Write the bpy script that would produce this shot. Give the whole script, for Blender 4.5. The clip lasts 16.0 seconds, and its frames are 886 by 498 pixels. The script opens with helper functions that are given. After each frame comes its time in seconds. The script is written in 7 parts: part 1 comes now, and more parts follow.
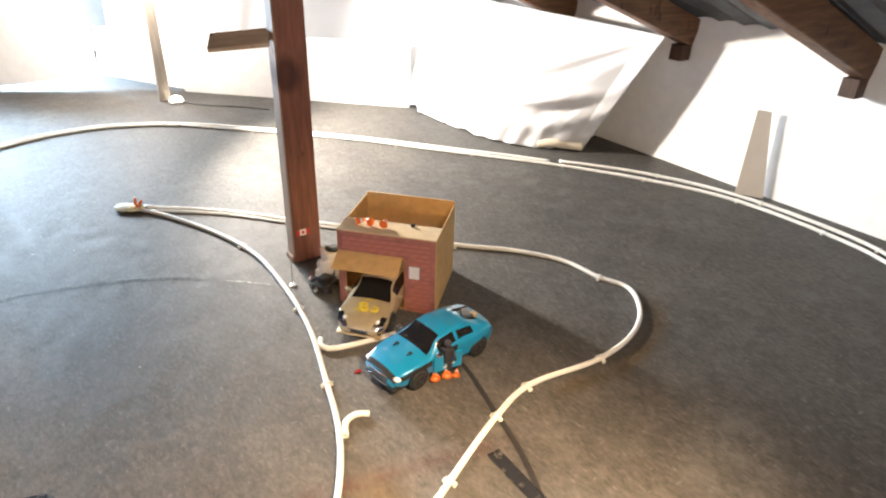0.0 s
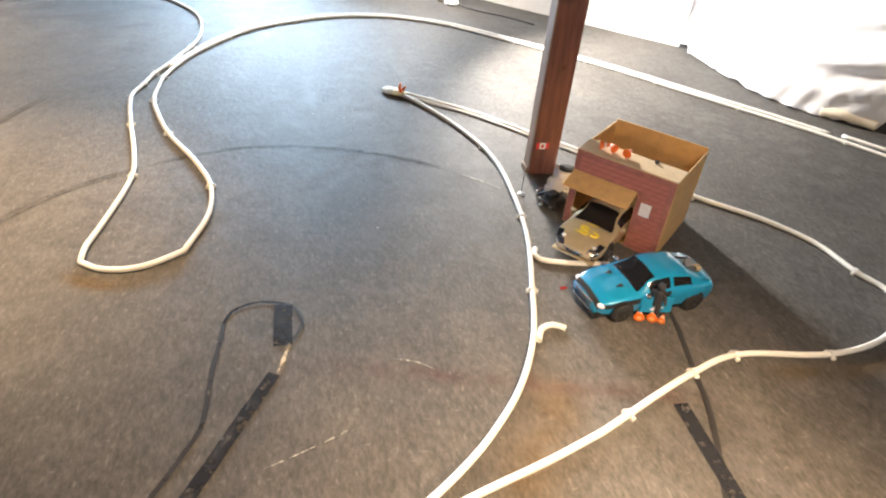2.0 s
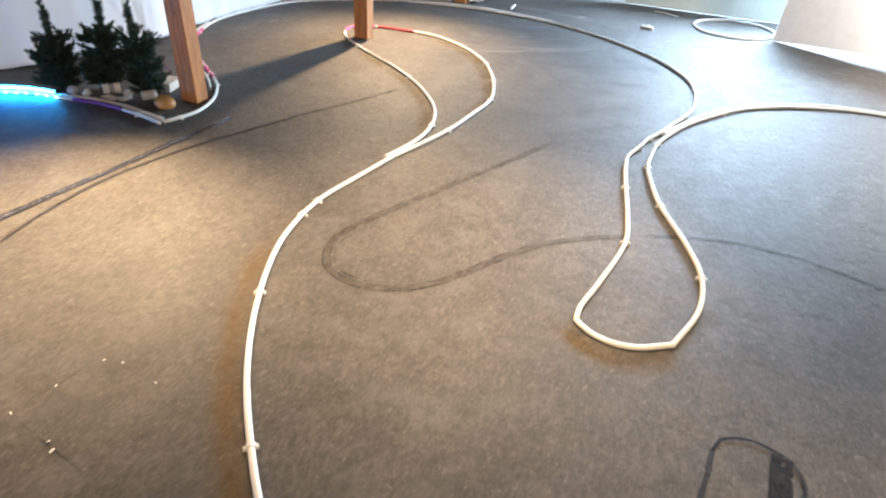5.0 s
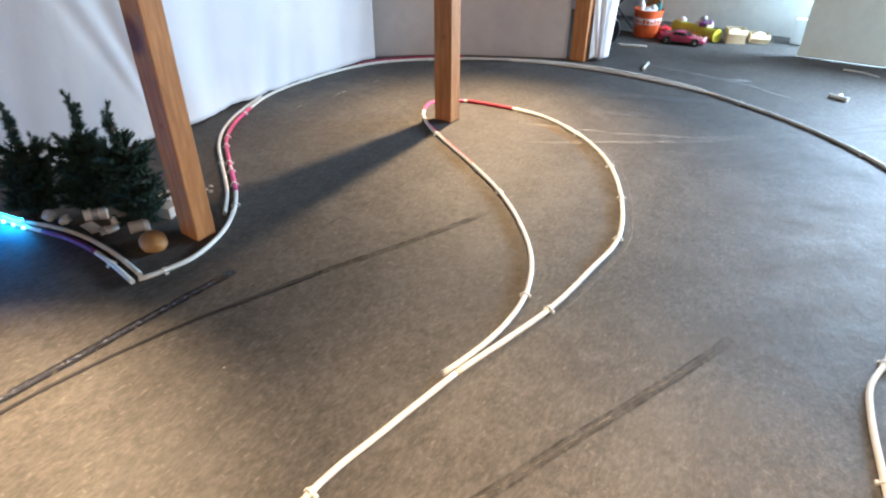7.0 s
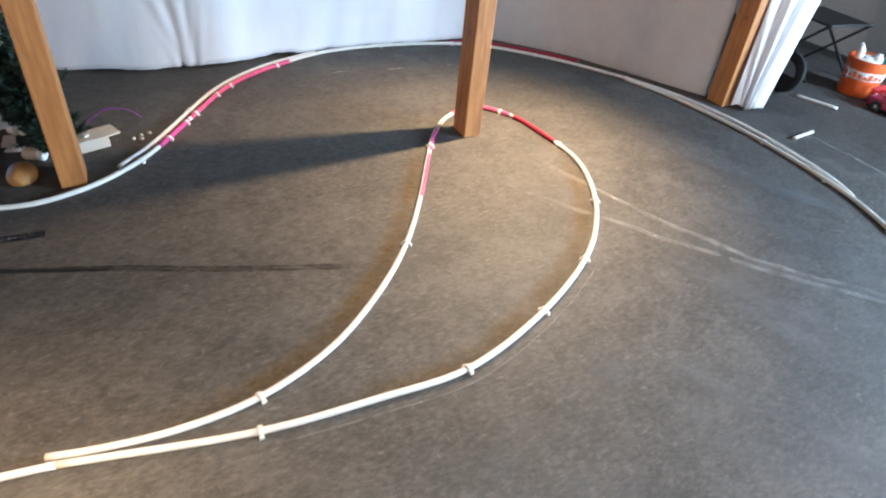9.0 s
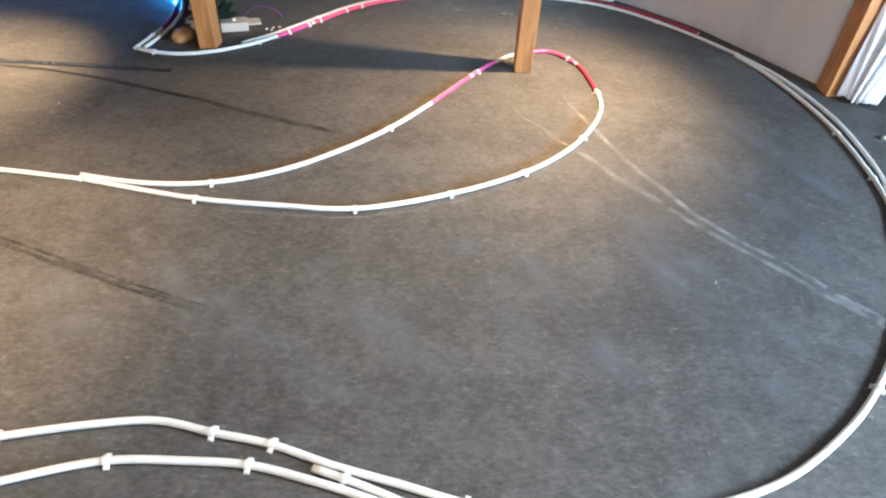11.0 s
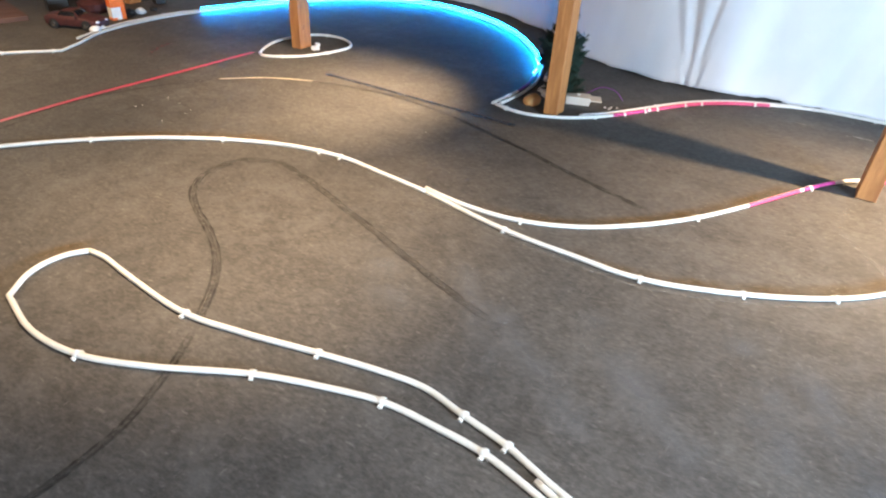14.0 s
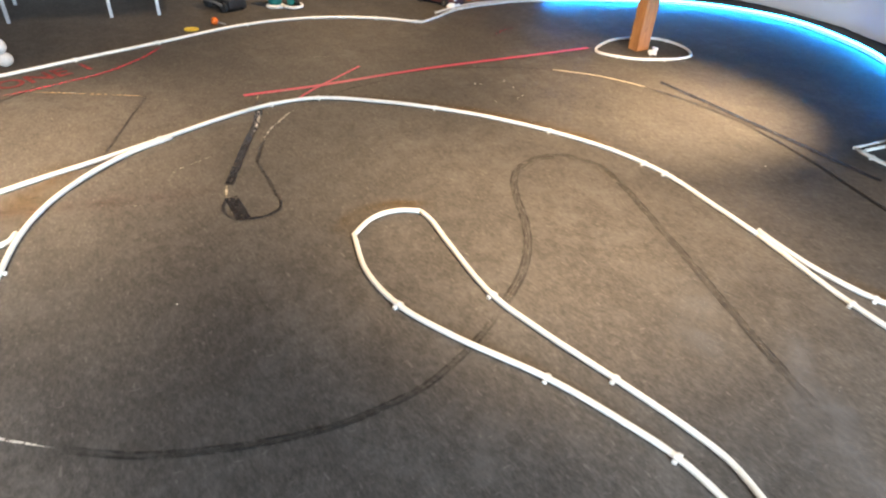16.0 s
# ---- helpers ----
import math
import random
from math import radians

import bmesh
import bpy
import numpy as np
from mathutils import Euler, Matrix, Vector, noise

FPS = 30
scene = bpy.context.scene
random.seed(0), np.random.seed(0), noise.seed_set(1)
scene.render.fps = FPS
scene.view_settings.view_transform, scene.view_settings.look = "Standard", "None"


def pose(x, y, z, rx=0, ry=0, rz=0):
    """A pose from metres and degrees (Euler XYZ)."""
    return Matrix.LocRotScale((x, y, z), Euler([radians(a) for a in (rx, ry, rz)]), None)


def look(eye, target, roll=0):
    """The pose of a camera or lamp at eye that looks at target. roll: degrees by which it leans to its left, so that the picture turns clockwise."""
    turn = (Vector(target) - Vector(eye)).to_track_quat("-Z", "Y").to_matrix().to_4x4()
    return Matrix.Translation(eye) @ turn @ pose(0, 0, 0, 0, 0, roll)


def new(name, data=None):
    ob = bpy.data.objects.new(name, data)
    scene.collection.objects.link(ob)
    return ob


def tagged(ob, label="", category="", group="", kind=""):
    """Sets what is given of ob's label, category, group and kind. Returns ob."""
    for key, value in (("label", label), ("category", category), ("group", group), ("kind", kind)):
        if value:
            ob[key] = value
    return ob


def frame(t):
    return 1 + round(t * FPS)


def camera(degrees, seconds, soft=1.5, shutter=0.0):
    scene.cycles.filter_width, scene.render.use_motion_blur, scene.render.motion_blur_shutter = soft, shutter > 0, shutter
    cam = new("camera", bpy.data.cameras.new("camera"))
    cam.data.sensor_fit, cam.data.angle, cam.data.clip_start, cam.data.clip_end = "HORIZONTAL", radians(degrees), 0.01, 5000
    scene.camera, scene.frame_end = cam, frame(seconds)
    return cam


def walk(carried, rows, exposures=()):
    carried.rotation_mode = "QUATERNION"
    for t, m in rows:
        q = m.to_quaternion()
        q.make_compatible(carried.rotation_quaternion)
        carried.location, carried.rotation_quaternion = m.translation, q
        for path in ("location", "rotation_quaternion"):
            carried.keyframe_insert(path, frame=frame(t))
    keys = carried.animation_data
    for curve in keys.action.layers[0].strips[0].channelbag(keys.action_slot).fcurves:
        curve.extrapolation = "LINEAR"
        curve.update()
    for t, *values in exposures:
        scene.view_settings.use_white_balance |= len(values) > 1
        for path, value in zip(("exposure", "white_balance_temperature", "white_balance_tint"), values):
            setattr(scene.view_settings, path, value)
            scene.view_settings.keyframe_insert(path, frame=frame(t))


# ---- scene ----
cam = camera(71.8, 16.0, soft=2.2)
PATH = [
    (0, (-0.282, 0.792, 1.333), (-0.317, 2.553, 0.386), 2.0),
    (0.5, (-0.317, 0.845, 1.346), (-0.630, 2.568, 0.380), 1.3),
    (1, (-0.354, 0.815, 1.326), (-0.860, 2.460, 0.307), 2.2),
    (1.5, (-0.350, 0.790, 1.306), (-0.967, 2.360, 0.231), 4.5),
    (2, (-0.324, 0.710, 1.282), (-0.965, 2.208, 0.122), 5.5),
    (2.5, (-0.325, 0.506, 1.244), (-1.005, 1.850, -0.072), 7.2),
    (3, (-0.370, 0.409, 1.268), (-1.268, 1.517, -0.135), 8.8),
    (3.5, (-0.413, 0.352, 1.267), (-1.593, 1.233, -0.086), 6.4),
    (4, (-0.451, 0.353, 1.287), (-1.737, 1.205, 0.014), 5.2),
    (4.5, (-0.604, 0.426, 1.303), (-1.985, 1.258, 0.120), 2.9),
    (5, (-0.825, 0.492, 1.321), (-2.282, 1.289, 0.207), 3.6),
    (5.2, (-0.943, 0.510, 1.291), (-2.405, 1.344, 0.211), 2.6),
    (7.3, (-2.209, 1.342, 1.328), (-3.829, 1.702, 0.210), 1.1),
    (7.5, (-2.280, 1.496, 1.341), (-3.899, 1.764, 0.197), 2.4),
    (8, (-2.517, 1.809, 1.331), (-4.149, 1.985, 0.189), 5.2),
    (8.2, (-2.583, 1.933, 1.327), (-4.211, 2.057, 0.173), 5.9),
    (10.5, (-2.740, 3.494, 1.303), (-4.075, 2.668, 0.063), 3.2),
    (11, (-2.638, 3.756, 1.328), (-3.889, 2.854, 0.054), 3.7),
    (11.5, (-2.631, 3.988, 1.312), (-3.901, 3.108, 0.042), 6.0),
    (12, (-2.595, 4.010, 1.335), (-3.822, 2.961, 0.155), 1.7),
    (12.5, (-2.579, 3.983, 1.351), (-3.648, 2.728, 0.219), 1.6),
    (13, (-2.539, 3.922, 1.341), (-3.422, 2.498, 0.249), 1.5),
    (13.5, (-2.512, 3.893, 1.337), (-3.282, 2.410, 0.238), 1.9),
    (14, (-2.472, 3.881, 1.337), (-3.127, 2.346, 0.235), 3.3),
    (14.5, (-2.439, 3.867, 1.335), (-2.934, 2.292, 0.207), 3.5),
    (15, (-2.397, 3.855, 1.333), (-2.734, 2.241, 0.201), 4.0),
    (15.5, (-2.318, 3.807, 1.334), (-2.456, 2.146, 0.230), 3.0),
    (16, (-2.244, 3.756, 1.328), (-2.127, 2.128, 0.172), 3.7),
]
EXPOSURES = [(0, 0.20, 6800, 10), (1.5, 0.07, 6500, 10), (3.0, 0.25, 6850, 10), (3.5, 0.23, 6700, 10), (4.4, 0.23, 6500, 10), (5, 0.13, 6450, 10), (7.5, -0.24, 6280, 10), (8, -0.24, 6280, 10), (11, -0.08, 6250, 10), (12.5, -0.07, 6250, 10), (14.5, -0.05, 6280, 10), (16, 0.02, 6550, 10)]
walk(cam, [(t, look(eye, target, roll)) for t, eye, target, roll in PATH], EXPOSURES)

# ---------------------------------------------------------------- building axes
# "along" runs with the ridge of the roof, "across" over the width of the attic
AX_A, AX_B = Vector((-0.6, 0.8, 0)), Vector((0.8, 0.6, 0))
AXES = Matrix(((AX_B.x, AX_A.x, 0, 0), (AX_B.y, AX_A.y, 0, 0), (0, 0, 1, 0), (0, 0, 0, 1)))
RIDGE_B, RIDGE_Z, SLOPE = -1.0, 2.33, 0.345
WALL_RIGHT, WALL_LEFT, GABLE_FAR, GABLE_NEAR = 3.62, -5.4, 8.35, -3.6


def at(a, b, z=0.0):
    """World place from metres along and across the attic."""
    return AX_A * a + AX_B * b + Vector((0, 0, z))


def roof_z(b):
    return RIDGE_Z - SLOPE * abs(b - RIDGE_B)


# ---------------------------------------------------------------- world and lights
world = bpy.data.worlds.new("world")
scene.world = world
world.use_nodes = True
sky = world.node_tree.nodes.new("ShaderNodeTexSky")
sky.sky_type, sky.sun_disc = "NISHITA", False
sky.sun_elevation, sky.sun_rotation = radians(35), radians(40)
world.node_tree.links.new(sky.outputs[0], world.node_tree.nodes["Background"].inputs[0])
world.node_tree.nodes["Background"].inputs[1].default_value = 0.1


def lamp(name, place, watts, colour, radius=0.05, spot=0.0, aim=None, blend=0.9):
    data = bpy.data.lights.new(name, "SPOT" if spot else "POINT")
    data.energy, data.color, data.shadow_soft_size = watts, colour, radius
    ob = new(name, data)
    ob.location = place
    if spot:
        data.spot_size, data.spot_blend = radians(spot), blend
        ob.matrix_world = look(place, aim)
    return ob


WARM = (1.0, 0.70, 0.41)
NEUTRAL = (1.0, 0.93, 0.85)
lamp("lamp_by_post", (-5.75, 2.65, 1.36), 500, WARM, 0.03, 102, (-5.15, 2.25, 0), 1.0)
lamp("lamp_on_purlin", (-3.93, 0.42, 1.36), 560, WARM, 0.03, 76, (-3.26, 0.13, 0), 1.0)
lamp("lamp_under_ridge", (-2.66, 1.72, 2.0), 545, WARM, 0.06, 71, (-2.58, 1.52, 0), 1.0)
lamp("lamp_under_ridge_far", (-3.50, 2.92, 2.05), 140, (1.0, 0.87, 0.72), 0.06, 84, (-3.46, 2.90, 0), 1.0)
lamp("lamp_near_start", (0.15, 1.60, 1.36), 290, WARM, 0.05, 102, (-0.26, 1.48, 0), 1.0)
lamp("lamp_work_light", (-1.97, 4.65, 1.02), 620, NEUTRAL, 0.08, 142, (0.3, 4.5, 0.45), 0.6)
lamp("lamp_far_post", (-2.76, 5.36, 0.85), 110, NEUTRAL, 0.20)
# added fill beside lamp_near_start, brightens the right wall and garage front
lamp("fill_near_start", (0.15, 1.62, 1.34), 29, NEUTRAL, 0.08)
# unseen fill, added to brighten the floor and clutter of the near side
lamp("fill_far_end", (-1.05, -1.0, 1.34), 115, WARM, 0.05)


def window_light(name, place, target, wide, high, watts, colour):
    data = bpy.data.lights.new(name, "AREA")
    data.shape, data.size, data.size_y, data.energy, data.color = "RECTANGLE", wide, high, watts, colour
    ob = new(name, data)
    ob.matrix_world = look(place, target)
    return ob


window_light("daylight_gable", at(8.28, -0.2, 1.07), at(4.0, -0.9, 0.0), 1.75, 0.88, 720, (0.56, 0.77, 1.0))

# ---------------------------------------------------------------- node helpers


def shader(name):
    m = bpy.data.materials.new(name)
    m.use_nodes = True
    return m, m.node_tree.nodes, m.node_tree.links, m.node_tree.nodes["Principled BSDF"]


def rgb(c):
    return (*c, 1.0)


def noise_tex(nodes, links, scale, detail=4.0, rough=0.6, source="Object", squeeze=None, shift=None):
    tc = nodes.new("ShaderNodeTexCoord")
    out = tc.outputs[source]
    if squeeze:
        mp = nodes.new("ShaderNodeMapping")
        mp.inputs["Scale"].default_value = squeeze
        if shift:
            mp.inputs["Rotation"].default_value = shift
        links.new(out, mp.inputs[0])
        out = mp.outputs[0]
    n = nodes.new("ShaderNodeTexNoise")
    n.inputs["Scale"].default_value, n.inputs["Detail"].default_value, n.inputs["Roughness"].default_value = scale, detail, rough
    links.new(out, n.inputs["Vector"])
    return n.outputs["Fac"]


def ramp(nodes, links, fac, stops):
    r = nodes.new("ShaderNodeValToRGB")
    while len(r.color_ramp.elements) < len(stops):
        r.color_ramp.elements.new(0.5)
    for e, (p, c) in zip(r.color_ramp.elements, stops):
        e.position, e.color = p, rgb(c) if len(c) == 3 else c
    links.new(fac, r.inputs[0])
    return r.outputs[0]


def mixed(nodes, links, kind, fac, a, b):
    m = nodes.new("ShaderNodeMix")
    m.data_type, m.blend_type = "RGBA", kind
    for socket, v in ((m.inputs[0], fac), (m.inputs[6], a), (m.inputs[7], b)):
        if isinstance(v, (int, float)):
            socket.default_value = v
        elif isinstance(v, tuple):
            socket.default_value = rgb(v)
        else:
            links.new(v, socket)
    return m.outputs[2]


def bump(nodes, links, bsdf, fac, strength, distance=0.002):
    b = nodes.new("ShaderNodeBump")
    b.inputs["Strength"].default_value, b.inputs["Distance"].default_value = strength, distance
    links.new(fac, b.inputs["Height"])
    links.new(b.outputs[0], bsdf.inputs["Normal"])


def simple(name, colour, rough=0.5, metal=0.0, vary=0.12, scale=40.0, relief=0.15, coat=0.0, spec=None):
    """A plain stuff with grain and slow stains."""
    m, nodes, links, b = shader(name)
    fine = noise_tex(nodes, links, scale)
    slow = noise_tex(nodes, links, scale / 9, 3)
    lo, hi = tuple(max(0, c * (1 - vary)) for c in colour), tuple(min(1, c * (1 + vary)) for c in colour)
    c1 = ramp(nodes, links, fine, [(0.3, lo), (0.7, hi)])
    c2 = ramp(nodes, links, slow, [(0.3, (1 - vary,) * 3), (0.7, (1, 1, 1))])
    links.new(mixed(nodes, links, "MULTIPLY", 1.0, c1, c2), b.inputs["Base Color"])
    b.inputs["Roughness"].default_value, b.inputs["Metallic"].default_value = rough, metal
    b.inputs["Coat Weight"].default_value = coat
    if spec is not None:
        b.inputs["Specular IOR Level"].default_value = spec
    if relief:
        bump(nodes, links, b, fine, relief)
    return m


def glowing(name, colour, strength):
    m, nodes, links, b = shader(name)
    b.inputs["Base Color"].default_value = rgb(colour)
    b.inputs["Emission Color"].default_value = rgb(colour)
    b.inputs["Emission Strength"].default_value = strength
    b.inputs["Roughness"].default_value = 0.4
    return m


def wood(name, dark, light, rough=0.65, squeeze=(9, 9, 0.9), scale=5.0):
    m, nodes, links, b = shader(name)
    grain = noise_tex(nodes, links, scale, 8, 0.62, squeeze=squeeze)
    wide = noise_tex(nodes, links, 1.7, 3, squeeze=(1, 1, 0.4))
    knots = noise_tex(nodes, links, 3.2, 1, squeeze=(1, 1, 0.55))
    c = ramp(nodes, links, grain, [(0.3, dark), (0.52, tuple((p + q) / 2 for p, q in zip(dark, light))), (0.72, light)])
    c = mixed(nodes, links, "MULTIPLY", 0.7, c, ramp(nodes, links, wide, [(0.3, (0.68, 0.66, 0.64)), (0.65, (1, 1, 1))]))
    c = mixed(nodes, links, "MULTIPLY", 1.0, c, ramp(nodes, links, knots, [(0.30, (0.32, 0.2, 0.13)), (0.345, (1, 1, 1))]))
    small = noise_tex(nodes, links, 15, 2, 0.5, squeeze=(1, 1, 0.6), shift=(0.3, 0.1, 0.7))
    c = mixed(nodes, links, "MULTIPLY", 0.9, c, ramp(nodes, links, small, [(0.27, (0.38, 0.26, 0.18)), (0.33, (1, 1, 1))]))
    stain = noise_tex(nodes, links, 2.2, 4, 0.6, shift=(1.3, 0.4, 0.2))
    c = mixed(nodes, links, "MULTIPLY", 0.8, c, ramp(nodes, links, stain, [(0.35, (0.78, 0.72, 0.68)), (0.6, (1.06, 1.05, 1.04))]))
    links.new(c, b.inputs["Base Color"])
    b.inputs["Roughness"].default_value = rough
    bump(nodes, links, b, grain, 0.35, 0.003)
    return m


def carpet_material():
    """Worn dark needle felt: flecked fibres, dust and stains."""
    m, nodes, links, b = shader("floor_felt")
    fibre = noise_tex(nodes, links, 90, 4, 0.7, squeeze=(1.0, 0.45, 1), shift=(0, 0, 0.9))
    fibre2 = noise_tex(nodes, links, 34, 4, 0.62, squeeze=(1.0, 0.6, 1), shift=(0, 0, 2.2))
    mottle = noise_tex(nodes, links, 11, 5, 0.7)
    blot = noise_tex(nodes, links, 3.1, 6, 0.66)
    wide = noise_tex(nodes, links, 0.8, 3, 0.5)
    streak = noise_tex(nodes, links, 4.0, 4, 0.6, squeeze=(1.0, 0.14, 1), shift=(0, 0, 0.1))
    dash = noise_tex(nodes, links, 66, 2, 0.45, squeeze=(1, 0.34, 1), shift=(0, 0, 0.5))
    dash2 = noise_tex(nodes, links, 74, 2, 0.45, squeeze=(0.36, 1, 1), shift=(0, 0, 0.2))
    speck = noise_tex(nodes, links, 58, 2, 0.45, squeeze=(1, 0.6, 1), shift=(0, 0, 1.4))
    c = ramp(nodes, links, fibre, [(0.3, (0.050, 0.048, 0.046)), (0.5, (0.080, 0.076, 0.073)), (0.72, (0.122, 0.116, 0.110))])
    c = mixed(nodes, links, "MULTIPLY", 0.8, c, ramp(nodes, links, fibre2, [(0.3, (0.66, 0.66, 0.66)), (0.7, (1.24, 1.23, 1.22))]))
    c = mixed(nodes, links, "MULTIPLY", 0.9, c, ramp(nodes, links, mottle, [(0.34, (0.84, 0.83, 0.82)), (0.66, (1.13, 1.12, 1.11))]))
    c = mixed(nodes, links, "MULTIPLY", 0.9, c, ramp(nodes, links, blot, [(0.3, (0.82, 0.81, 0.80)), (0.62, (1.09, 1.07, 1.04))]))
    c = mixed(nodes, links, "MULTIPLY", 0.8, c, ramp(nodes, links, streak, [(0.34, (0.82, 0.82, 0.82)), (0.62, (1.10, 1.10, 1.09))]))
    c = mixed(nodes, links, "MULTIPLY", 0.8, c, ramp(nodes, links, wide, [(0.35, (0.85, 0.85, 0.85)), (0.65, (1.10, 1.08, 1.05))]))
    c = mixed(nodes, links, "MIX", ramp(nodes, links, dash, [(0.655, (0, 0, 0)), (0.74, (0.34, 0.34, 0.34))]), c, (0.24, 0.22, 0.20))
    c = mixed(nodes, links, "MIX", ramp(nodes, links, dash2, [(0.665, (0, 0, 0)), (0.75, (0.3, 0.3, 0.3))]), c, (0.24, 0.22, 0.20))
    c = mixed(nodes, links, "MIX", ramp(nodes, links, speck, [(0.24, (0.6, 0.6, 0.6)), (0.32, (0, 0, 0))]), c, (0.035, 0.032, 0.030))
    cloud = noise_tex(nodes, links, 7.5, 7, 0.7)
    sweep = noise_tex(nodes, links, 1.3, 3, 0.55)
    patch = mixed(nodes, links, "MULTIPLY", 1.0, ramp(nodes, links, cloud, [(0.46, (0, 0, 0)), (0.68, (0.5, 0.5, 0.5))]), ramp(nodes, links, sweep, [(0.36, (0.12, 0.12, 0.12)), (0.62, (1, 1, 1))]))
    c = mixed(nodes, links, "MIX", patch, c, (0.150, 0.144, 0.138))
    links.new(c, b.inputs["Base Color"])
    links.new(ramp(nodes, links, mottle, [(0.3, (0.60, 0.60, 0.60)), (0.7, (0.76, 0.76, 0.76))]), b.inputs["Roughness"])
    b.inputs["Specular IOR Level"].default_value = 0.35
    lumps = noise_tex(nodes, links, 26, 3, 0.6, squeeze=(1.0, 0.7, 1), shift=(0, 0, 3.1))
    relief = nodes.new("ShaderNodeMath")
    relief.operation = "MULTIPLY_ADD"
    links.new(fibre2, relief.inputs[0])
    relief.inputs[1].default_value = 0.6
    links.new(lumps, relief.inputs[2])
    bump(nodes, links, b, relief.outputs[0], 0.42, 0.006)
    return m


def cloth_material(name, colour, relief=0.3):
    m, nodes, links, b = shader(name)
    weave = noise_tex(nodes, links, 240, 2)
    crease = noise_tex(nodes, links, 3.4, 6, 0.62, squeeze=(1, 1, 0.6))
    soil = noise_tex(nodes, links, 1.3, 4)
    c = ramp(nodes, links, soil, [(0.3, tuple(0.9 * v for v in colour)), (0.65, colour)])
    links.new(c, b.inputs["Base Color"])
    b.inputs["Roughness"].default_value = 0.9
    b.inputs["Specular IOR Level"].default_value = 0.15
    w = nodes.new("ShaderNodeMath")
    w.operation = "MULTIPLY_ADD"
    links.new(weave, w.inputs[0])
    w.inputs[1].default_value = 0.06
    links.new(crease, w.inputs[2])
    bump(nodes, links, b, w.outputs[0], relief, 0.02)
    return m


def mark_material(name, colour, cover, scale=60.0, soft=0.5, rough=0.8, low=0.36, spec=0.2):
    """Worn marks and painted tape shine on the floor: colour with broken, soft edges; the rest lets the floor show."""
    m, nodes, links, b = shader(name)
    b.inputs["Base Color"].default_value = rgb(colour)
    b.inputs["Roughness"].default_value = rough
    b.inputs["Specular IOR Level"].default_value = spec
    edge = nodes.new("ShaderNodeAttribute")
    edge.attribute_name = "inner"
    n = noise_tex(nodes, links, scale, 4, 0.65)
    mp = nodes.new("ShaderNodeMapRange")
    mp.inputs[1].default_value, mp.inputs[2].default_value = low, low + 0.28
    links.new(n, mp.inputs[0])
    e2 = nodes.new("ShaderNodeMapRange")
    e2.inputs[1].default_value, e2.inputs[2].default_value = 0.0, soft
    links.new(edge.outputs["Fac"], e2.inputs[0])
    mul = nodes.new("ShaderNodeMath")
    mul.operation = "MULTIPLY"
    links.new(mp.outputs[0], mul.inputs[0])
    links.new(e2.outputs[0], mul.inputs[1])
    mul2 = nodes.new("ShaderNodeMath")
    mul2.operation = "MULTIPLY"
    mul2.use_clamp = True
    links.new(mul.outputs[0], mul2.inputs[0])
    mul2.inputs[1].default_value = cover
    links.new(mul2.outputs[0], b.inputs["Alpha"])
    return m


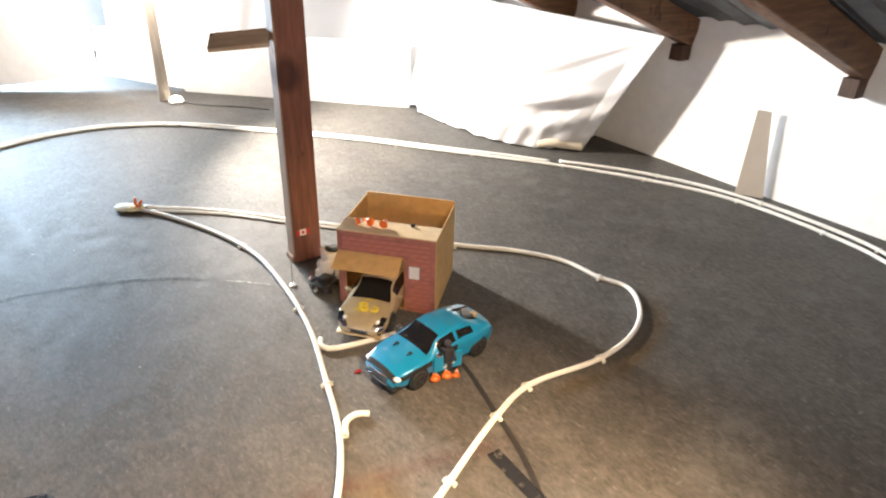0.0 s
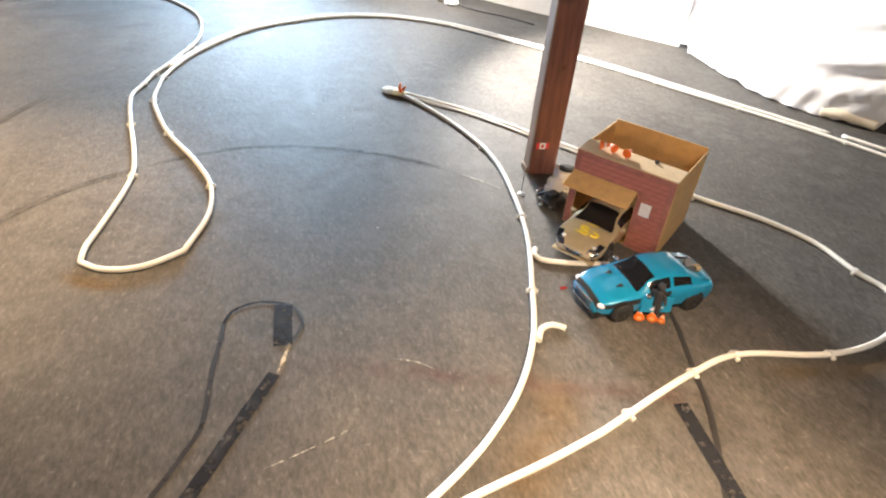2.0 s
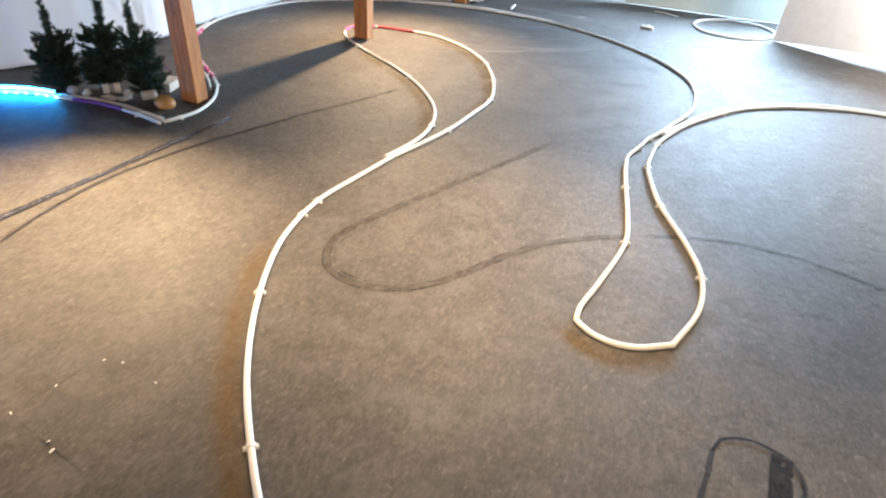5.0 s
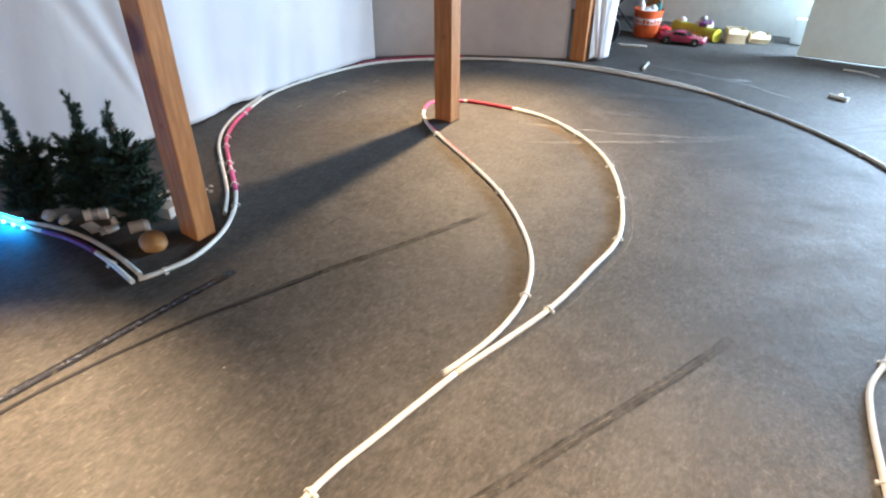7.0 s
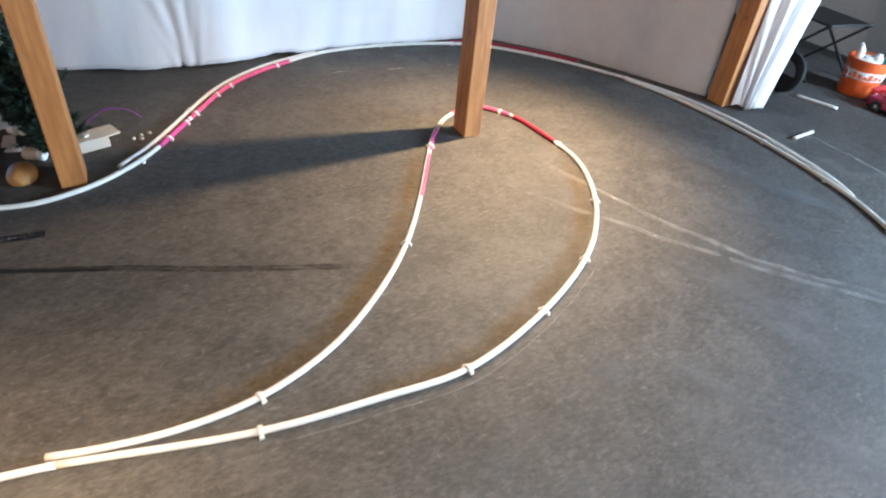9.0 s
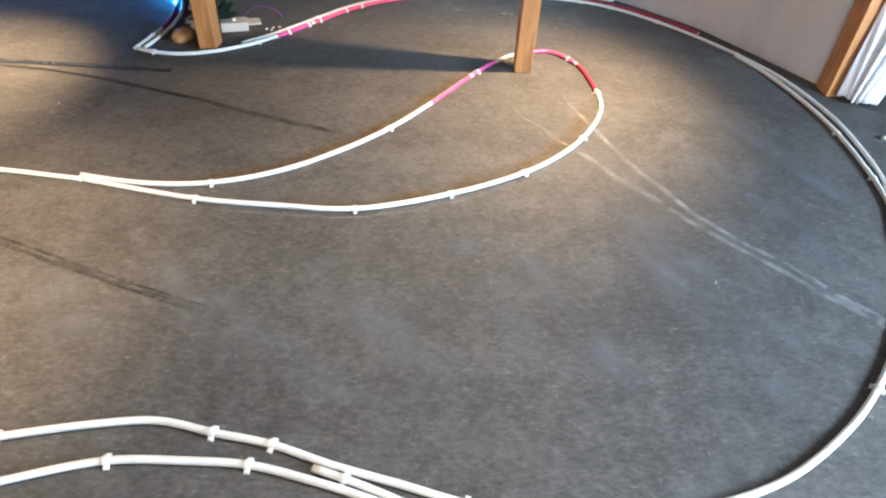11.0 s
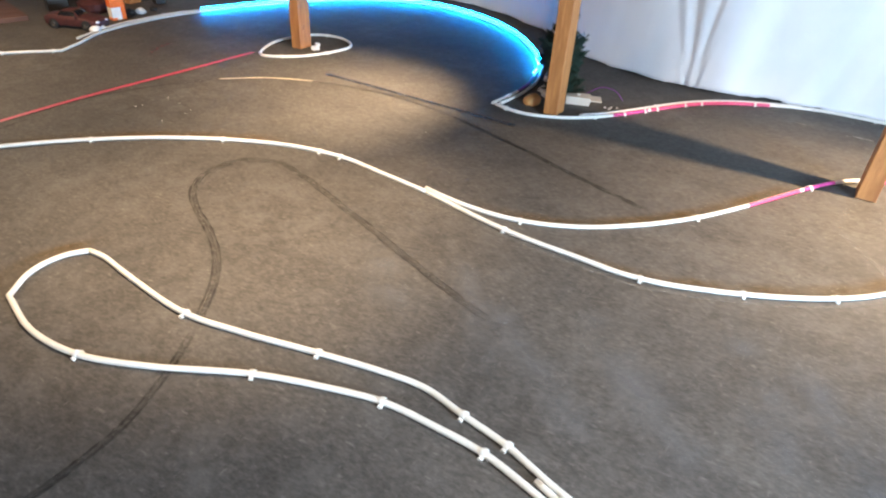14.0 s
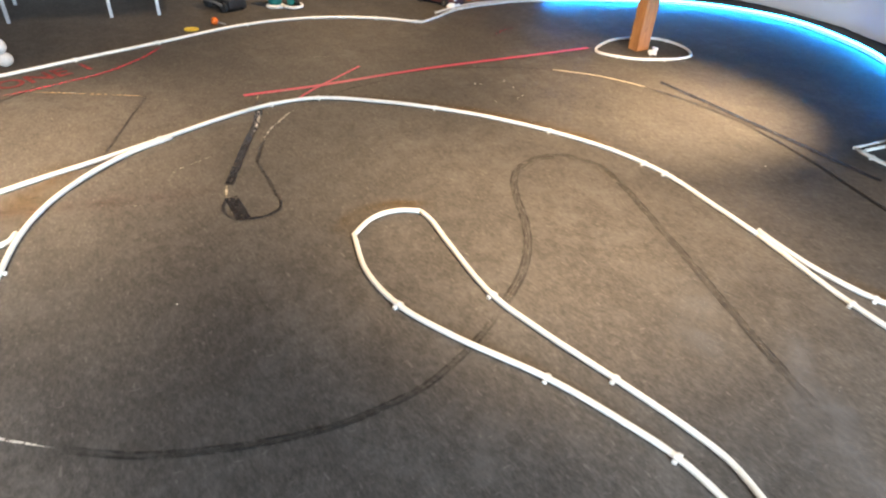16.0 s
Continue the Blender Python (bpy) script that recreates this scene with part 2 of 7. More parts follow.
M = {
    "floor": carpet_material(),
    "wall": simple("white_board", (0.78, 0.77, 0.75), 0.75, vary=0.05, scale=14, relief=0.05),
    "grey_wall": simple("grey_white_board", (0.62, 0.61, 0.60), 0.8, vary=0.05, scale=10, relief=0.05),
    "beige_board": simple("beige_board", (0.56, 0.50, 0.42), 0.8, vary=0.08, scale=6, relief=0.05),
    "cream_board": simple("cream_board", (0.70, 0.66, 0.58), 0.8, vary=0.06, scale=10, relief=0.05),
    "green_board": simple("pale_green_board", (0.70, 0.79, 0.74), 0.75, vary=0.05, scale=12, relief=0.05),
    "cloth": cloth_material("white_sheet", (0.80, 0.80, 0.82)),
    "cloth_draped": cloth_material("grey_white_dust_sheet", (0.66, 0.66, 0.67), 0.55),
    "cream_cloth": cloth_material("cream_sheet", (0.72, 0.64, 0.50)),
    # backlit shade of the bearing blocks, put into a darker timber colour
    "beam_end": wood("black_brown_backlit_timber", (0.03, 0.015, 0.009), (0.09, 0.045, 0.024)),
    "beam_across": wood("dark_brown_rafter", (0.075, 0.034, 0.017), (0.25, 0.12, 0.055), squeeze=(0.9, 9, 9)),
    "beam_along": wood("dark_brown_purlin", (0.075, 0.034, 0.017), (0.25, 0.12, 0.055), squeeze=(9, 0.9, 9)),
    "post": wood("orange_brown_timber", (0.38, 0.142, 0.038), (0.68, 0.315, 0.10)),
    "post_grey": wood("weathered_timber", (0.19, 0.165, 0.14), (0.35, 0.315, 0.27)),
    "post_dark": wood("red_brown_timber", (0.115, 0.038, 0.024), (0.27, 0.102, 0.062)),
    "weathered": wood("pale_weathered_board", (0.30, 0.18, 0.11), (0.47, 0.31, 0.20)),
    "plank": wood("pale_plank", (0.36, 0.27, 0.19), (0.58, 0.46, 0.34), squeeze=(0.9, 9, 9)),
    "roof": simple("grey_sheet_metal", (0.10, 0.105, 0.115), 0.55, 0.6, vary=0.3, scale=9, relief=0.1),
    "pipe": simple("white_plastic_pipe", (0.77, 0.75, 0.69), 0.38, vary=0.06, scale=22, relief=0.04),
    "clip": simple("white_clip", (0.78, 0.77, 0.72), 0.45, vary=0.08, scale=60),
    "pink": simple("pink_tape", (0.70, 0.085, 0.21), 0.42, vary=0.15, scale=30),
    "red": simple("dark_red_tape", (0.36, 0.018, 0.05), 0.5, vary=0.2, scale=30),
    "magenta": simple("magenta_tape", (0.56, 0.06, 0.24), 0.45, vary=0.15, scale=30),
    "purple": simple("purple_tape", (0.17, 0.025, 0.19), 0.45, vary=0.15, scale=30),
    "led": glowing("cyan_led_tube", (0.008, 0.33, 1.0), 150.0),
    "lamp_white": glowing("white_lamp_dome", (1.0, 0.93, 0.82), 12.0),
    "led_dot": glowing("cyan_led", (0.12, 0.8, 1.0), 40.0),
    "cardboard": simple("cardboard", (0.66, 0.405, 0.16), 0.85, vary=0.12, scale=30),
    "cardboard_light": simple("pale_cardboard", (0.64, 0.49, 0.30), 0.85, vary=0.1, scale=30),
    "mortar": simple("printed_mortar", (0.40, 0.155, 0.12), 0.8, vary=0.25, scale=25),
    "brick": simple("printed_red_brick", (0.47, 0.165, 0.125), 0.75, vary=0.28, scale=18),
    "blue_paint": simple("turquoise_paint", (0.006, 0.235, 0.45), 0.28, vary=0.06, scale=30, relief=0.0, coat=0.6),
    "gold_paint": simple("gold_paint", (0.55, 0.45, 0.28), 0.30, 0.35, vary=0.1, scale=30, relief=0.0, coat=0.5),
    "pink_paint": simple("clear_pink_body", (0.40, 0.035, 0.085), 0.2, vary=0.15, scale=20, relief=0.0, coat=0.7),
    "glass_dark": simple("dark_window", (0.012, 0.012, 0.014), 0.12, vary=0.1, relief=0.0, coat=0.4),
    "black": simple("black_plastic", (0.018, 0.018, 0.019), 0.45, vary=0.2, scale=50),
    "rubber": simple("black_rubber", (0.022, 0.022, 0.022), 0.85, vary=0.2, scale=80),
    "chrome": simple("chrome", (0.72, 0.73, 0.75), 0.16, 1.0, vary=0.05, relief=0.0),
    "steel": simple("grey_steel", (0.42, 0.43, 0.44), 0.4, 0.8, vary=0.1),
    "lamp_glass": simple("clear_headlight", (0.86, 0.86, 0.95), 0.10, vary=0.1, relief=0.0, coat=0.6),
    "red_glass": simple("red_light", (0.22, 0.010, 0.012), 0.2, vary=0.1, relief=0.0),
    "yellow": simple("yellow_paint", (0.80, 0.62, 0.06), 0.5, vary=0.1),
    "pale_yellow": simple("pale_yellow_foam", (0.88, 0.80, 0.48), 0.7, vary=0.2),
    "foam_white": simple("cream_foam", (0.88, 0.86, 0.72), 0.75, vary=0.1),
    "orange": simple("orange_plastic", (0.85, 0.17, 0.018), 0.45, vary=0.1),
    "orange_red": simple("red_orange_plastic", (0.72, 0.11, 0.02), 0.45, vary=0.12),
    "deck": wood("red_brown_deck", (0.07, 0.03, 0.018), (0.18, 0.085, 0.05), squeeze=(0.9, 9, 9)),
    "orange_pale": simple("pale_orange_plastic", (0.85, 0.45, 0.18), 0.5, vary=0.1),
    "white": simple("white_plastic", (0.80, 0.80, 0.79), 0.45, vary=0.06),
    "paper": simple("white_paper", (0.80, 0.78, 0.74), 0.85, vary=0.05),
    "red_plain": simple("red_paint", (0.60, 0.02, 0.03), 0.5, vary=0.1),
    "doll": simple("dark_doll", (0.03, 0.03, 0.035), 0.7, vary=0.2),
    "skin": simple("tan_plastic", (0.45, 0.26, 0.17), 0.6, vary=0.1),
    "needles": simple("green_needles", (0.020, 0.052, 0.034), 0.75, vary=0.4, scale=90),
    "bark": simple("brown_bark", (0.06, 0.04, 0.025), 0.85, vary=0.3),
    "stone": simple("white_stone", (0.60, 0.58, 0.55), 0.8, vary=0.2, scale=30, relief=0.5),
    "gourd": simple("tan_gourd", (0.50, 0.25, 0.08), 0.6, vary=0.2, scale=25),
    "teal": simple("teal_plastic", (0.010, 0.16, 0.15), 0.3, vary=0.1, coat=0.3),
    "brown_cloth": simple("dark_red_brown_plastic", (0.075, 0.02, 0.018), 0.6, vary=0.3),
    "yellow_olive": simple("yellow_card", (0.52, 0.47, 0.03), 0.55, vary=0.12),
    "mark_skid": mark_material("rubber_mark", (0.014, 0.014, 0.014), 0.52, 18, 0.8),
    # pale colour that stands in for glints on the glossy tape
    "mark_glint": mark_material("painted_tape_shine", (0.32, 0.32, 0.34), 0.42, 26, 0.8, rough=0.3, low=0.50),
    "mark_smear": mark_material("rubber_smear", (0.022, 0.021, 0.020), 0.32, 22, 0.9, low=0.28),
    "mark_blue_gloss": mark_material("grey_blue_tape_gloss", (0.13, 0.14, 0.18), 0.9, 60, 0.6, rough=0.4),
    "tape_thin": mark_material("thin_dark_tape", (0.022, 0.021, 0.021), 2.6, 22, 0.35, rough=0.45, low=0.27, spec=0.4),
    "mark_skid_strong": mark_material("strong_rubber_mark", (0.014, 0.014, 0.014), 0.5, 18, 0.8),
    "mark_tan": mark_material("bare_glue_mark", (0.46, 0.34, 0.22), 1.5, 55, 0.35),
    "mark_white": mark_material("pale_scrape", (0.55, 0.52, 0.47), 1.2, 70, 0.5),
    "mark_pale": mark_material("faint_pale_line", (0.30, 0.29, 0.28), 0.6, 25, 0.9),
    "mark_cream": mark_material("cream_glue_line", (0.52, 0.46, 0.36), 2.0, 30, 0.5, low=0.25),
    "mark_red_smear": mark_material("faint_red_smear", (0.22, 0.055, 0.05), 0.2, 14, 1.0),
    "mark_chalk": mark_material("dusty_wheel_track", (0.36, 0.345, 0.33), 0.6, 16, 1.0),
    "mark_pink": mark_material("worn_pink_tape", (0.53, 0.05, 0.11), 3.2, 14, 0.15, rough=0.5, low=0.24, spec=0.5),
    "mark_pink_thin": mark_material("faded_pink_line", (0.60, 0.05, 0.10), 1.0, 70, 0.5),
    "mark_dust": mark_material("ochre_dust", (0.21, 0.13, 0.045), 0.36, 6, 1.0, low=0.30),
    "mark_grey": mark_material("grey_worn_sheen", (0.20, 0.20, 0.21), 0.42, 5, 1.0),
    "mark_faint_dust": mark_material("faint_wheel_dust", (0.34, 0.325, 0.31), 0.25, 16, 1.0),
    # pale colour painted for the lamp's reflection on black tape
    "mark_tape_glare": mark_material("painted_tape_glare", (0.54, 0.51, 0.47), 1.4, 45, 0.6, low=0.40),
    "mark_scuff": mark_material("pale_scuff", (0.30, 0.27, 0.23), 0.55, 24, 0.9, low=0.44),
    "mark_streak": mark_material("bare_white_edge", (0.55, 0.50, 0.47), 1.3, 7, 0.7, low=0.46),
    "mark_pale_spot": mark_material("dry_pale_spot", (0.42, 0.42, 0.42), 0.9, 12, 0.7, low=0.20),
    "tape_broken": mark_material("broken_thin_tape", (0.020, 0.020, 0.023), 2.6, 34, 0.3, rough=0.35, low=0.31, spec=0.5),
    "tape_worn_dark": mark_material("scraped_black_tape", (0.016, 0.016, 0.018), 2.6, 30, 0.15, rough=0.35, low=0.38, spec=0.5),
    "mark_plain_red": simple("worn_red_paint", (0.29, 0.045, 0.05), 0.8, vary=0.6, scale=45),
    "tape_blue": mark_material("shiny_dark_tape", (0.020, 0.021, 0.026), 2.6, 30, 0.12, rough=0.26, spec=0.6),
}

# ---------------------------------------------------------------- mesh helpers


def finish(name, bm, material, smooth=False):
    me = bpy.data.meshes.new(name)
    bm.normal_update()
    bm.to_mesh(me)
    bm.free()
    for mat in (material if isinstance(material, (list, tuple)) else [material]):
        me.materials.append(M[mat])
    if smooth:
        me.polygons.foreach_set("use_smooth", [True] * len(me.polygons))
    return me


def thing(name, bm, material, label="", category="", group="", kind="", smooth=False, place=None):
    ob = new(name, finish(name, bm, material, smooth))
    if place is not None:
        ob.matrix_world = place
    return tagged(ob, label, category, group, kind)


def part(name, bm, material, parent, label="", smooth=False, place=None):
    ob = new(name, finish(name, bm, material, smooth) if isinstance(bm, bmesh.types.BMesh) else bm)
    ob.parent = parent
    if place is not None:
        ob.matrix_local = place
    return tagged(ob, label)


def empty(name, place, label, category, group="", kind=""):
    ob = new(name)
    ob.empty_display_size = 0.05
    ob.matrix_world = place
    return tagged(ob, label, category, group, kind)


def box(bm, lo, hi, m=None, bevel=0.0):
    r = bmesh.ops.create_cube(bm, size=1.0)
    lo, hi = Vector(lo), Vector(hi)
    c, d = (lo + hi) / 2, hi - lo
    t = Matrix.Translation(c) @ Matrix.Diagonal((*d, 1))
    bmesh.ops.transform(bm, matrix=(m @ t) if m else t, verts=r["verts"])
    if bevel:
        edges = list({e for v in r["verts"] for e in v.link_edges})
        bmesh.ops.bevel(bm, geom=edges, offset=bevel, segments=2, affect="EDGES", profile=0.6)
    return bm


def cyl(bm, p, q, r1, r2=None, sides=16, caps=True):
    p, q = Vector(p), Vector(q)
    d = q - p
    m = Matrix.Translation((p + q) / 2) @ d.to_track_quat("Z", "Y").to_matrix().to_4x4()
    bmesh.ops.create_cone(bm, cap_ends=caps, segments=sides, radius1=r1, radius2=r1 if r2 is None else r2, depth=d.length, matrix=m)
    return bm


def ball(bm, c, r, sx=1, sy=1, sz=1, seg=14, m=None):
    t = Matrix.Translation(c) @ Matrix.Diagonal((r * sx, r * sy, r * sz, 1))
    bmesh.ops.create_uvsphere(bm, u_segments=seg, v_segments=max(6, seg * 2 // 3), radius=1.0, matrix=(m @ t) if m else t)
    return bm


def lathe(bm, profile, c=(0, 0, 0), sides=24, m=None):
    """profile: rows of radius and height."""
    rings = []
    for r, z in profile:
        ring = []
        for i in range(sides):
            a = 2 * math.pi * i / sides
            v = Vector((c[0] + r * math.cos(a), c[1] + r * math.sin(a), c[2] + z))
            ring.append(bm.verts.new(m @ v if m else v))
        rings.append(ring)
    for p, q in zip(rings, rings[1:]):
        for i in range(sides):
            j = (i + 1) % sides
            bm.faces.new((p[i], p[j], q[j], q[i]))
    bm.faces.new(rings[-1])
    bm.faces.new(rings[0][::-1])
    return bm


def spline(points, step=0.03, closed=False, tight=()):
    """A smooth line through the points; at the points whose numbers stand in tight it breaks into a corner."""
    pts = [Vector((*p, 0)) if len(p) == 2 else Vector(p) for p in points]
    out, n = [], len(pts)
    for i in range(n if closed else n - 1):
        p1, p2 = pts[i], pts[(i + 1) % n]
        p0 = pts[(i - 1) % n] if (closed or i > 0) else p1 * 2 - p2
        p3 = pts[(i + 2) % n] if (closed or i < n - 2) else p2 * 2 - p1
        if i in tight:
            p0 = p1 * 2 - p2
        if i + 1 in tight:
            p3 = p2 * 2 - p1
        t0 = 0.0
        t1 = t0 + max((p1 - p0).length, 1e-4) ** 0.5
        t2 = t1 + max((p2 - p1).length, 1e-4) ** 0.5
        t3 = t2 + max((p3 - p2).length, 1e-4) ** 0.5
        k = max(2, int((p2 - p1).length / step))
        for j in range(k):
            t = t1 + (t2 - t1) * j / k
            a1 = p0 * ((t1 - t) / (t1 - t0)) + p1 * ((t - t0) / (t1 - t0))
            a2 = p1 * ((t2 - t) / (t2 - t1)) + p2 * ((t - t1) / (t2 - t1))
            a3 = p2 * ((t3 - t) / (t3 - t2)) + p3 * ((t - t2) / (t3 - t2))
            b1 = a1 * ((t2 - t) / (t2 - t0)) + a2 * ((t - t0) / (t2 - t0))
            b2 = a2 * ((t3 - t) / (t3 - t1)) + a3 * ((t - t1) / (t3 - t1))
            out.append(b1 * ((t2 - t) / (t2 - t1)) + b2 * ((t - t1) / (t2 - t1)))
    if not closed:
        out.append(pts[-1])
    return out


def tube(bm, line, r, sides=12, closed=False, hollow=0.0):
    """A pipe along a line; hollow gives the wall's thickness at open ends."""
    n, rings = len(line), []
    for i, p in enumerate(line):
        d = (line[(i + 1) % n] - line[i - 1]) if (closed or 0 < i < n - 1) else (line[1] - line[0] if i == 0 else line[-1] - line[-2])
        d.normalize()
        side = d.cross(Vector((0, 0, 1)))
        side = side.normalized() if side.length > 1e-3 else Vector((1, 0, 0))
        up = side.cross(d)
        rings.append([bm.verts.new(p + side * r * math.cos(2 * math.pi * k / sides) + up * r * math.sin(2 * math.pi * k / sides)) for k in range(sides)])
    for i in range(n if closed else n - 1):
        p, q = rings[i], rings[(i + 1) % n]
        for k in range(sides):
            j = (k + 1) % sides
            bm.faces.new((p[k], p[j], q[j], q[k]))
    if not closed:
        for ring, p, back in ((rings[0], line[0], line[1] - line[0]), (rings[-1], line[-1], line[-2] - line[-1])):
            if hollow:
                inner = [bm.verts.new(p + (v.co - p) * (1 - hollow / r)) for v in ring]
                deep = [bm.verts.new(v.co + back.normalized() * 0.03) for v in inner]
                for k in range(sides):
                    j = (k + 1) % sides
                    bm.faces.new((ring[k], inner[k], inner[j], ring[j]))
                    bm.faces.new((inner[k], deep[k], deep[j], inner[j]))
                bm.faces.new(deep)
            else:
                bm.faces.new(ring)
    bmesh.ops.recalc_face_normals(bm, faces=bm.faces)
    return bm


def along(line, u):
    """The place at the fraction u of a line."""
    f = u * (len(line) - 1)
    i = min(int(f), len(line) - 2)
    return line[i].lerp(line[i + 1], f - i)


def nearest(line, x, y):
    return min(range(len(line)), key=lambda i: (line[i].x - x) ** 2 + (line[i].y - y) ** 2)


def ribbon(name, points, width, material, z, parent=None, closed=False, taper=True, step=0.03, wobble=0.0, tight=(), thick=0.0):
    """A flat band on the floor; its attribute 'inner' is 1 along the middle and 0 at the rim."""
    line = spline(points, step, closed, tight)
    me = bpy.data.meshes.new(name)
    verts, faces, inner = [], [], []
    cols, n = 4, len(line)
    for i, p in enumerate(line):
        d = line[min(i + 1, n - 1)] - line[max(i - 1, 0)]
        side = Vector((-d.y, d.x, 0)).normalized()
        w = width if isinstance(width, (int, float)) else width[0] + (width[1] - width[0]) * i / (n - 1)
        off = wobble * noise.noise(p * 6)
        end = min(1.0, i / 4, (n - 1 - i) / 4) if taper else 1.0
        for k in range(cols + 1):
            s = k / cols * 2 - 1
            q = p + side * (s * w / 2 + off)
            verts.append((q.x, q.y, z + thick * (1 - abs(s)) ** 0.2))
            inner.append((1 - abs(s)) * end)
    for i in range(n - 1):
        for k in range(cols):
            a = i * (cols + 1) + k
            faces.append((a, a + 1, a + cols + 2, a + cols + 1))
    me.from_pydata(verts, [], faces)
    me.attributes.new("inner", "FLOAT", "POINT").data.foreach_set("value", inner)
    me.materials.append(M[material])
    ob = new(name, me)
    ob.parent = parent
    return ob

# ---------------------------------------------------------------- setting: floor, walls, roof
bm = bmesh.new()
box(bm, (WALL_LEFT - 0.1, GABLE_NEAR - 0.1, -0.2), (WALL_RIGHT + 0.1, GABLE_FAR + 0.1, 0.0))
floor = thing("floor", bm, "floor", "worn dark grey felt floor covering with stains and wheel marks", "floor", kind="structure", place=AXES)
MARKS = empty("floor_marks", Matrix.Identity(4), "tape, rubber and paint marks on the grey felt floor", "floor marking", kind="structure")

for name, b0, b1 in (("wall_right", WALL_RIGHT, WALL_RIGHT + 0.1), ("wall_left", WALL_LEFT - 0.1, WALL_LEFT)):
    bm = bmesh.new()
    box(bm, (b0, GABLE_NEAR, 0), (b1, GABLE_FAR, roof_z((b0 + b1) / 2) + 0.17))
    thing(name, bm, "wall", "low white painted board wall under the eaves", "wall", kind="structure", place=AXES)


def gable(name, a0, a1, holes=()):
    """A gable wall with the outline of the roof and a window opening that goes through."""
    bm = bmesh.new()
    outline = [(WALL_LEFT, 0), (WALL_RIGHT, 0), (WALL_RIGHT, roof_z(WALL_RIGHT) + 0.05), (RIDGE_B, RIDGE_Z + 0.05), (WALL_LEFT, roof_z(WALL_LEFT) + 0.05)]
    if holes:
        (b0, z0, b1, z1), = holes
        strips = [(WALL_LEFT, b0, 0, 9), (b1, WALL_RIGHT, 0, 9), (b0, b1, 0, z0), (b0, b1, z1, 9)]
    else:
        strips = [(WALL_LEFT, RIDGE_B, 0, 9), (RIDGE_B, WALL_RIGHT, 0, 9)]
    for p, q, lo, hi in strips:
        cuts = [p] + ([RIDGE_B] if p < RIDGE_B < q else []) + [q]
        for s, e in zip(cuts, cuts[1:]):
            top_s, top_e = min(hi, roof_z(s) + 0.05), min(hi, roof_z(e) + 0.05)
            quad = [(s, lo), (e, lo), (e, top_e), (s, top_s)]
            f = [bm.verts.new((b, a0, z)) for b, z in quad]
            g = [bm.verts.new((b, a1, z)) for b, z in quad]
            bm.faces.new(f)
            bm.faces.new(g[::-1])
            for i in range(4):
                j = (i + 1) % 4
                bm.faces.new((f[i], g[i], g[j], f[j]))
    bmesh.ops.recalc_face_normals(bm, faces=bm.faces)
    return thing(name, bm, "wall", "white painted gable wall of the attic", "wall", kind="structure", place=AXES)


gable("wall_far_gable", GABLE_FAR, GABLE_FAR + 0.12, [(-1.1, 0.62, 0.7, 1.52)])
gable("wall_near_gable", GABLE_NEAR - 0.12, GABLE_NEAR)

# roof: corrugated sheet, one mesh with both slopes
bm = bmesh.new()
for sgn in (1, -1):
    end_b = WALL_RIGHT + 0.15 if sgn > 0 else WALL_LEFT - 0.15
    steps = int((GABLE_FAR - GABLE_NEAR + 0.3) / 0.038)
    prev = None
    for i in range(steps + 1):
        a = GABLE_NEAR - 0.15 + i * 0.038
        w = 0.010 * math.sin(2 * math.pi * i / 4)
        row = [bm.verts.new((b, a, roof_z(b) + 0.15 + w + up)) for b, up in ((RIDGE_B, 0), (end_b, 0), (end_b, 0.05), (RIDGE_B, 0.05))]
        if prev:
            for k in range(4):
                bm.faces.new((prev[k], prev[(k + 1) % 4], row[(k + 1) % 4], row[k]))
        prev = row
bmesh.ops.recalc_face_normals(bm, faces=bm.faces)
thing("ceiling", bm, "roof", "dark grey corrugated sheet roof on timber rafters", "ceiling", kind="structure", place=AXES)


def rafter(a, side):
    bm = bmesh.new()
    b1 = WALL_RIGHT - 0.02 if side > 0 else WALL_LEFT + 0.02
    d = Vector((b1 - RIDGE_B, 0, roof_z(b1) - RIDGE_Z))
    m = Matrix.Translation((RIDGE_B, a, RIDGE_Z)) @ Vector((d.x, 0, d.z)).to_track_quat("X", "Z").to_matrix().to_4x4()
    box(bm, (0, -0.045, -0.02), (d.length, 0.045, 0.13), m, 0.006)
    ob = thing("rafter", bm, "beam_across", "dark brown timber rafter under the sheet roof", "rafter", "rafters", "structure", place=AXES)
    bm = bmesh.new()
    s = -1 if side > 0 else 1
    box(bm, (min(b1, b1 + s * 0.09), a - 0.04, roof_z(b1) - 0.10), (max(b1, b1 + s * 0.09), a + 0.04, roof_z(b1) - 0.01), None, 0.004)
    part("bearing_block", bm, "beam_end", ob)
    return ob


for i in range(12):
    for side in (1, -1):
        rafter(2.09 + 0.974 * (i - 5), side)

for name, b in (("purlin_left", -3.08), ("purlin_right", 1.10)):
    bm = bmesh.new()
    box(bm, (b - 0.06, GABLE_NEAR, roof_z(b) - 0.16), (b + 0.06, GABLE_FAR, roof_z(b) - 0.024), None, 0.006)
    thing(name, bm, "beam_along", "long brown timber purlin carried by posts", "purlin", kind="structure", place=AXES)


def post(x, y, material, label, b, half=0.06):
    bm = bmesh.new()
    top = roof_z(b) - 0.16
    box(bm, (-half, -0.73 * half, 0), (half, 0.73 * half, top), None, 0.006)
    for v in bm.verts:
        v.co.x += 0.004 * noise.noise(Vector((x, v.co.z * 2, 0)))
    return thing("timber_post", bm, material, label, "post", "timber posts", "structure", place=Matrix.Translation((x, y, 0)) @ AXES)


